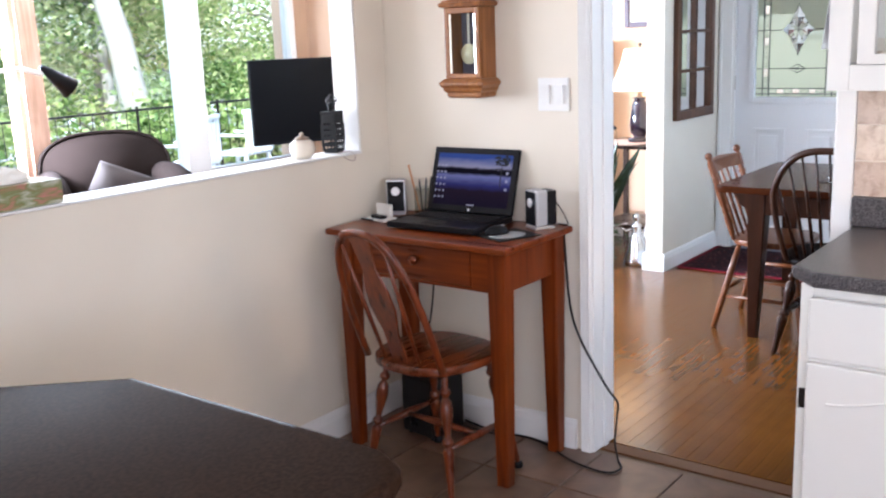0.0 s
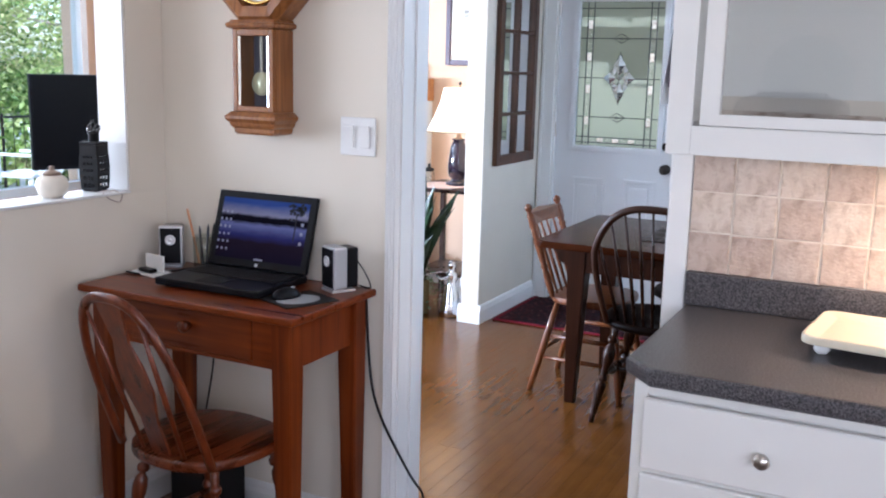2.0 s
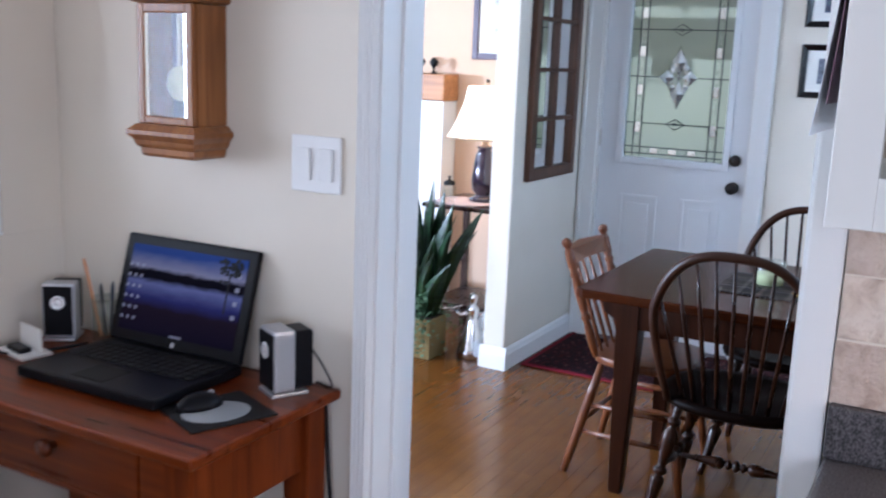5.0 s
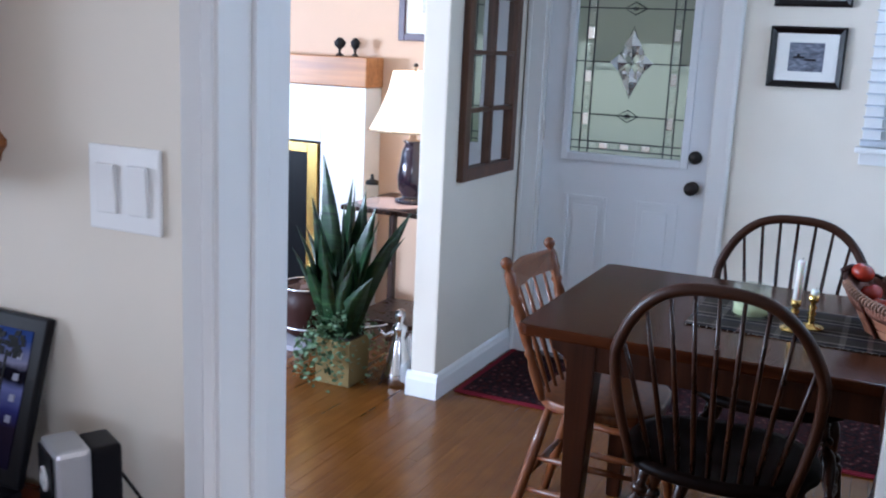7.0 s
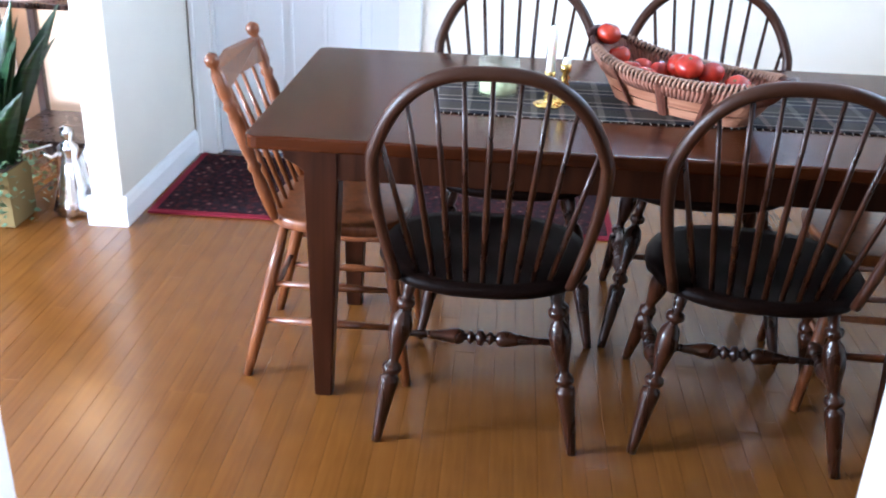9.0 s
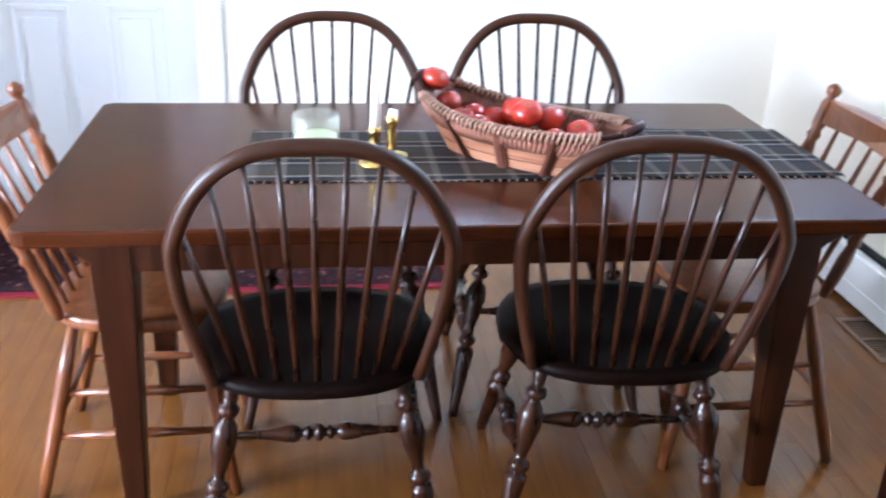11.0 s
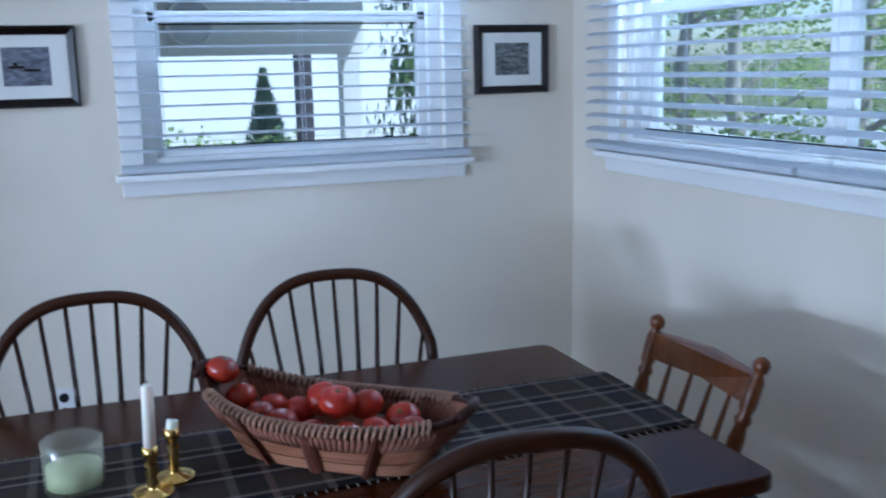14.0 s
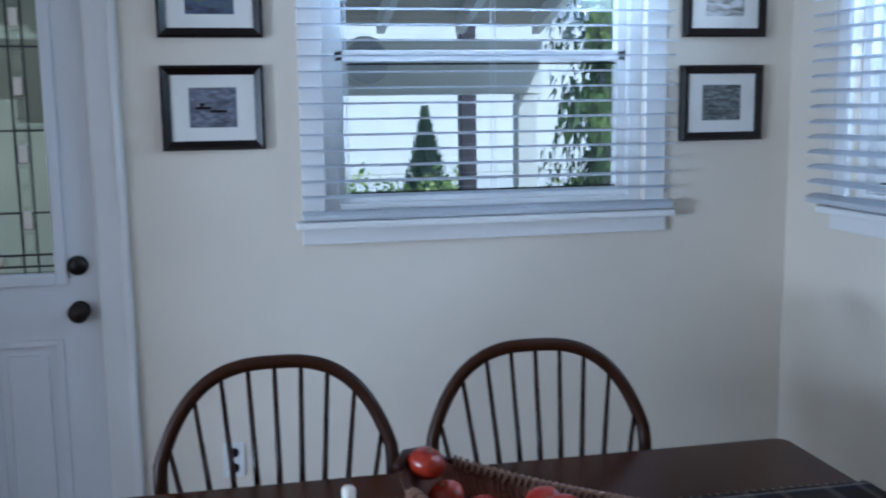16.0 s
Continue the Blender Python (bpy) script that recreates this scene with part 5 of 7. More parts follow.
def picture(x0, x1, z0, z1, art, label, wide=0.028):
    d = empty("framed_picture", label, "picture", group="framed pictures beside the window")
    y = NORTHY - 0.001
    bm = bmesh.new()
    # mitred frame, sloping outwards from the picture
    def loop(i, yy):
        return [bm.verts.new(p) for p in ((x0 + i, yy, z0 + i), (x1 - i, yy, z0 + i), (x1 - i, yy, z1 - i), (x0 + i, yy, z1 - i))]
    loops = [loop(0, y), loop(0, y - 0.016), loop(wide * 0.3, y - 0.026), loop(wide, y - 0.014), loop(wide, y)]
    for p, q in zip(loops, loops[1:]):
        for k in range(4):
            bm.faces.new((p[k], p[(k + 1) % 4], q[(k + 1) % 4], q[k]))
    part("frame", bm, FRAMEBLACK, d)
    part("mat_board", box(x0 + wide, x1 - wide, y - 0.009, y - 0.002, z0 + wide, z1 - wide), MATBOARD, d, "white mat board")
    u, w = (x1 - x0), (z1 - z0)
    part("photograph", box(x0 + u * 0.27, x1 - u * 0.27, y - 0.0105, y - 0.0095, z0 + w * 0.27, z1 - w * 0.26), art, d)
    return d


water_picture = picture(-1.334, -1.035, 1.363, 1.613, GREYWATER, "black-framed grey photograph of water in a white mat")
part("dark_shape", boxes([(-1.235, -1.190, NORTHY - 0.0123, NORTHY - 0.0117, 1.484, 1.492), (-1.192, -1.145, NORTHY - 0.0123, NORTHY - 0.0117, 1.474, 1.482), (-1.222, -1.210, NORTHY - 0.0123, NORTHY - 0.0117, 1.4925, 1.502)], 0.0002), FRAMEBLACK, water_picture, "dark shapes on the water")
picture(-1.334, -1.030, 1.693, 1.943, POND, "black-framed dark colour photograph in a white mat")
picture(0.312, 0.608, 1.359, 1.606, GREYROCK, "black-framed grey landscape photograph in a white mat")
picture(0.318, 0.612, 1.697, 1.945, SNOW, "black-framed pale landscape photograph in a white mat")

d = empty("wall_mirror", "dark brown window-pane mirror hanging on the partition", "mirror")
my0, my1, mz0, mz1, mx = 5.72, 6.30, 0.915, 1.98, -2.429
MIRWOOD = wood("mirror_frame_wood", (0.055, 0.024, 0.013), (0.12, 0.055, 0.030), 0.4, 'z', 1.0, 0.1)
fw = 0.055
part("frame", boxes([(mx, mx + 0.03, my0, my0 + fw, mz0, mz1), (mx, mx + 0.03, my1 - fw, my1, mz0, mz1), (mx, mx + 0.03, my0 + fw, my1 - fw, mz0, mz0 + fw), (mx, mx + 0.03, my0 + fw, my1 - fw, mz1 - fw, mz1)], 0.003), MIRWOOD, d)
ym = (my0 + my1) / 2
part("glazing_bar", box(mx + 0.002, mx + 0.026, ym - 0.012, ym + 0.012, mz0 + fw, mz1 - fw, 0.002), MIRWOOD, d)
for k in (1, 2, 3):
    z = mz0 + fw + (mz1 - mz0 - 2 * fw) * k / 4
    for a, b in ((my0 + fw, ym - 0.012), (ym + 0.012, my1 - fw)):
        part("glazing_bar", box(mx + 0.002, mx + 0.024, a, b, z - 0.009, z + 0.009, 0.002), MIRWOOD, d)
part("mirror_pane", box(mx + 0.001, mx + 0.006, my0 + fw - 0.003, my1 - fw + 0.003, mz0 + fw - 0.003, mz1 - fw + 0.003), MIRROR, d)

d = empty("wall_outlet", "white double electrical outlet plate on the window wall", "outlet")
part("plate", box(-1.205, -1.140, NORTHY - 0.006, NORTHY - 0.0005, 0.335, 0.445, 0.002), WHITEP, d)
for z in (0.365, 0.415):
    part("socket", lathe([(0.016, 0), (0.016, 0.002), (0.001, 0.0025)], 14), BLACKMATT, d, "dark socket face").matrix_basis = pose(-1.1725, NORTHY - 0.006, z, 90)

d = empty("baseboard_heater", "white electric baseboard heater with a dark slot along the window wall", "heater")
part("body", box(0.655, EASTX - 0.001, 3.75, 6.36, 0.02, 0.185, 0.004), TRIM, d)
part("front_lip", box(0.651, 0.6545, 3.75, 6.36, 0.075, 0.085, 0.001), TRIM, d)
part("slot", box(0.690, EASTX - 0.002, 3.76, 6.35, 0.1855, 0.200), BLACKMATT, d, "dark heating slot")
for y in (3.74, 6.36):
    part("end_cap", box(0.652, EASTX - 0.001, y - 0.008, y + 0.008, 0.01, 0.207, 0.003), TRIM, d)

VENTM = mat("brown_vent_paint", (0.20, 0.12, 0.07), 0.45, 0.2)
d = empty("floor_vent", "brown metal floor register beside the heater", "vent", pose(0.622, 5.275, 0.001))
part("rim", boxes([(-0.06, -0.045, -0.145, 0.145, 0, 0.006), (0.045, 0.06, -0.145, 0.145, 0, 0.006), (-0.045, 0.045, -0.145, -0.12, 0, 0.006), (-0.045, 0.045, 0.12, 0.145, 0, 0.006), (-0.045, 0.045, -0.008, 0.008, 0, 0.006)], 0.0015), VENTM, d)
part("backing", box(-0.045, 0.045, -0.12, 0.12, 0, 0.001), BLACKMATT, d)
for k in range(16):
    y = -0.112 + k * 0.0145
    if abs(y) > 0.012:
        part("louvre", box(-0.045, 0.045, y - 0.0025, y + 0.0025, 0.001, 0.005), VENTM, d)

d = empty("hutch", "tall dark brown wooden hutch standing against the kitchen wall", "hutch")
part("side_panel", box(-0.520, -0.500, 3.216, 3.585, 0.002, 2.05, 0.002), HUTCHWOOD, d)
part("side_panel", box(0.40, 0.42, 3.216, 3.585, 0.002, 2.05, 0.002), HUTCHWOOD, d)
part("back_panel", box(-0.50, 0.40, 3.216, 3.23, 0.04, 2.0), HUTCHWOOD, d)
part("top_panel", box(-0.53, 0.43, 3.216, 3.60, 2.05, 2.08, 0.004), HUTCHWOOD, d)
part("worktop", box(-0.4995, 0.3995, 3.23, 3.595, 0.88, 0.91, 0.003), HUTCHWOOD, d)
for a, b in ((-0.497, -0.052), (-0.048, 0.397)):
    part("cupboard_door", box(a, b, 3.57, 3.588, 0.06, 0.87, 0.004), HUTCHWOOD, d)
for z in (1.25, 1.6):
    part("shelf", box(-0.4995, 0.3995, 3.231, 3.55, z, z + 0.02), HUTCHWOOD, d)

d = empty("rug", "dark patterned entrance rug with a crimson border before the front door", "rug")
part("field", box(-2.37, -0.68, 5.755, 6.40, 0.002, 0.010, 0.002), RUG, d)
part("border", boxes([(-2.395, -0.655, 5.725, 5.7545, 0.002, 0.009), (-2.395, -2.3705, 5.7545, 6.42, 0.002, 0.009), (-0.6795, -0.655, 5.7545, 6.42, 0.002, 0.009)], 0.001), RUGEDGE, d, "crimson border")


# ---- kitchen corner: desk, chair and what stands on the desk ----
DZ = 0.822


def desk():
    d = empty("writing_desk", "orange-stained pine writing desk with one drawer", "desk")
    x0, x1, y0, y1 = -2.368, -1.602, 2.612, 3.036
    part("desktop", box(x0, x1, y0, y1, DZ - 0.022, DZ, 0.007, 3), PINE_X, d)
    part("front_apron", boxes([(x0 + 0.085, x0 + 0.165, y0 + 0.045, y0 + 0.062, 0.66, DZ - 0.0225), (x1 - 0.165, x1 - 0.085, y0 + 0.045, y0 + 0.062, 0.66, DZ - 0.0225), (x0 + 0.165, x1 - 0.165, y0 + 0.045, y0 + 0.062, 0.66, 0.672)], 0.002), PINE_X, d)
    dr = part("drawer_front", box(x0 + 0.167, x1 - 0.167, y0 + 0.042, y0 + 0.060, 0.674, DZ - 0.025, 0.003), PINE_X, d)
    part("knob", lathe([(0.008, 0), (0.008, 0.010), (0.017, 0.018), (0.018, 0.026), (0.010, 0.032), (0.001, 0.033)], 16), CHAIRWOOD, dr, "turned wooden knob", True).matrix_basis = pose((x0 + x1) / 2, y0 + 0.042, 0.745, 90)
    part("side_apron", box(x0 + 0.045, x0 + 0.062, y0 + 0.085, y1 - 0.07, 0.66, DZ - 0.0225, 0.002), PINE, d)
    part("side_apron", box(x1 - 0.062, x1 - 0.045, y0 + 0.085, y1 - 0.07, 0.66, DZ - 0.0225, 0.002), PINE, d)
    part("back_apron", box(x0 + 0.085, x1 - 0.085, y1 - 0.055, y1 - 0.040, 0.66, DZ - 0.0225, 0.002), PINE_X, d)
    for x, sx in ((x0 + 0.028, 1), (x1 - 0.028, -1)):
        for y, sy in ((y0 + 0.028, 1), (y1 - 0.012, -1)):
            bm = bmesh.new()
            rings = []
            for z, o, w in ((DZ - 0.0225, 0, 0.062), (0.64, 0, 0.062), (0.001, 0.006, 0.044)):
                rings.append([bm.verts.new((x + sx * (o + a * w), y + sy * (o + b * w), z)) for a, b in ((0, 0), (1, 0), (1, 1), (0, 1))])
            for p, q in zip(rings, rings[1:]):
                for k in range(4):
                    bm.faces.new((p[k], p[(k + 1) % 4], q[(k + 1) % 4], q[k]))
            bm.faces.new(rings[0])
            bm.faces.new(rings[-1])
            bmesh.ops.recalc_face_normals(bm, faces=bm.faces)
            bmesh.ops.bevel(bm, geom=[e for e in bm.edges if abs(e.verts[0].co.z - e.verts[1].co.z) > 0.05], offset=0.003, segments=2, affect='EDGES')
            part("leg", bm, PINE, d)


desk()


def desk_chair():
    d = empty("desk_chair", "worn orange-brown bow-back wooden chair pushed under the desk", "chair", pose(-1.895, 2.615, 0, 0, 0, -4))
    outline = []
    for k in range(36):
        a = 2 * math.pi * k / 36
        q = 2.5
        r = (abs(math.cos(a)) ** q + abs(math.sin(a)) ** q) ** (-1 / q)
        outline.append((0.195 * r * math.cos(a) * (1 + 0.08 * math.sin(a)), 0.19 * r * math.sin(a)))
    part("seat", prism(outline, 0.422, 0.452, 0.010, 3), SEATWOOD, d, "dark worn wooden seat", True)
    bow = [bow_point(bow_share(k), 0.165, 0.172, 0.445, 0.905, -0.150, -0.325) for k in range(81)]
    part("bow", tube(bow, 0.013, 10, 0.9), CHAIRWOOD, d, "", True)
    for x in (-0.075, 0.075):
        hi = min((bow[j] for j in range(12, 69)), key=lambda q: abs(q.x - x * 1.25))
        part("spindle", turned((x, -0.155, 0.448), hi, [(0, 0.006), (0.4, 0.008), (1, 0.005)], 8), CHAIRWOOD, d, "", True)
    # pierced splat
    bm = bmesh.new()
    f, b = [], []
    shape = [(-0.022, 0), (-0.020, 0.25), (-0.036, 0.45), (-0.032, 0.6), (-0.018, 0.75), (-0.030, 1), (0.030, 1), (0.018, 0.75), (0.032, 0.6), (0.036, 0.45), (0.020, 0.25), (0.022, 0)]
    for x, s in shape:
        p = Vector((1.5 * x, -0.160 - 0.162 * s, 0.448 + 0.450 * s))
        f.append(bm.verts.new(p + Vector((0, 0.004, 0))))
        b.append(bm.verts.new(p - Vector((0, 0.004, 0))))
    bm.faces.new(f)
    bm.faces.new(b)
    for k in range(len(f)):
        j = (k + 1) % len(f)
        bm.faces.new((f[k], f[j], b[j], b[k]))
    part("splat", bm, CHAIRWOOD, d)
    legs = {}
    for sx in (-1, 1):
        for fr in (0, 1):
            foot, top = Vector((sx * 0.185, 0.20 if fr else -0.155, 0.02)), Vector((sx * 0.125, 0.115 if fr else -0.10, 0.425))
            legs[sx, fr] = (foot, top)
            leg = part("leg", turned(foot, top, [(k, r * 0.8) for k, r in LEG_TURN]), CHAIRWOOD, d, "", True)
            part("glide", lathe([(0.014, 0), (0.018, 0.006), (0.016, 0.02), (0.010, 0.024)], 12, (foot.x, foot.y, 0.001)), BLACK, leg, "black rubber glide", True)

    def at(key, s):
        p, t = legs[key]
        return p + (t - p) * s
    for sx in (-1, 1):
        part("stretcher", turned(at((sx, 0), 0.40), at((sx, 1), 0.40), [(0, 0.007), (0.35, 0.012), (0.5, 0.015), (0.65, 0.012), (1, 0.007)], 10), CHAIRWOOD, d, "", True)
    part("stretcher", turned((at((-1, 0), 0.4) + at((-1, 1), 0.4)) / 2, (at((1, 0), 0.4) + at((1, 1), 0.4)) / 2, [(0, 0.007), (0.5, 0.014), (1, 0.007)], 10), CHAIRWOOD, d, "", True)


desk_chair()


def laptop():
    d = empty("laptop", "open black laptop on the desk showing a lake at dusk", "laptop", pose(-1.987, 2.847, DZ + 0.0005, 0, 0, 1.4) @ Matrix.Diagonal((0.96, 1.0, 0.96, 1)))
    part("base", box(-0.190, 0.190, -0.125, 0.125, 0.004, 0.026, 0.005), BLACK, d)
    tagged(part("keyboard", boxes([(-0.165 + 0.0225 * i, -0.165 + 0.0225 * i + 0.019, -0.01 + 0.021 * j, -0.01 + 0.021 * j + 0.018, 0.0262, 0.0285) for i in range(15) for j in range(5)]), BLACKMATT, d), kind="stuff")
    part("touchpad", box(-0.055, 0.035, -0.105, -0.030, 0.0262, 0.0268), BLACKMATT, d)
    lid_m = pose(0, 0.120, 0.026, -16.5)
    bm = box(-0.190, 0.190, -0.006, 0.008, 0.0, 0.245, 0.005)
    bm.transform(lid_m)
    lid = part("lid", bm, BLACK, d)
    scr = mat("lake_picture", (0.05, 0.05, 0.12), 0.9, spec=0.05)
    nt = scr.node_tree
    tcn = nt.nodes.new("ShaderNodeTexCoord")
    sp = nt.nodes.new("ShaderNodeSeparateXYZ")
    nt.links.new(tcn.outputs["Generated"], sp.inputs[0])
    nz = noisy(scr, tcn.outputs["Generated"], 7.0, 4)
    ad = nt.nodes.new("ShaderNodeMath")
    ad.operation = 'MULTIPLY_ADD'
    ad.inputs[1].default_value = 0.10
    nt.links.new(nz, ad.inputs[0])
    nt.links.new(sp.outputs["Z"], ad.inputs[2])
    col = ramp(scr, ad.outputs[0], [(0.05, (0.020, 0.014, 0.040)), (0.34, (0.034, 0.020, 0.040)), (0.46, (0.060, 0.060, 0.26)), (0.62, (0.30, 0.32, 0.66)), (0.68, (0.010, 0.008, 0.016)), (0.76, (0.012, 0.010, 0.022)), (0.80, (0.50, 0.48, 0.68)), (0.98, (0.07, 0.13, 0.46))])
    colour_to(scr, mixed(scr, (0.0, 0.0, 0.0), col, 0.3, 'MIX'))
    nt.links.new(col, nt.nodes["Principled BSDF"].inputs["Emission Color"])
    nt.nodes["Principled BSDF"].inputs["Emission Strength"].default_value = 0.055
    bm = box(-0.166, 0.166, -0.0075, -0.0062, 0.026, 0.222)
    bm.transform(lid_m)
    screen = part("screen", bm, scr, lid, "lit screen with a lake at dusk")
    rt = random.Random(8)
    leaves = bmesh.new()
    for k in range(46):
        lx, lz = 0.128 + rt.gauss(0, 0.019), 0.196 + rt.gauss(0, 0.012)
        if lx < 0.162 and lz < 0.218:
            box(lx - 0.004, lx + 0.004, -0.0090, -0.0080, lz - 0.0035, lz + 0.0035, bm=leaves)
    box(0.122, 0.126, -0.0090, -0.0080, 0.10, 0.19, bm=leaves)
    leaves.transform(lid_m)
    tagged(part("pictured_tree", leaves, BLACKMATT, screen, "dark tree in the screen picture"), kind="stuff")
    icons = boxes([(-0.165 + 0.018 * i, -0.165 + 0.018 * i + 0.007, -0.0090, -0.0080, 0.05 + 0.024 * j, 0.05 + 0.024 * j + 0.008) for i in range(3) for j in range(6)] + [(0.145, 0.155, -0.0090, -0.0080, 0.09 + 0.03 * j, 0.10 + 0.03 * j) for j in range(4)] + [(-0.012, 0.022, -0.0090, -0.0080, 0.026, 0.032)])
    icons.transform(lid_m)
    tagged(part("icon_cluster", icons, glow("screen_icon", (0.22, 0.22, 0.28), 0.05), screen), kind="stuff")
    badge = lathe([(0.006, 0), (0.006, 0.001)], 12)
    badge.transform(lid_m @ pose(0.0, -0.0065, 0.011, 90))
    part("badge", badge, SILVER, lid, "small round silver badge")


laptop()


CONE = mat("silver_cone", (0.80, 0.80, 0.82), 0.22, 0.35)


def speaker(x, y, rz):
    d = empty("desk_speaker", "small black and silver desk loudspeaker", "speaker", pose(x, y, DZ + 0.0005, 0, 0, rz) @ Matrix.Scale(0.86, 4), "pair of desk speakers")
    part("cabinet", box(-0.036, 0.036, 0.0125, 0.058, 0.014, 0.150, 0.008, 3), BLACK, d)
    part("silver_band", boxes([(-0.043, 0.043, -0.040, 0.012, 0.010, 0.155)], 0.008), SILVER, d, "silver surround")
    part("front_grille", box(-0.036, 0.036, -0.044, -0.0405, 0.018, 0.148, 0.0015), BLACK, d)
    part("tweeter", lathe([(0.019, 0), (0.019, 0.003), (0.014, 0.004), (0.011, 0.001), (0.006, 0.004), (0.001, 0.005)], 20), CONE, d, "shiny speaker cone", True).matrix_basis = pose(0, -0.044, 0.105, 90)
    part("stand", box(-0.040, 0.040, -0.044, 0.045, 0.0, 0.0095, 0.003), SILVER, d)


speaker(-2.315, 2.955, 34)
speaker(-1.685, 2.955, -28)

d = empty("pen_pot", "frosted glass tumbler full of pencils and pens", "pen pot", pose(-2.222, 3.000, DZ + 0.0005))
part("tumbler", lathe([(0.030, 0), (0.034, 0.004), (0.036, 0.100), (0.035, 0.101)], 20, caps=False), glass("tumbler_glass", (0.90, 0.94, 0.92), 0.2, 0.3), d, "", True)
for k, (a, c) in enumerate(((-0.030, (0.55, 0.25, 0.10)), (-0.010, (0.02, 0.02, 0.03)), (0.010, (0.02, 0.03, 0.06)), (0.022, (0.03, 0.03, 0.03)))):
    part("pencil", turned((a * 0.4, 0.006 * (k - 1.5), 0.008), (a * 1.3 + (-0.012 if k == 0 else 0), 0.012 * (k - 1.5), 0.185 if k == 0 else 0.125 + 0.006 * k), [(0, 0.0038), (0.9, 0.0038), (1, 0.001 if k else 0.0035)], 7), mat("pencil_paint", c, 0.4), d)

d = empty("phone_cradle", "small white cradle with papers beside the speaker", "cradle", pose(-2.285, 2.830, DZ + 0.0005, 0, 0, -12))
part("tray", box(-0.055, 0.055, -0.035, 0.035, 0, 0.008, 0.003), WHITEP, d)
part("card", box(-0.045, 0.045, 0.010, 0.016, 0.0085, 0.058, 0.001), MATBOARD, d, "upright white card")
part("phone", box(-0.030, 0.030, -0.028, 0.000, 0.0085, 0.020, 0.004), BLACK, d, "black phone")
d = empty("mouse", "black computer mouse beside the laptop", "mouse", pose(-1.755, 2.795, DZ + 0.004, 0, 0, -20))
bm = bmesh.new()
bmesh.ops.create_uvsphere(bm, u_segments=20, v_segments=10, radius=1)
for q in bm.verts:
    q.co = Vector((q.co.x * 0.029, q.co.y * 0.047, max(0, q.co.z) * 0.028))
part("shell", bm, BLACK, d, "", True)
part("wheel", lathe([(0.006, -0.003), (0.006, 0.003)], 10), SILVER, d).matrix_basis = pose(0, 0.024, 0.022, 0, 90)
d = empty("mouse_pad", "black mouse pad with a pale oval print on the desk", "mouse pad", pose(-1.715, 2.80, DZ + 0.0003, 0, 0, -22))
part("mat", box(-0.075, 0.075, -0.085, 0.085, 0, 0.003, 0.0012), BLACKMATT, d)
part("print", lathe([(0.052, 0), (0.050, 0.0006)], 28), paint("pale_print", (0.36, 0.38, 0.40), 0.3, 0.5, 40), d, "pale oval print").matrix_basis = pose(0.005, -0.005, 0.003) @ Matrix.Diagonal((1, 1.25, 1, 1))
d = empty("subwoofer", "black subwoofer box on the tiles under the desk", "speaker", pose(-2.14, 2.90, 0.001, 0, 0, -8))
part("cabinet", box(-0.080, 0.080, -0.085, 0.085, 0.012, 0.235, 0.008), BLACKMATT, d)
for x in (-0.06, 0.06):
    for y in (-0.06, 0.06):
        part("foot", lathe([(0.012, 0), (0.012, 0.0115)], 10), BLACK, d).matrix_basis = pose(x, y, 0)
part("port", lathe([(0.022, 0), (0.018, 0.004), (0.016, 0.0005)], 16), BLACK, d).matrix_basis = pose(-0.02, -0.085, 0.06, 90)


def cable(pts, r, label):
    """A loose cable through a few places, smoothed."""
    p = [Vector(q) for q in pts]
    out = []
    for k in range(len(p) - 1):
        a, b, c, e = p[max(k - 1, 0)], p[k], p[k + 1], p[min(k + 2, len(p) - 1)]
        for j in range(8):
            t = j / 8
            out.append(0.5 * ((2 * b) + (c - a) * t + (2 * a - 5 * b + 4 * c - e) * t * t + (3 * b - a - 3 * c + e) * t ** 3))
    out.append(p[-1])
    return tagged(part("power_cable", tube(out, r, 6), BLACKMATT, None, "", True), label, "cable")


cable([(-1.63, 3.02, 0.80), (-1.618, 3.020, 0.62), (-1.600, 3.018, 0.507), (-1.565, 3.012, 0.43), (-1.52, 3.008, 0.36), (-1.462, 3.012, 0.27), (-1.432, 3.03, 0.215), (-1.455, 3.07, 0.14), (-1.462, 3.07, 0.05), (-1.43, 3.03, 0.007), (-1.39, 2.97, 0.006), (-1.42, 2.915, 0.006), (-1.56, 2.935, 0.006), (-1.75, 3.02, 0.006), (-1.95, 3.01, 0.006), (-2.06, 2.99, 0.03)], 0.004, "dark power cable looped round the casing to the floor")
cable([(-2.20, 3.03, 0.79), (-2.22, 3.03, 0.5), (-2.26, 3.02, 0.25), (-2.24, 3.00, 0.05), (-2.1, 3.0, 0.006), (-1.95, 2.985, 0.006), (-1.86, 2.99, 0.006)], 0.003, "thin dark cable hanging behind the desk")
cable([(-2.36, 2.80, DZ + 0.004), (-2.30, 2.80, DZ + 0.004), (-2.25, 2.88, DZ + 0.004), (-2.23, 2.95, DZ + 0.004)], 0.003, "thin dark cable lying on the desk")
cable([(-1.64, 2.985, DZ + 0.09), (-1.62, 3.00, DZ + 0.05), (-1.615, 3.02, DZ + 0.006), (-1.66, 3.03, DZ + 0.004)], 0.0022, "thin dark cable behind the speaker")


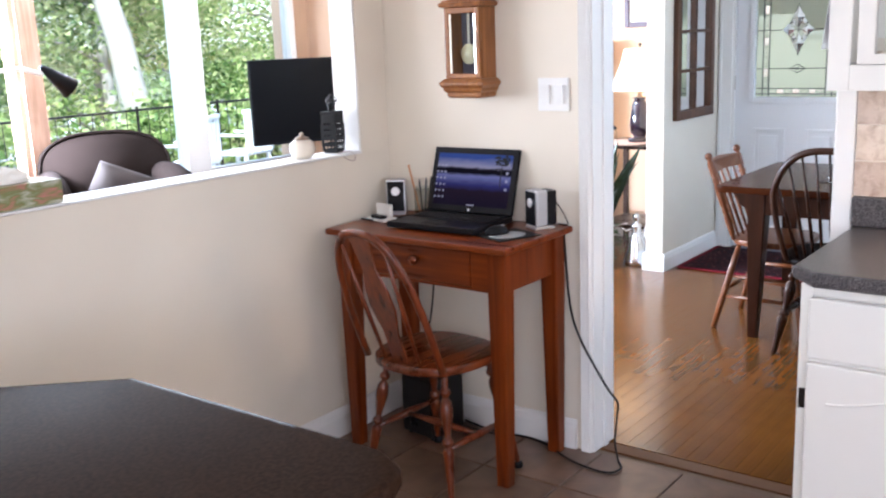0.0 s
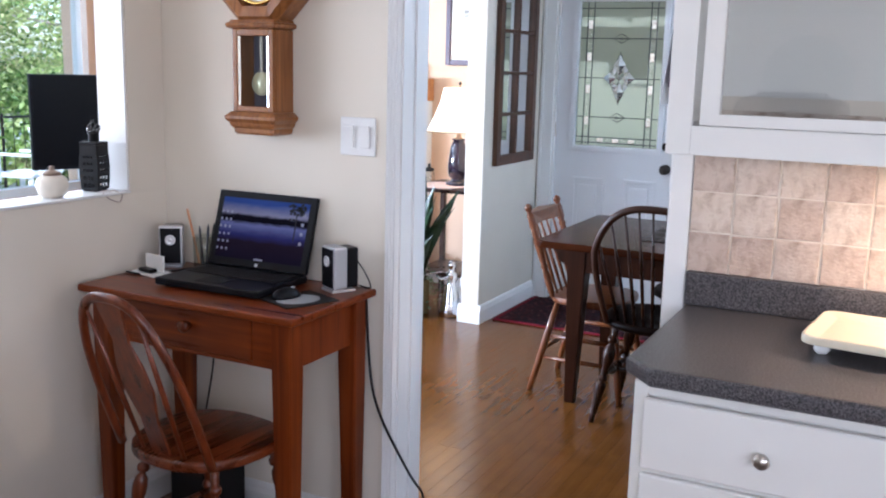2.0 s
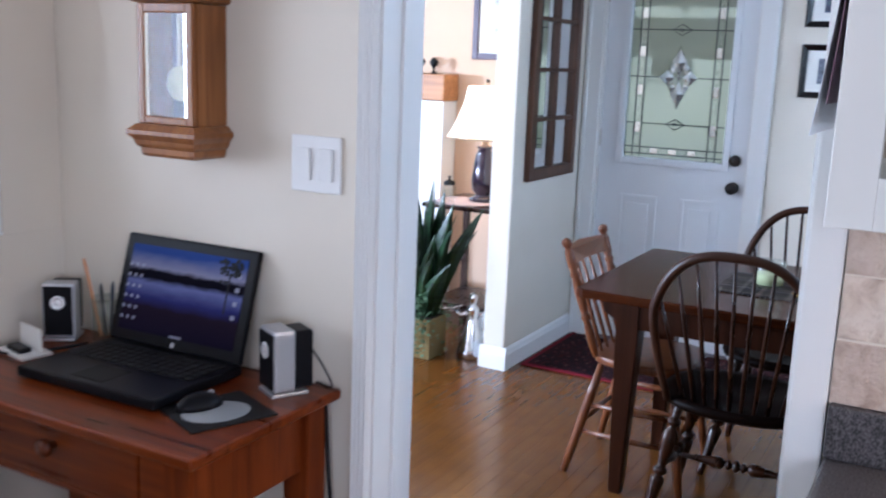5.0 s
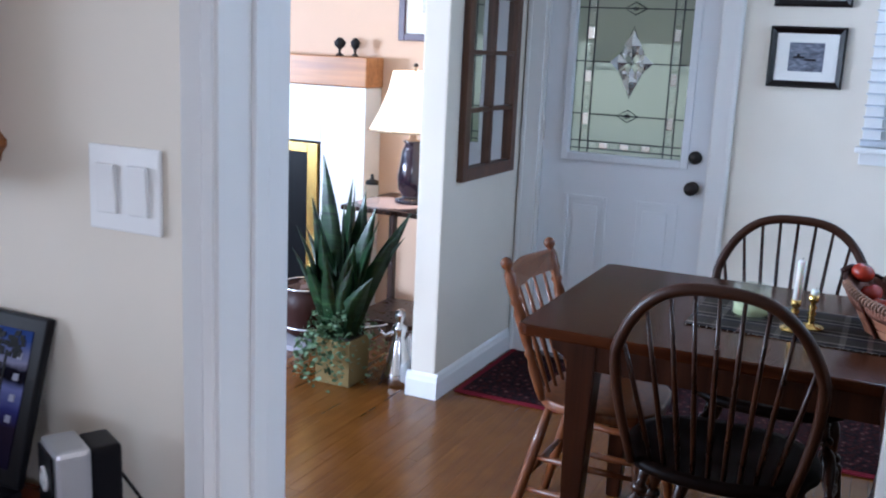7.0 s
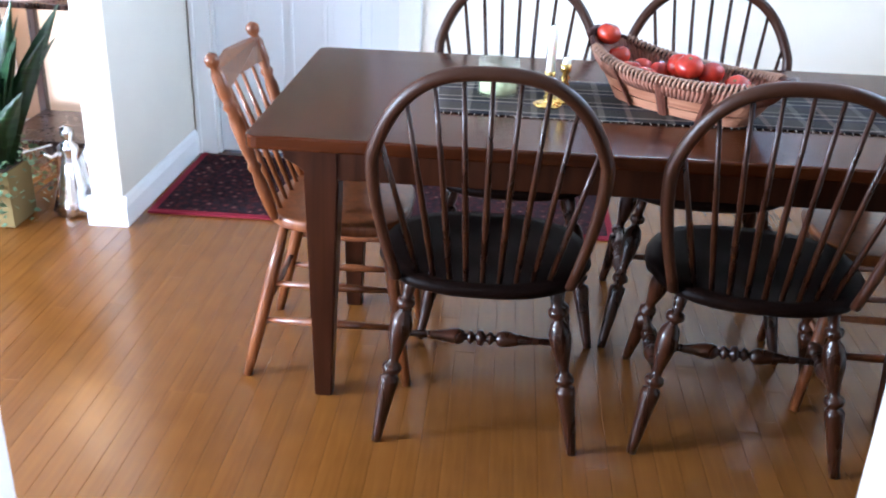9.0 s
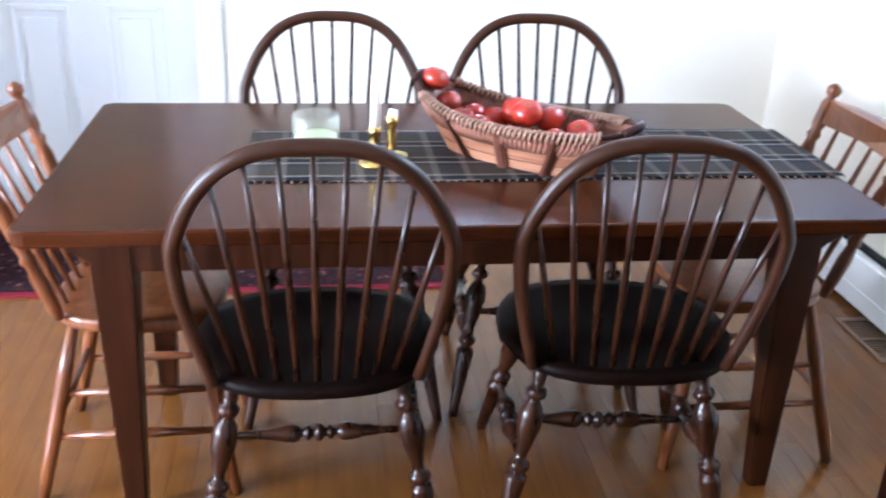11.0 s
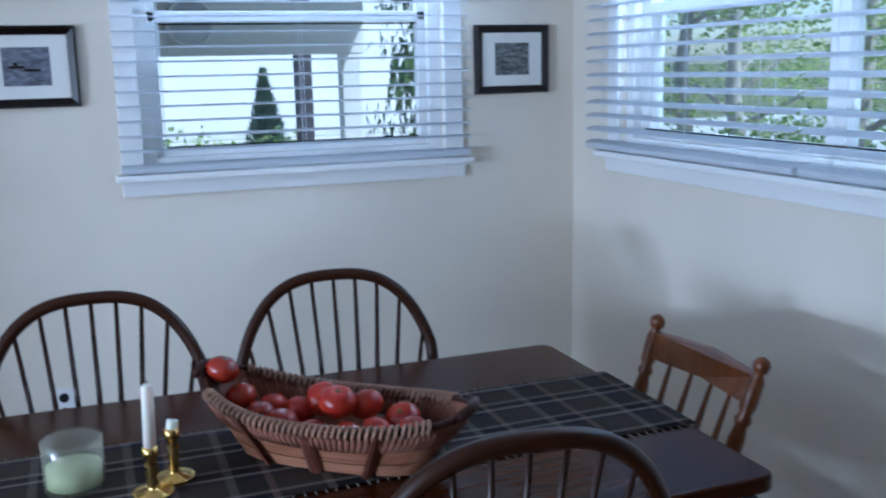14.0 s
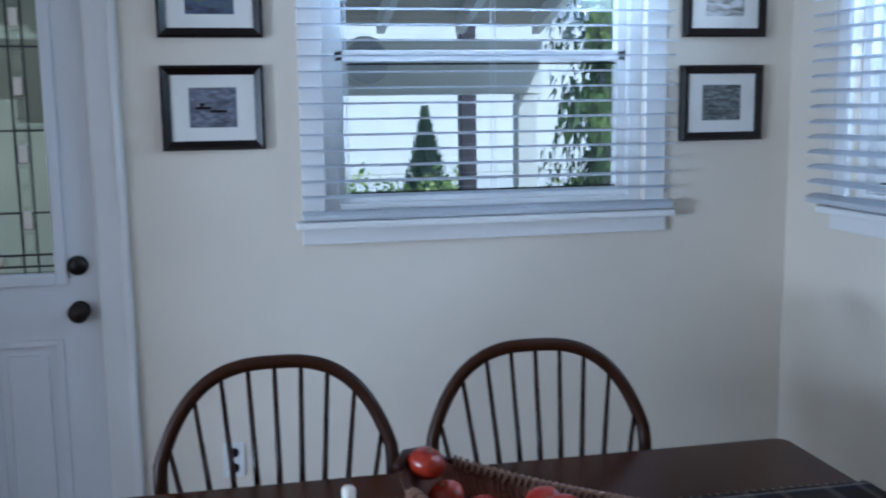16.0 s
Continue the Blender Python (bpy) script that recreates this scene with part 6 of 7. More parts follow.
# wall clock with an octagonal head
def clock():
    d = empty("wall_clock", "oak regulator wall clock with a glass pendulum case", "clock", pose(-1.985, CLOCKY - 0.001, 0))
    w, dep = 0.076, 0.085
    for a, b, c in ((-w, -w + 0.018, -dep), (w - 0.018, w, -dep), (-w + 0.018, w - 0.018, -0.012)):
        part("case_panel", box(a, b, c, 0, 1.325, 1.565, 0.002), CLOCKOAK, d)
    part("door_frame", boxes([(-w + 0.002, -w + 0.020, -dep - 0.012, -dep, 1.3255, 1.566), (w - 0.020, w - 0.002, -dep - 0.012, -dep, 1.3255, 1.566), (-w + 0.020, w - 0.020, -dep - 0.012, -dep, 1.3255, 1.342), (-w + 0.020, w - 0.020, -dep - 0.012, -dep, 1.546, 1.566)], 0.003), CLOCKOAK, d)
    part("pane", box(-w + 0.019, w - 0.019, -dep - 0.006, -dep - 0.003, 1.336, 1.548), CLOCKPANE, d)
    for sx in (-1, 1):
        part("bevelled_edge", prism([(sx * (w - 0.0195), -dep - 0.0065), (sx * (w - 0.0195), -dep - 0.0085), (sx * (w - 0.028), -dep - 0.0065)], 1.343, 1.545), JEWEL, d, "bright bevelled glass edge")
    # bluish-white reflections of the pane are put into the back's colour
    back = part("back_board", box(-w + 0.019, w - 0.019, -0.016, -0.0125, 1.326, 1.564), mat("reflection_tinted_back", (0.16, 0.16, 0.20), 0.15), d, "dark case back, lightened blue for the glass reflections")
    pen = part("pendulum", lathe([(0.001, -0.006), (0.031, -0.003), (0.033, 0), (0.031, 0.003), (0.001, 0.006)], 28), mat("cream_brass", (0.76, 0.72, 0.44), 0.3, 0.1), d, "pale brass pendulum disc", True)
    pen.matrix_basis = pose(0, -0.055, 1.408, 90) @ Matrix.Scale(1.08, 4)
    part("pendulum_rod", box(-0.004, 0.004, -0.057, -0.053, 1.43, 1.62), mat("cream_rod", (0.70, 0.66, 0.52), 0.4), d)
    for name, prof in (("base_moulding", ((1.258, -0.010), (1.264, -0.004), (1.276, -0.003), (1.282, 0.004), (1.287, 0.006), (1.292, 0.007), (1.299, 0.013), (1.304, 0.017), (1.312, 0.017), (1.316, 0.012), (1.3248, 0.003))),
                       ("top_moulding", ((1.5662, 0.001), (1.570, 0.010), (1.578, 0.013), (1.583, 0.011), (1.586, 0.004), (1.592, 0.002)))):
        bm = bmesh.new()
        loops = [[bm.verts.new(q) for q in ((-w - e, 0, z), (w + e, 0, z), (w + e, -dep - 0.012 - e, z), (-w - e, -dep - 0.012 - e, z))] for z, e in prof]
        for a, b in zip(loops, loops[1:]):
            for k in range(4):
                bm.faces.new((a[k], a[(k + 1) % 4], b[(k + 1) % 4], b[k]))
        bm.faces.new(loops[0])
        bm.faces.new(loops[-1])
        bmesh.ops.recalc_face_normals(bm, faces=bm.faces[:])
        part(name, bm, CLOCKOAK, d)
    # head: octagon of eight bars round a dial
    R = 0.152
    zc = 1.735
    bm = bmesh.new()
    loops = []
    for r, y in ((R, 0.0), (R, -0.070), (R - 0.018, -0.092), (R - 0.048, -0.086), (R - 0.052, -0.060), (R - 0.052, 0.0)):
        loops.append([bm.verts.new((r / math.cos(math.pi / 8) * math.cos(math.pi / 8 + k * math.pi / 4), y, zc + r / math.cos(math.pi / 8) * math.sin(math.pi / 8 + k * math.pi / 4))) for k in range(8)])
    for p, q in zip(loops, loops[1:]):
        for k in range(8):
            bm.faces.new((p[k], p[(k + 1) % 8], q[(k + 1) % 8], q[k]))
    part("octagon_head", bm, CLOCKOAK, d)
    part("bezel", tube([(0.096 * math.cos(2 * math.pi * k / 40), -0.072, zc + 0.096 * math.sin(2 * math.pi * k / 40)) for k in range(42)], 0.006, 8), BRASS, d, "brass bezel", True)
    part("dial", lathe([(0.098, 0.055), (0.098, 0.060), (0.001, 0.060)], 32), MATBOARD, d, "white dial").matrix_basis = pose(0, 0, zc, 90)
    for a, ln in ((60, 0.055), (-40, 0.08)):
        bm = box(-0.003, 0.003, -0.064, -0.061, -0.01, ln, 0.0005)
        bm.transform(pose(0, 0, zc) @ pose(0, 0, 0, 0, a, 0))
        part("clock_hand", bm, BLACK, d)


clock()

d = empty("light_switch", "white double rocker light switch plate", "switch")
part("plate", box(-1.738, -1.619, CLOCKY - 0.007, CLOCKY - 0.0005, 1.210, 1.321, 0.003), WHITEP, d)
for x in (-1.705, -1.652):
    bm = box(x - 0.0155, x + 0.0155, -0.006, 0.0, -0.032, 0.032, 0.0015)
    bm.transform(pose(0, CLOCKY - 0.0072, 1.2655, 3))
    part("rocker", bm, WHITEP, d)

# on the ledge
d = empty("lantern", "small black pierced metal lantern with a bow on the ledge", "lantern", pose(-2.492, 2.815, 1.0645, 0, 0, 12) @ Matrix.Diagonal((0.84, 0.84, 1.15, 1)))
# four bowed walls, pierced with rows of square holes, the lowest two rows the widest
rows = [(0.012, 0.011), (0.031, 0.011), (0.054, 0.007), (0.072, 0.007), (0.090, 0.007)]
part("base_plate", box(-0.031, 0.031, -0.031, 0.031, 0, 0.006, 0.002), BLACKMATT, d)


def bowed(z):
    return 0.0335 + 0.0045 * math.sin(math.pi * min(1.0, max(0.0, z / 0.125)))


for face in range(4):
    bm = bmesh.new()
    cuts = [0.006]
    for z, h in rows:
        cuts += [z, z + h]
    cuts.append(0.125)
    for n, (za, zb) in enumerate(zip(cuts, cuts[1:])):
        w = bowed((za + zb) / 2)
        spans = [(-w, w)] if n % 2 == 0 else [(-w, -0.028), (0.028, w)] if face > 1 and n < 5 else [(-w, -0.022), (-0.0115, -0.0055), (0.0055, 0.0115), (0.022, w)]
        for xa, xb in spans:
            box(xa, xb, -w - 0.001, -w + 0.002, za, zb, bm=bm)
    bm.transform(pose(0, 0, 0, 0, 0, 90 * face))
    part("pierced_wall", bm, BLACKMATT, d)
part("roof", box(-0.037, 0.037, -0.037, 0.037, 0.1255, 0.133, 0.003), BLACKMATT, d)
part("neck", lathe([(0.017, 0.1335), (0.016, 0.150), (0.020, 0.154), (0.020, 0.158), (0.004, 0.162)], 16), BLACKMATT, d, "", True)
for q in (-1, 1):
    part("bow_loop", tube([(0, 0, 0.161), (q * 0.012, 0.002, 0.178), (q * 0.024, 0.004, 0.176), (q * 0.026, 0.003, 0.166), (q * 0.012, 0, 0.163)], 0.0042, 6, 0.5), BRONZE, d, "dark ribbon bow", True)
part("ring_handle", tube([(0.010 * math.cos(2 * math.pi * k / 16), 0, 0.176 + 0.012 * math.sin(2 * math.pi * k / 16)) for k in range(18)], 0.0022, 6), BRONZE, d, "", True)
d = empty("sugar_pot", "round cream ceramic pot with a lid on the ledge", "pot", pose(-2.480, 2.640, 1.0645))
part("pot", lathe([(0.026, 0), (0.040, 0.012), (0.046, 0.034), (0.042, 0.054), (0.030, 0.064), (0.024, 0.066)], 24), CERAMIC, d, "", True)
part("lid", lathe([(0.028, 0.0665), (0.024, 0.074), (0.010, 0.079), (0.007, 0.084), (0.009, 0.090), (0.001, 0.093)], 20), mat("brown_lid", (0.25, 0.18, 0.13), 0.5), d, "brownish lid", True)
cable([(-2.455, 2.80, 1.068), (-2.430, 2.83, 1.069), (-2.418, 2.85, 1.055), (-2.412, 2.835, 1.035), (-2.414, 2.80, 1.045), (-2.425, 2.78, 1.067)], 0.0016, "thin wire dangling over the ledge").data.materials[0] = mat("pale_wire", (0.45, 0.36, 0.33), 0.5)
d = empty("tissue_box", "flower-printed tissue box with a white tissue on the ledge", "tissue box", pose(-2.485, 1.545, 1.0645))
FLOWER = photo("flower_print", (0.55, 0.54, 0.48), (0.16, 0.19, 0.06), (0.50, 0.16, 0.16), 14.0)
part("carton", box(-0.055, 0.055, -0.12, 0.12, 0, 0.065, 0.002), FLOWER, d)
bm = bmesh.new()
bmesh.ops.create_icosphere(bm, subdivisions=3, radius=1)
for q in bm.verts:
    k = 1 + 0.35 * noise.noise(q.co * 2.2)
    q.co = Vector((q.co.x * 0.028 * k, q.co.y * 0.055 * k, 0.066 + max(0, q.co.z) * 0.040 * k))
part("tissue", bm, MATBOARD, d, "crumpled white tissue")


# ---- living room ----
d = empty("fireplace", "white painted fireplace with a brass-framed firebox", "fireplace")
for a, b, z in ((-3.46, -3.20, 0.001), (-4.75, -4.49, 0.001), (-4.4895, -3.4605, 0.96)):
    part("surround_panel", box(a, b, 6.29, NORTHY - 0.001, z, 1.246, 0.004), TRIM, d)
part("firebox", box(-4.485, -3.465, 6.42, NORTHY - 0.001, 0.03, 0.955), BLACKMATT, d, "black firebox")
part("brass_frame", boxes([(-3.53, -3.47, 6.275, 6.30, 0.03, 0.95), (-4.48, -4.42, 6.275, 6.30, 0.03, 0.95), (-4.42, -3.53, 6.275, 6.30, 0.90, 0.95)], 0.003), BRASS, d, "brass fire screen frame")
part("fire_glass", box(-4.42, -3.53, 6.285, 6.290, 0.03, 0.90), SCREEN, d)
part("hearth", box(-4.85, -3.23, 5.80, 6.27, 0.001, 0.03, 0.004), paint("grey_hearth_stone", (0.33, 0.32, 0.36), 0.7, 0.2, 40), d, "grey stone hearth")
d = empty("mantel_shelf", "thick oak mantel beam over the fireplace", "mantel")
part("beam", box(-4.80, -3.192, 6.275, NORTHY - 0.001, 1.2475, 1.395, 0.006), MANTELWOOD, d)
for x, s in ((-3.40, 1.0), (-3.31, 0.8)):
    d = empty("figurine", "small dark ornamental figurine on the mantel", "figurine", pose(x, 6.36, 1.3955))
    part("figure", lathe([(0.022 * s, 0), (0.020 * s, 0.006), (0.006, 0.016), (0.008, 0.035), (0.026 * s, 0.050), (0.030 * s, 0.070), (0.012, 0.088), (0.002, 0.092)], 12), BLACKMATT, d, "", True)
d = empty("framed_picture", "dark-framed picture in a white mat over the lamp table", "picture")
part("frame", boxes([(-3.105, -3.070, NORTHY - 0.024, NORTHY - 0.001, 1.485, 2.02), (-2.62, -2.585, NORTHY - 0.024, NORTHY - 0.001, 1.485, 2.02), (-3.07, -2.62, NORTHY - 0.024, NORTHY - 0.001, 1.485, 1.52), (-3.07, -2.62, NORTHY - 0.024, NORTHY - 0.001, 1.985, 2.02)], 0.004), mat("violet_brown_frame", (0.06, 0.035, 0.06), 0.35), d)
part("mat_board", box(-3.07, -2.62, NORTHY - 0.012, NORTHY - 0.002, 1.52, 1.985), MATBOARD, d)
part("print", box(-2.98, -2.71, NORTHY - 0.0135, NORTHY - 0.0125, 1.62, 1.88), SNOW, d)

d = empty("lamp_table", "dark wooden side table under the table lamp", "table", pose(-2.80, 6.04, 0))
part("tabletop", box(-0.235, 0.225, -0.24, 0.24, 0.722, 0.745, 0.005), WALNUT, d)
part("shelf", box(-0.20, 0.19, -0.20, 0.20, 0.20, 0.22, 0.003), WALNUT, d)
for x in (-0.215, 0.175):
    for y in (-0.22, 0.19):
        part("leg", box(x, x + 0.032, y, y + 0.032, 0.001, 0.7215, 0.003), WALNUT, d)
d = empty("doily", "pale lace cloth on the side table", "cloth", pose(-2.86, 5.98, 0.7455))
bm = prism([(0.16 * math.cos(2 * math.pi * k / 48) * (1 + 0.05 * (k % 2)), 0.155 * math.sin(2 * math.pi * k / 48) * (1 + 0.05 * (k % 2))) for k in range(48)], 0, 0.0025)
part("lace", bm, mat("rose_lace", (0.55, 0.44, 0.42), 0.9), d)
d = empty("table_lamp", "lit table lamp with a cream bell shade and dark glossy base", "lamp", pose(-2.80, 6.04, 0.7485))
DARKGLAZE = mat("dark_glossy_glaze", (0.020, 0.012, 0.025), 0.10, coat=0.5)
part("base", lathe([(0.075, 0), (0.075, 0.018), (0.045, 0.026), (0.040, 0.035), (0.062, 0.06), (0.066, 0.12), (0.050, 0.24), (0.034, 0.275), (0.048, 0.285), (0.020, 0.295), (0.012, 0.34)], 24), DARKGLAZE, d, "", True)
part("shade", lathe([(0.212, 0.335), (0.165, 0.42), (0.128, 0.51), (0.106, 0.60), (0.104, 0.60), (0.126, 0.51), (0.163, 0.42), (0.210, 0.335)], 8), SHADE, d, "cream fabric bell shade")
part("trim_band", tube([(0.213 * math.cos(2 * math.pi * k / 8), 0.213 * math.sin(2 * math.pi * k / 8), 0.336) for k in range(10)], 0.005, 6), mat("shade_trim", (0.42, 0.30, 0.18), 0.7), d)
part("finial", lathe([(0.004, 0.57), (0.004, 0.615), (0.012, 0.622), (0.010, 0.632), (0.001, 0.640)], 10), BRONZE, d, "", True)
d = empty("lidded_jar", "small glass jar with a dark lid on the side table", "jar", pose(-2.93, 5.90, 0.7485))
part("jar", lathe([(0.030, 0), (0.036, 0.006), (0.036, 0.075), (0.026, 0.088)], 18), CLEAR, d, "", True)
part("lid", lathe([(0.030, 0.0885), (0.030, 0.104), (0.010, 0.112), (0.006, 0.122), (0.009, 0.130), (0.001, 0.136)], 16), BLACKMATT, d, "dark lid", True)


def snake_plant():
    d = empty("snake_plant", "potted snake plant with upright leaves and trailing ivy", "plant", pose(-2.885, 5.60, 0.001))
    part("pot", prism([(-0.085, -0.085), (0.085, -0.085), (0.085, 0.085), (-0.085, 0.085)], 0, 0.205, 0.006), TERRA, d, "square mossy brown pot")
    part("soil", box(-0.078, 0.078, -0.078, 0.078, 0.204, 0.210), paint("potting_soil", (0.04, 0.028, 0.018), 0.95, 0.3, 60), d)
    rnd = random.Random(4)
    specs = [(-0.03, 0.02, 0.74, -0.10, 0.0), (0.01, 0.0, 0.55, -0.03, 0.02), (0.03, 0.03, 0.60, 0.02, 0.05), (0.04, -0.02, 0.56, 0.13, -0.02), (-0.04, -0.03, 0.44, -0.14, -0.05), (0.0, 0.05, 0.50, 0.06, 0.10), (0.05, 0.01, 0.44, 0.22, 0.03), (-0.02, -0.04, 0.36, -0.20, -0.04), (0.03, -0.05, 0.40, 0.10, -0.12), (-0.05, 0.03, 0.48, -0.16, 0.10), (0.05, 0.05, 0.52, 0.18, 0.12), (-0.01, -0.05, 0.46, -0.02, -0.10), (0.02, -0.04, 0.30, 0.20, -0.10), (0.0, 0.0, 0.66, 0.05, -0.03), (-0.04, 0.0, 0.58, -0.08, -0.08), (0.05, -0.03, 0.50, 0.10, 0.06), (0.01, 0.04, 0.62, -0.02, 0.05), (-0.02, 0.03, 0.42, -0.22, 0.03), (0.04, 0.0, 0.46, 0.24, -0.06), (0.0, -0.05, 0.38, 0.05, -0.18)]
    for k in range(12):
        a, q = rnd.uniform(0, 6.28), rnd.uniform(0.08, 0.2)
        specs.append((0.045 * math.cos(a), 0.045 * math.sin(a), rnd.uniform(0.28, 0.5), q * math.cos(a), q * math.sin(a)))
    for x, y, h, lx, ly in specs:
        bm = bmesh.new()
        rows = []
        tw = rnd.uniform(0, math.pi)
        for k in range(9):
            s = k / 8
            w = 0.036 * (0.65 + 0.75 * math.sin(math.pi * min(1, s * 0.9 + 0.12))) * (1 - s ** 5) + 0.001
            c = Vector((x + lx * s ** 1.5, y + ly * s ** 1.5, 0.205 + 1.06 * h * s))
            a = tw + 0.7 * s
            side = Vector((math.cos(a), math.sin(a), 0)) * w
            fold = Vector((-math.sin(a), math.cos(a), 0)) * (w * 0.35)
            rows.append([bm.verts.new(p) for p in (c - side + fold, c, c + side + fold, c + fold * 0.25 + side * 0.0 - fold * 0.6)])
        for p, q in zip(rows, rows[1:]):
            for i, j in ((0, 1), (1, 2), (2, 3), (3, 0)):
                bm.faces.new((p[i], p[j], q[j], q[i]))
        bm.faces.new(rows[0])
        part("leaf", bm, SNAKE, d, "", True)
    bm = bmesh.new()
    for k in range(900):
        a = rnd.uniform(1.6, 5.3) if k % 4 else rnd.uniform(0, 6.28)
        r = 0.075 + 0.13 * rnd.random()
        z = max(0.012, 0.40 - 1.7 * (r - 0.07) - 0.16 * rnd.random())
        c = Vector((r * 1.05 * math.cos(a), r * math.sin(a), z))
        s = rnd.uniform(0.008, 0.016)
        m = Matrix.Translation(c) @ Euler((rnd.uniform(-1, 1), rnd.uniform(-1, 1), rnd.uniform(0, 6.28))).to_matrix().to_4x4()
        vs = [bm.verts.new(m @ Vector(p)) for p in ((0, -s, 0), (s * 0.8, -s * 0.1, 0.002), (0, s, 0), (-s * 0.8, -s * 0.1, 0.002))]
        bm.faces.new((vs[0], vs[1], vs[2]))
        bm.faces.new((vs[0], vs[2], vs[3]))
    iv = part("ivy", bm, IVY, d, "trailing pale green ivy")
    tagged(iv, kind="stuff")


snake_plant()
# silver statuette beside the plant, one plain mesh
bm = lathe([(0.070, 0.002), (0.074, 0.008), (0.062, 0.06), (0.048, 0.13), (0.034, 0.19), (0.026, 0.215), (0.036, 0.245), (0.034, 0.262), (0.014, 0.276), (0.020, 0.288), (0.026, 0.306), (0.022, 0.326), (0.004, 0.336)], 18)
for q in bm.verts:
    a = math.atan2(q.co.y, q.co.x)
    fold = 1 + 0.10 * math.cos(9 * a) * max(0.0, 1 - q.co.z / 0.22)
    q.co.x, q.co.y = q.co.x * fold, q.co.y * fold
join(bm, tube([(-0.015, -0.01, 0.235), (-0.055, -0.03, 0.215), (-0.085, -0.04, 0.245)], [0.014, 0.011, 0.008], 8))
join(bm, tube([(-0.045, -0.03, 0.268), (-0.100, -0.045, 0.252), (-0.135, -0.055, 0.244), (-0.150, -0.058, 0.242)], [0.004, 0.006, 0.010, 0.022], 10))
wing = prism([(0.0, 0.0), (0.035, 0.05), (0.062, 0.13), (0.058, 0.02), (0.050, -0.08), (0.030, -0.13), (0.012, -0.08)], -0.005, 0.005, 0.003)
wing.transform(pose(0.014, 0.02, 0.19, 90))
join(bm, wing)
tagged(part("statuette", bm, CHROME, None, "", True), "polished silver robed statuette with a horn standing beside the plant", "statuette").matrix_basis = pose(-2.655, 5.70, 0.001)

# wire log basket on the hearth
d = empty("log_basket", "dark log basket with bright metal hoops on the hearth", "basket", pose(-3.34, 6.02, 0.0305))
part("bowl", lathe([(0.09, 0.0), (0.12, 0.02), (0.135, 0.14), (0.14, 0.25), (0.130, 0.25), (0.125, 0.14), (0.11, 0.03)], 24), BASKETRIM, d, "", True)
for z, r in ((0.05, 0.129), (0.25, 0.144)):
    part("hoop", tube([(r * math.cos(2 * math.pi * k / 28), r * math.sin(2 * math.pi * k / 28), z) for k in range(30)], 0.007, 8), CHROME, d, "bright metal hoop", True)
for k, (x, y, a) in enumerate(((-0.04, 0.0, 20), (0.04, 0.02, -30), (0.0, -0.05, 75))):
    lg = lathe([(0.030, -0.10), (0.034, -0.06), (0.033, 0.06), (0.031, 0.10)], 10)
    lg.transform(pose(x, y, 0.215 + 0.012 * k, 72, 0, a))
    part("log", lg, MIRWOOD, d)


def armchair():
    d = empty("armchair", "charcoal upholstered armchair with rounded back and loose cushion", "armchair", pose(-5.42, 3.83, 0.001, 0, 0, -116))
    # own x to its side, y forward
    part("seat_base", box(-0.40, 0.40, -0.36, 0.36, 0.10, 0.34, 0.03, 3), SOFA, d, "", True)
    part("seat_cushion", box(-0.29, 0.29, -0.24, 0.38, 0.345, 0.46, 0.04, 4), SOFA, d, "", True)
    for s in (-1, 1):
        bm = bmesh.new()
        pts = [(s * 0.37, -0.38, 0.62), (s * 0.38, -0.1, 0.63), (s * 0.385, 0.2, 0.61), (s * 0.385, 0.38, 0.56)]
        join(bm, tube(pts, [0.085, 0.09, 0.09, 0.08], 14))
        box(s * 0.37 - 0.065, s * 0.37 + 0.065, -0.36, 0.36, 0.12, 0.60, 0.03, 3, bm=bm)
        part("armrest", bm, SOFA, d, "", True)
    bm = bmesh.new()
    f, b = [], []
    shape = [(-0.42, 0.36)]
    for k in range(25):
        a = math.pi * (1 - k / 24)
        shape.append((0.43 * math.copysign(abs(math.cos(a)) ** 0.75, math.cos(a)), 0.66 + 0.275 * math.sin(a) ** 0.75))
    shape.append((0.42, 0.36))
    for x, z in shape:
        lean = -0.30 - 0.22 * (z - 0.36)
        f.append(bm.verts.new((x, lean, z)))
        b.append(bm.verts.new((x, lean - 0.15, z - 0.01)))
    caps = [bm.faces.new(f), bm.faces.new(b)]
    for k in range(len(f)):
        j = (k + 1) % len(f)
        bm.faces.new((f[k], f[j], b[j], b[k]))
    bmesh.ops.recalc_face_normals(bm, faces=bm.faces)
    bmesh.ops.bevel(bm, geom=[e for c in caps for e in c.edges], offset=0.022, segments=3, affect='EDGES')
    part("backrest", bm, SOFA, d, "", True)
    top = [(x * 0.985, -0.31 - 0.22 * (z - 0.36), z - 0.004) for x, z in shape[1:-1]]
    part("piping", tube(top, 0.012, 8), SOFA, d, "", True)
    for x in (-0.34, 0.34):
        for y in (-0.30, 0.30):
            part("leg", lathe([(0.016, 0), (0.026, 0.099)], 12, (x, y, 0)), WALNUT, d)
    bm = bmesh.new()
    bmesh.ops.create_cube(bm, size=1)
    bmesh.ops.subdivide_edges(bm, edges=bm.edges[:], cuts=5, use_grid_fill=True)
    for q in bm.verts:
        e = (1 - (2 * q.co.x) ** 4) * (1 - (2 * q.co.z) ** 4)
        q.co = Vector((q.co.x * 0.38, q.co.y * (0.03 + 0.11 * e), q.co.z * 0.24))
    bm.transform(pose(-0.06, -0.16, 0.585, -18, -24, 0))
    part("cushion", bm, paint("grey_brown_cushion", (0.060, 0.048, 0.045), 0.9, 0.2, 260), d, "grey-brown loose cushion", True)


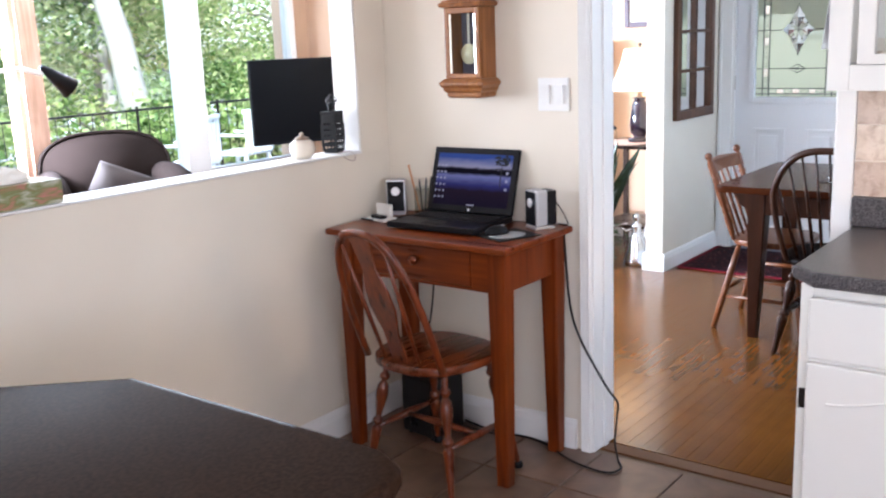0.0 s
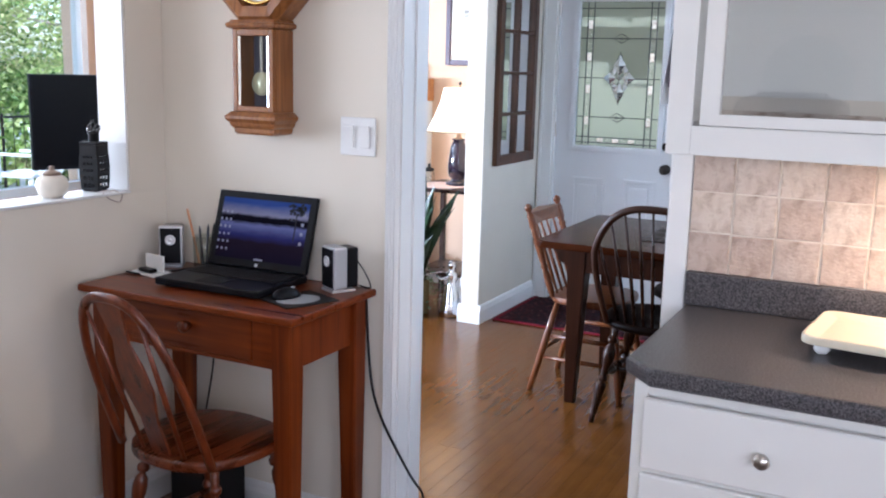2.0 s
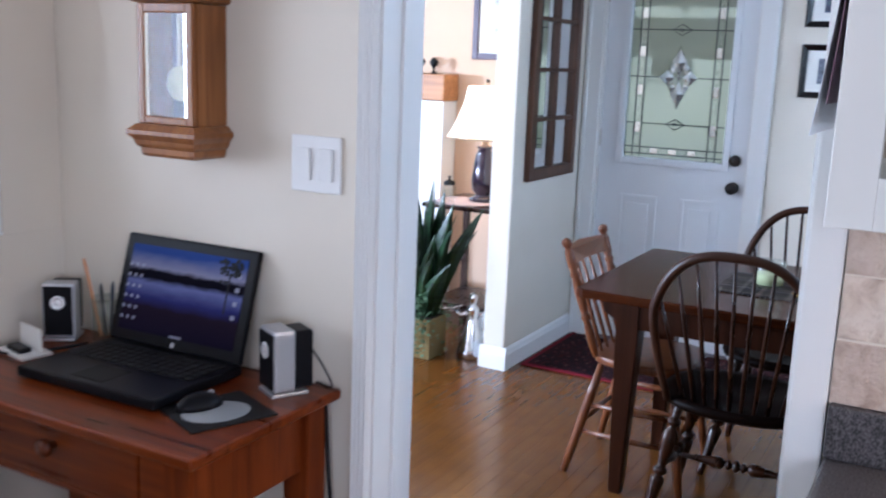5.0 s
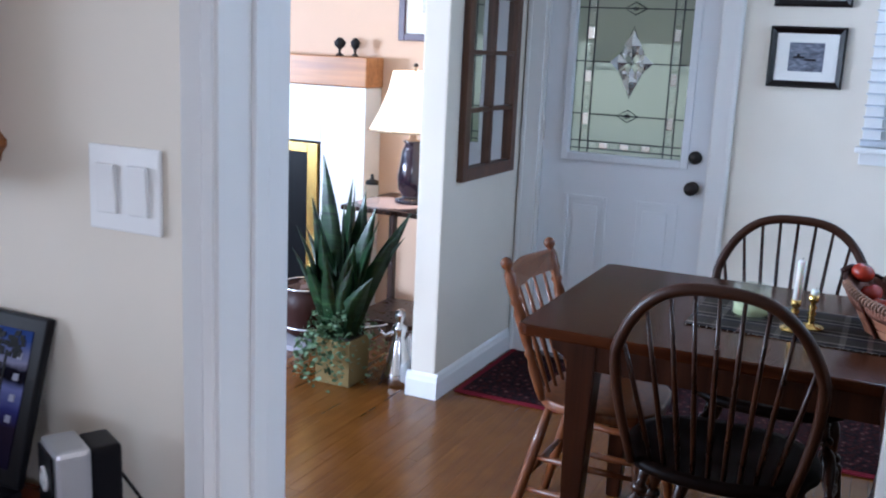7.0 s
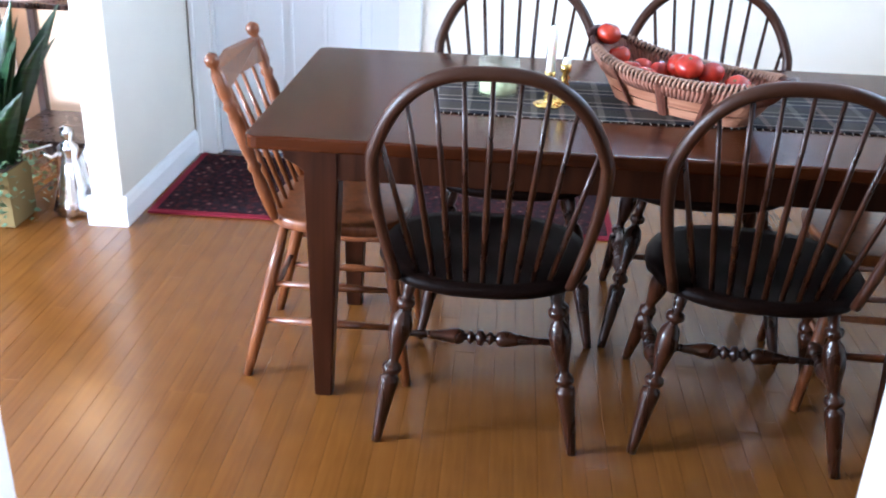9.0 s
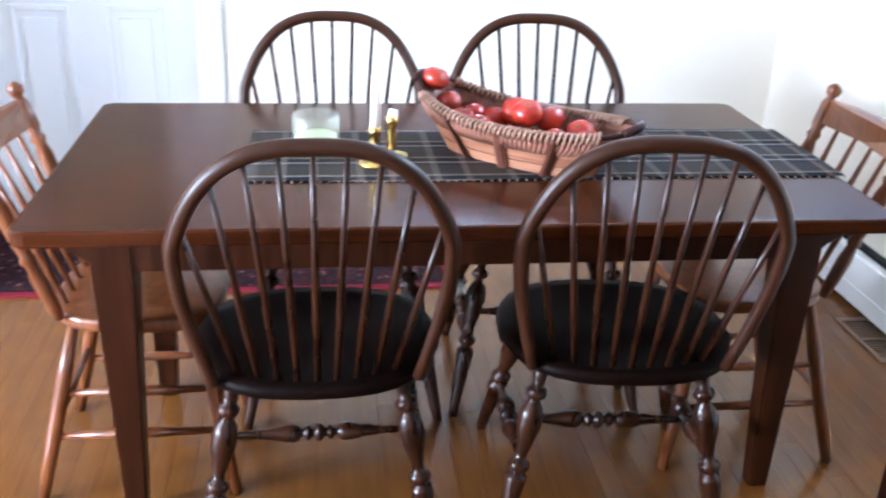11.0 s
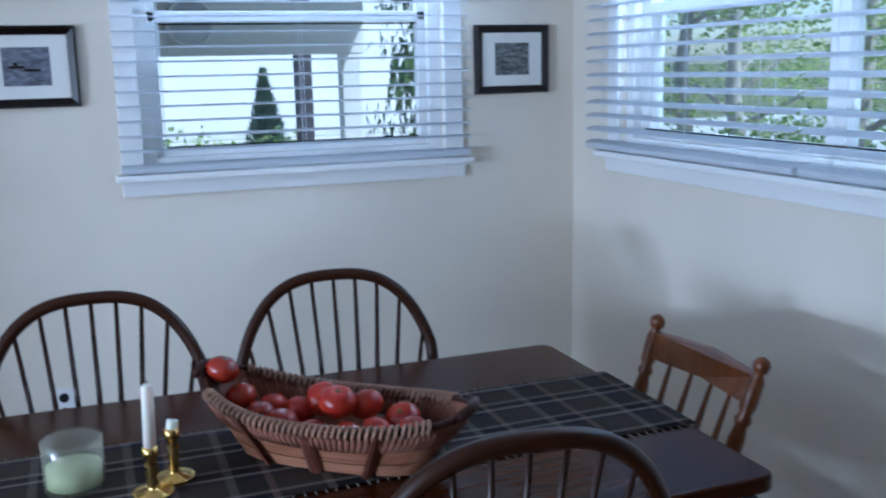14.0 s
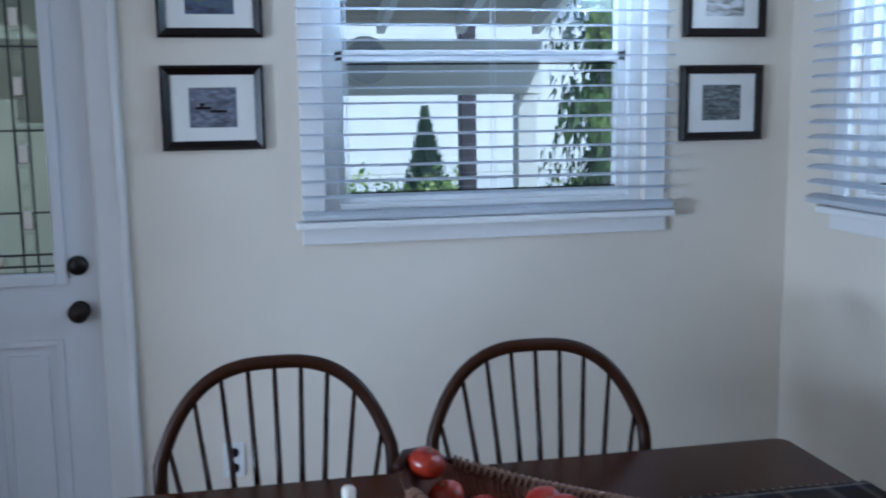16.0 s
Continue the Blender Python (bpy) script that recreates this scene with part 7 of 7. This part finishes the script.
armchair()
d = empty("television", "flat black television standing before the garden window", "television", pose(-5.66, 5.74, 0.45, 0, 0, 66))
part("screen_housing", box(-0.395, 0.46, -0.022, 0.022, 0.228, 0.902, 0.006), BLACK, d)
part("screen", box(-0.380, 0.445, -0.0245, -0.0225, 0.255, 0.89), SCREEN, d)
part("neck", box(-0.05, 0.05, -0.012, 0.030, 0.02, 0.229, 0.004), BLACK, d)
part("foot", box(-0.20, 0.20, -0.11, 0.11, 0.001, 0.02, 0.006), BLACK, d)
d = empty("media_stand", "low dark wooden media stand under the television", "stand", pose(-5.66, 5.74, 0, 0, 0, 66))
part("top", box(-0.50, 0.50, -0.20, 0.20, 0.42, 0.4495, 0.004), WALNUT, d)
part("side", box(-0.49, -0.465, -0.19, 0.19, 0.001, 0.4195), WALNUT, d)
part("side", box(0.465, 0.49, -0.19, 0.19, 0.001, 0.4195), WALNUT, d)
part("shelf", box(-0.465, 0.465, -0.19, 0.19, 0.18, 0.20), WALNUT, d)
d = empty("arc_lamp", "arched white reading lamp with a black cone shade", "lamp")
part("base", lathe([(0.13, 0.001), (0.13, 0.02), (0.03, 0.03)], 24, (-4.62, 2.35, 0)), WHITEP, d, "", True)
part("arm", tube([(-4.62, 2.35, 0.02), (-4.62, 2.36, 0.8), (-4.62, 2.44, 1.22), (-4.60, 2.62, 1.385), (-4.57, 2.80, 1.40), (-4.55, 2.90, 1.365)], 0.012, 10), WHITEP, d, "", True)
part("shade", turned((-4.55, 2.895, 1.405), (-4.52, 3.03, 1.285), [(0, 0.014), (0.12, 0.020), (1, 0.056)], 20), BLACK, d, "black cone shade", True)

# ---- outdoors ----
ground = structure("ground", boxes([(-900, 900, -900, 900, -0.9, -0.62)]), GRASS, "sunlit garden lawn reaching the horizon", "ground")
structure("house_footing", boxes([(-6.3, 2.7, -2.1, 6.55, -0.62, -0.13)]), SIDING, "pale rendered footing of the house", "footing")
structure("driveway", box(-30, 60, 8.9, 33.5, -0.62, -0.605), paint("pale_concrete", (0.50, 0.49, 0.46), 0.9, 0.12, 8, 0.002), "pale concrete driveway in full sun", "driveway")
structure("side_terrace", box(2.9, 60, -8, 8.85, -0.62, -0.604), paint("pale_paving", (0.56, 0.57, 0.58), 0.9, 0.10, 8, 0.002), "pale paved terrace beside the dining room", "terrace")
deck = tagged(part("deck", box(-9.3, -6.36, 0.5, 9.0, -0.25, -0.10), DECK), "weathered grey garden deck outside the living room", "deck", kind="structure")


def railing(p, q, n, name="deck_railing"):
    d = empty(name, "thin dark metal deck railing with upright bars", "railing")
    p, q = Vector(p), Vector(q)
    part("top_rail", tube([p + Vector((0, 0, 0.92)), q + Vector((0, 0, 0.92))], 0.013, 8), BRONZE, d)
    part("bottom_rail", tube([p + Vector((0, 0, 0.10)), q + Vector((0, 0, 0.10))], 0.010, 8), BRONZE, d)
    for k in range(n + 1):
        c = p + (q - p) * (k / n)
        big = k % 8 == 0
        part("post" if big else "baluster", tube([c, c + Vector((0, 0, 0.96 if big else 0.92))], 0.016 if big else 0.0055, 8 if big else 5), BRONZE, d)


railing((-9.1, 1.0, -0.10), (-9.1, 8.9, -0.10), 56)


def garden_chair(x, y, rz):
    d = empty("garden_chair", "white plastic garden chair on the deck", "chair", pose(x, y, -0.099, 0, 0, rz), "white garden chairs")
    part("seat", box(-0.24, 0.24, -0.24, 0.24, 0.40, 0.43, 0.01), WHITEP, d)
    bm = bmesh.new()
    for k in range(5):
        box(-0.22 + k * 0.092, -0.15 + k * 0.092, -0.27, -0.25, 0.43, 0.85, 0.004, bm=bm)
    box(-0.24, 0.24, -0.275, -0.245, 0.85, 0.90, 0.006, bm=bm)
    part("backrest", bm, WHITEP, d)
    for sx in (-0.22, 0.18):
        for sy in (-0.24, 0.20):
            part("leg", box(sx, sx + 0.04, sy, sy + 0.04, 0, 0.3995, 0.004), WHITEP, d)
        part("armrest", box(sx - 0.01, sx + 0.05, -0.24, 0.22, 0.61, 0.635, 0.006), WHITEP, d)


garden_chair(-7.9, 6.35, 120)
garden_chair(-8.2, 7.3, 100)


def leafy_tree(x, y, h, r, n, seed, trunk_mat, label, low=0.25, leaf=0.09, z0=-0.62, crown=None, lean=(0, 0)):
    rnd = random.Random(seed)
    d = empty("tree", label, "tree", pose(x, y, z0))
    pts = [Vector((0, 0, 0))]
    for k in range(1, 7):
        pts.append(pts[-1] + Vector((rnd.uniform(-.1, .1) + lean[0], rnd.uniform(-.1, .1) + lean[1], h * 0.8 / 6)))
    part("trunk", tube(pts, [0.16 * (1 - k / 8) * h / 6 for k in range(7)], 10), trunk_mat, d, "", True)
    tips = []
    for k in range(11):
        s = rnd.uniform(low, 0.98)
        i = min(5, int(s * 6))
        b = pts[i] + (pts[i + 1] - pts[i]) * (s * 6 - i)
        a = rnd.uniform(0, 6.28)
        ln = r * rnd.uniform(0.6, 1.0) * (1.1 - 0.5 * s)
        e = b + Vector((math.cos(a) * ln, math.sin(a) * ln, rnd.uniform(0.1, 0.5) * ln))
        m = (b + e) / 2 + Vector((0, 0, 0.1 * ln))
        part("limb", tube([b, m, e], [0.055 * h / 6, 0.035 * h / 6, 0.012 * h / 6], 6), trunk_mat, d, "", True)
        tips += [(m, ln), (e, ln), (e + Vector((rnd.uniform(-.4, .4), rnd.uniform(-.4, .4), rnd.uniform(-.3, .5))), ln)]
    verts, faces = [], []
    for k in range(n):
        c, ln = rnd.choice(tips)
        g = Vector((rnd.gauss(0, 1), rnd.gauss(0, 1), rnd.gauss(0, 0.8))) * (0.30 * r * 0.55)
        p = c + g
        s = leaf * rnd.uniform(0.6, 1.3)
        m = Matrix.Translation(p) @ Euler((rnd.uniform(-1.2, 1.2), rnd.uniform(-1.2, 1.2), rnd.uniform(0, 6.28))).to_matrix().to_4x4()
        i = len(verts)
        verts += [m @ Vector(q) for q in ((0, -s, 0), (s * 0.55, 0, s * 0.12), (0, s, 0), (-s * 0.55, 0, s * 0.12))]
        faces += [(i, i + 1, i + 2), (i, i + 2, i + 3)]
    me = bpy.data.meshes.new("crown")
    me.from_pydata(verts, [], faces)
    me.materials.append(crown or LEAF)
    o = new("crown", me)
    o.parent = d
    tagged(o, kind="stuff")


GREENS = "leafy green garden tree in bright sun"
for k, (x, y, h, r, n) in enumerate([(-14.5, 6.0, 7.5, 3.0, 4600), (-15.5, 10.5, 8.0, 3.4, 4600), (-12.5, 13.0, 7.0, 2.8, 3800), (-17.0, 2.0, 8.0, 3.4, 3800), (-13.2, 9.0, 5.0, 2.2, 3200), (-19.0, 15.0, 9.0, 4.0, 3600), (-10.6, 15.5, 6.5, 2.6, 4000)]):
    leafy_tree(x, y, h, r, n * 3, 10 + k, BARK, GREENS, 0.10, 0.058)
leafy_tree(-11.0, 8.35, 8.5, 1.6, 1500, 31, paint("white_birch_bark", (0.46, 0.42, 0.35), 0.8, 0.3, 20), "pale-barked leaning garden tree with thin foliage", 0.5, 0.06, lean=(0.0, -0.20))
# shrubs along the deck
for k, (x, y) in enumerate([(-9.9, 7.6), (-10.0, 5.2), (-9.8, 9.2), (-10.2, 3.4)]):
    leafy_tree(x, y, 1.5, 0.9, 2600, 50 + k, BARK, "rounded green shrub beside the deck", 0.05, 0.055)

# porch north of the house
d = empty("porch_roof", "open rafter porch roof with painted boards", "porch")
ROOFZ0, ROOFZ1 = 2.40, 1.86


def slope(y):
    return ROOFZ0 + (ROOFZ1 - ROOFZ0) * (y - 6.6) / 2.2


bm = bmesh.new()
q = [bm.verts.new(p) for p in ((-4.5, 6.62, slope(6.62) + 0.10), (1.1, 6.62, slope(6.62) + 0.10), (0.55, 8.9, slope(8.9) + 0.10), (-4.5, 8.9, slope(8.9) + 0.10), (-4.5, 6.62, slope(6.62) + 0.14), (1.1, 6.62, slope(6.62) + 0.14), (0.55, 8.9, slope(8.9) + 0.14), (-4.5, 8.9, slope(8.9) + 0.14))]
for f in ((0, 1, 2, 3), (4, 5, 6, 7), (0, 1, 5, 4), (1, 2, 6, 5), (2, 3, 7, 6), (3, 0, 4, 7)):
    bm.faces.new([q[k] for k in f])
part("roof_boards", bm, PORCHWOOD, d)
for k in range(12):
    x = -4.3 + k * 0.44
    bm = box(x - 0.022, x + 0.022, 6.62, 8.75, -0.09, 0.0)
    for v0 in bm.verts:
        v0.co.z += slope(v0.co.y) + 0.099
    part("rafter", bm, PORCHWHITE, d)
part("beam", box(-4.5, 0.50, 8.50, 8.62, 1.548, 1.835, 0.006), PORCHWHITE, d, "cream painted porch beam")
d["label"] = "porch roof on white rafters with a cream beam"
for x in (0.42, -3.6):
    p = empty("porch_post", "white square porch post", "post", pose(x, 8.56, 0), "porch posts")
    part("shaft", box(-0.055, 0.055, -0.055, 0.055, -0.099, 1.547, 0.006), PORCHWHITE, p)
    part("plinth", box(-0.075, 0.075, -0.075, 0.075, -0.0985, 0.10, 0.006), PORCHWHITE, p)
structure("porch_floor", box(-4.5, 0.9, 6.605, 8.75, -0.22, -0.10), DECK, "grey boarded porch floor", "porch floor")
d = empty("hanging_plaque", "round patterned metal plaque hanging from the porch beam", "plaque", pose(-0.46, 8.484, 1.72, 90))
part("disc", lathe([(0.001, 0.0), (0.12, 0.0), (0.12, 0.010), (0.09, 0.014), (0.001, 0.014)], 32), paint("grey_plaque", (0.52, 0.52, 0.53), 0.6, 0.4, 30), d)
part("rim", tube([(0.12 * math.cos(2 * math.pi * k / 32), 0.12 * math.sin(2 * math.pi * k / 32), 0.008) for k in range(34)], 0.010, 6), PORCHWHITE, d, "", True)
p = empty("garden_post", "dark wooden post in the front garden", "post", pose(1.005, 12.4, -0.62))
part("shaft", box(-0.075, 0.075, -0.075, 0.075, 0, 3.2, 0.01), POSTDARK, p)
part("cap", box(-0.095, 0.095, -0.095, 0.095, 3.2005, 3.25, 0.01), POSTDARK, p)


def conifer(x, y, h, r, seed, weeping=False):
    rnd = random.Random(seed)
    d = empty("conifer", "drooping evergreen tree with gaps in its boughs" if weeping else "slim dark cypress in the front garden", "tree", pose(x, y, -0.62))
    part("trunk", tube([(0, 0, 0), (0.02, 0, h * 0.5), (0, 0.01, h * 0.98)], [0.17 * r, 0.12 * r, 0.01], 8), BARK if weeping else POSTDARK, d, "", True)
    verts, faces = [], []
    n = 8200 if weeping else 3600
    for k in range(n):
        s = rnd.random() ** (0.9 if weeping else 1.3)
        a = rnd.uniform(0, 6.28)
        if weeping:
            bough = math.floor(s * 16) / 16
            rr = r * (1 - 0.75 * bough) * rnd.random() ** 0.6 * (0.55 + 0.45 * math.sin(a * 3 + bough * 40))
            z = 0.3 + h * bough - 0.35 * rr - rnd.random() * 0.35
        else:
            rr = r * min(1, (1.02 - s) * 1.15) * rnd.uniform(0.55, 1.08)
            z = 0.05 + h * s
        p = Vector((abs(rr) * math.cos(a), abs(rr) * math.sin(a), z))
        sz = 0.05 if weeping else 0.05
        m = Matrix.Translation(p) @ Euler((rnd.uniform(-.5, .5), rnd.uniform(-.5, .5), a)).to_matrix().to_4x4()
        i = len(verts)
        drop = -2.2 if weeping else 1.6
        verts += [m @ Vector(q) for q in ((0, -sz * 0.5, 0), (sz * 0.4, 0, sz * drop), (0, sz * 0.5, 0))]
        faces.append((i, i + 1, i + 2))
    me = bpy.data.meshes.new("crown")
    me.from_pydata(verts, [], faces)
    me.materials.append(DROOP if weeping else CONIFER)
    o = new("crown", me)
    o.parent = d
    tagged(o, kind="stuff")


conifer(1.02, 14.6, 2.02, 0.50, 5)
conifer(1.75, 10.8, 5.5, 0.85, 6, True)
conifer(3.3, 12.0, 6.0, 1.2, 7, True)
for k, (x, y, h, r) in enumerate([(7.0, 8.6, 5.0, 1.6), (8.5, 6.0, 5.5, 1.9), (7.0, 11.5, 6.0, 1.8), (10.5, 9.5, 6.5, 2.4), (5.6, 12.8, 5.0, 1.4), (8.5, 15.5, 6.0, 2.2)]):
    leafy_tree(x, y, h, r, 5000, 70 + k, BARK, "dense green tree close to the dining room window", 0.08, 0.05)
for k, (x, y) in enumerate([(0.3, 13.4), (1.9, 13.8), (-0.6, 14.0), (2.7, 13.2), (1.25, 15.6)]):
    leafy_tree(x, y, 1.22, 0.75, 2200, 90 + k, BARK, "low leafy garden shrub in the front garden", 0.05, 0.05)
# pale house across the way, far behind the garden
d = empty("far_house", "pale house across the road, bright in the sun", "house")
part("wall", boxes([(-12, 11.2, 34, 42, -0.62, 5.2)]), SIDING, d)
bm = bmesh.new()
q = [bm.verts.new(p) for p in ((-12.6, 33.4, 5.2), (11.8, 33.4, 5.2), (11.8, 42.6, 5.2), (-12.6, 42.6, 5.2), (-12.6, 38, 7.6), (11.8, 38, 7.6))]
for f in ((0, 1, 5, 4), (2, 3, 4, 5), (0, 4, 3), (1, 2, 5), (0, 3, 2, 1)):
    bm.faces.new([q[k] for k in f])
part("roof", bm, paint("grey_shingle", (0.22, 0.21, 0.21), 0.9, 0.2, 6), d)
for x in (-10.5, -7.5, -4.5, -1.5):
    w = part("window", box(x, x + 1.4, 33.94, 34.0, 1.2, 2.6), SCREEN, d)
    part("window_frame", boxes([(x - 0.1, x, 33.9, 33.99, 1.1, 2.7), (x + 1.4, x + 1.5, 33.9, 33.99, 1.1, 2.7), (x, x + 1.4, 33.9, 33.99, 1.1, 1.2), (x, x + 1.4, 33.9, 33.99, 2.6, 2.7)]), TRIM, w)

# ---- pieces of floors and walls ----
# oak strips of the dining room, each a piece of its own
rnd = random.Random(21)
strip_meshes = {}


def strip_mesh(length):
    key = round(length, 2)
    if key not in strip_meshes:
        bm = box(-0.0281, 0.0281, 0.0, key - 0.0006, -0.012, 0.0, 0.0004, 1)
        me = bpy.data.meshes.new("floor_board")
        bmesh.ops.recalc_face_normals(bm, faces=bm.faces)
        bm.to_mesh(me)
        bm.free()
        me.materials.append(OAK)
        strip_meshes[key] = me
    return strip_meshes[key]


def lay(x, y0, y1, parent, verts=None, faces=None):
    y = y0
    ln = rnd.choice((0.45, 0.7, 0.95))
    while y < y1 - 0.05:
        ln = min(ln, round(y1 - y, 2))
        if parent is not None:
            o = new("floor_board", strip_mesh(ln))
            o.parent = parent
            o.location = (x, y, rnd.uniform(-0.00006, 0.00006))
        else:
            i = len(verts)
            for zz in (-0.012, 0.0):
                verts += [(x - 0.0278, y, zz), (x + 0.0278, y, zz), (x + 0.0278, y + ln - 0.0012, zz), (x - 0.0278, y + ln - 0.0012, zz)]
            faces += [(i + 4, i + 5, i + 6, i + 7), (i, i + 1, i + 5, i + 4), (i + 1, i + 2, i + 6, i + 5), (i + 2, i + 3, i + 7, i + 6), (i + 3, i, i + 4, i + 7)]
        y += ln
        ln = rnd.choice((0.75, 0.95, 1.15, 1.35, 1.6))


for k in range(56):
    lay(-2.43 + 0.0285 + k * 0.0566, 3.165, 6.445, floor)
verts, faces = [], []
for k in range(66):
    lay(-2.43 - 0.0285 - k * 0.0566, 3.20 if k < 2 else -1.9, 6.445, None, verts, faces)
me = bpy.data.meshes.new("floor_boards")
me.from_pydata(verts, [], faces)
OAK2 = OAK.copy()
OAK2.name = "oak_strip_joined"
for nd in OAK2.node_tree.nodes:
    if nd.bl_idname == "ShaderNodeObjectInfo":
        g = OAK2.node_tree.nodes.new("ShaderNodeNewGeometry")
        for ln in list(nd.outputs["Random"].links):
            OAK2.node_tree.links.new(g.outputs["Random Per Island"], ln.to_socket)
me.materials.append(OAK2)
o = new("floor_boards", me)
o.parent = floor
tagged(o, kind="stuff")

# kitchen floor tiles
TS = 0.305
bm = box(-TS / 2 + 0.003, TS / 2 - 0.003, -TS / 2 + 0.003, TS / 2 - 0.003, -0.012, 0.0, 0.002, 1)
me = bpy.data.meshes.new("tile")
bm.to_mesh(me)
bm.free()
me.materials.append(FTILE)
for i in range(16):
    for j in range(17):
        x, y = HALFX + TS / 2 + i * TS, 3.06 - TS / 2 - j * TS
        o = new("tile", me)
        o.parent = floor_tile
        o.location = (x, y, rnd.uniform(-0.0005, 0.0005))

# tumbled stone backsplash
splash = empty("wall_backsplash", "tumbled beige travertine tile backsplash", "backsplash", kind="structure")
part("grout_bed", box(-0.70, 2.4, 3.0345, 3.0485, 0.987, 1.42), GROUT, splash)
tile_meshes = []
for k in range(5):
    bm = box(-0.0497, 0.0497, -0.008, 0.0, -0.0486, 0.0486, 0.0030, 2)
    for q in bm.verts:
        q.co += noise.noise_vector(q.co * 70 + Vector((k * 9, 0, 0))) * 0.0022
    me = bpy.data.meshes.new("tile")
    bm.to_mesh(me)
    bm.free()
    me.materials.append(TRAV)
    tile_meshes.append(me)
for i in range(30):
    for j in range(4):
        o = new("tile", rnd.choice(tile_meshes))
        o.parent = splash
        o.matrix_basis = pose(-0.652 + i * 0.1035, 3.0400, 1.036 + j * 0.1005, 0, rnd.choice((0, 180)), 0)
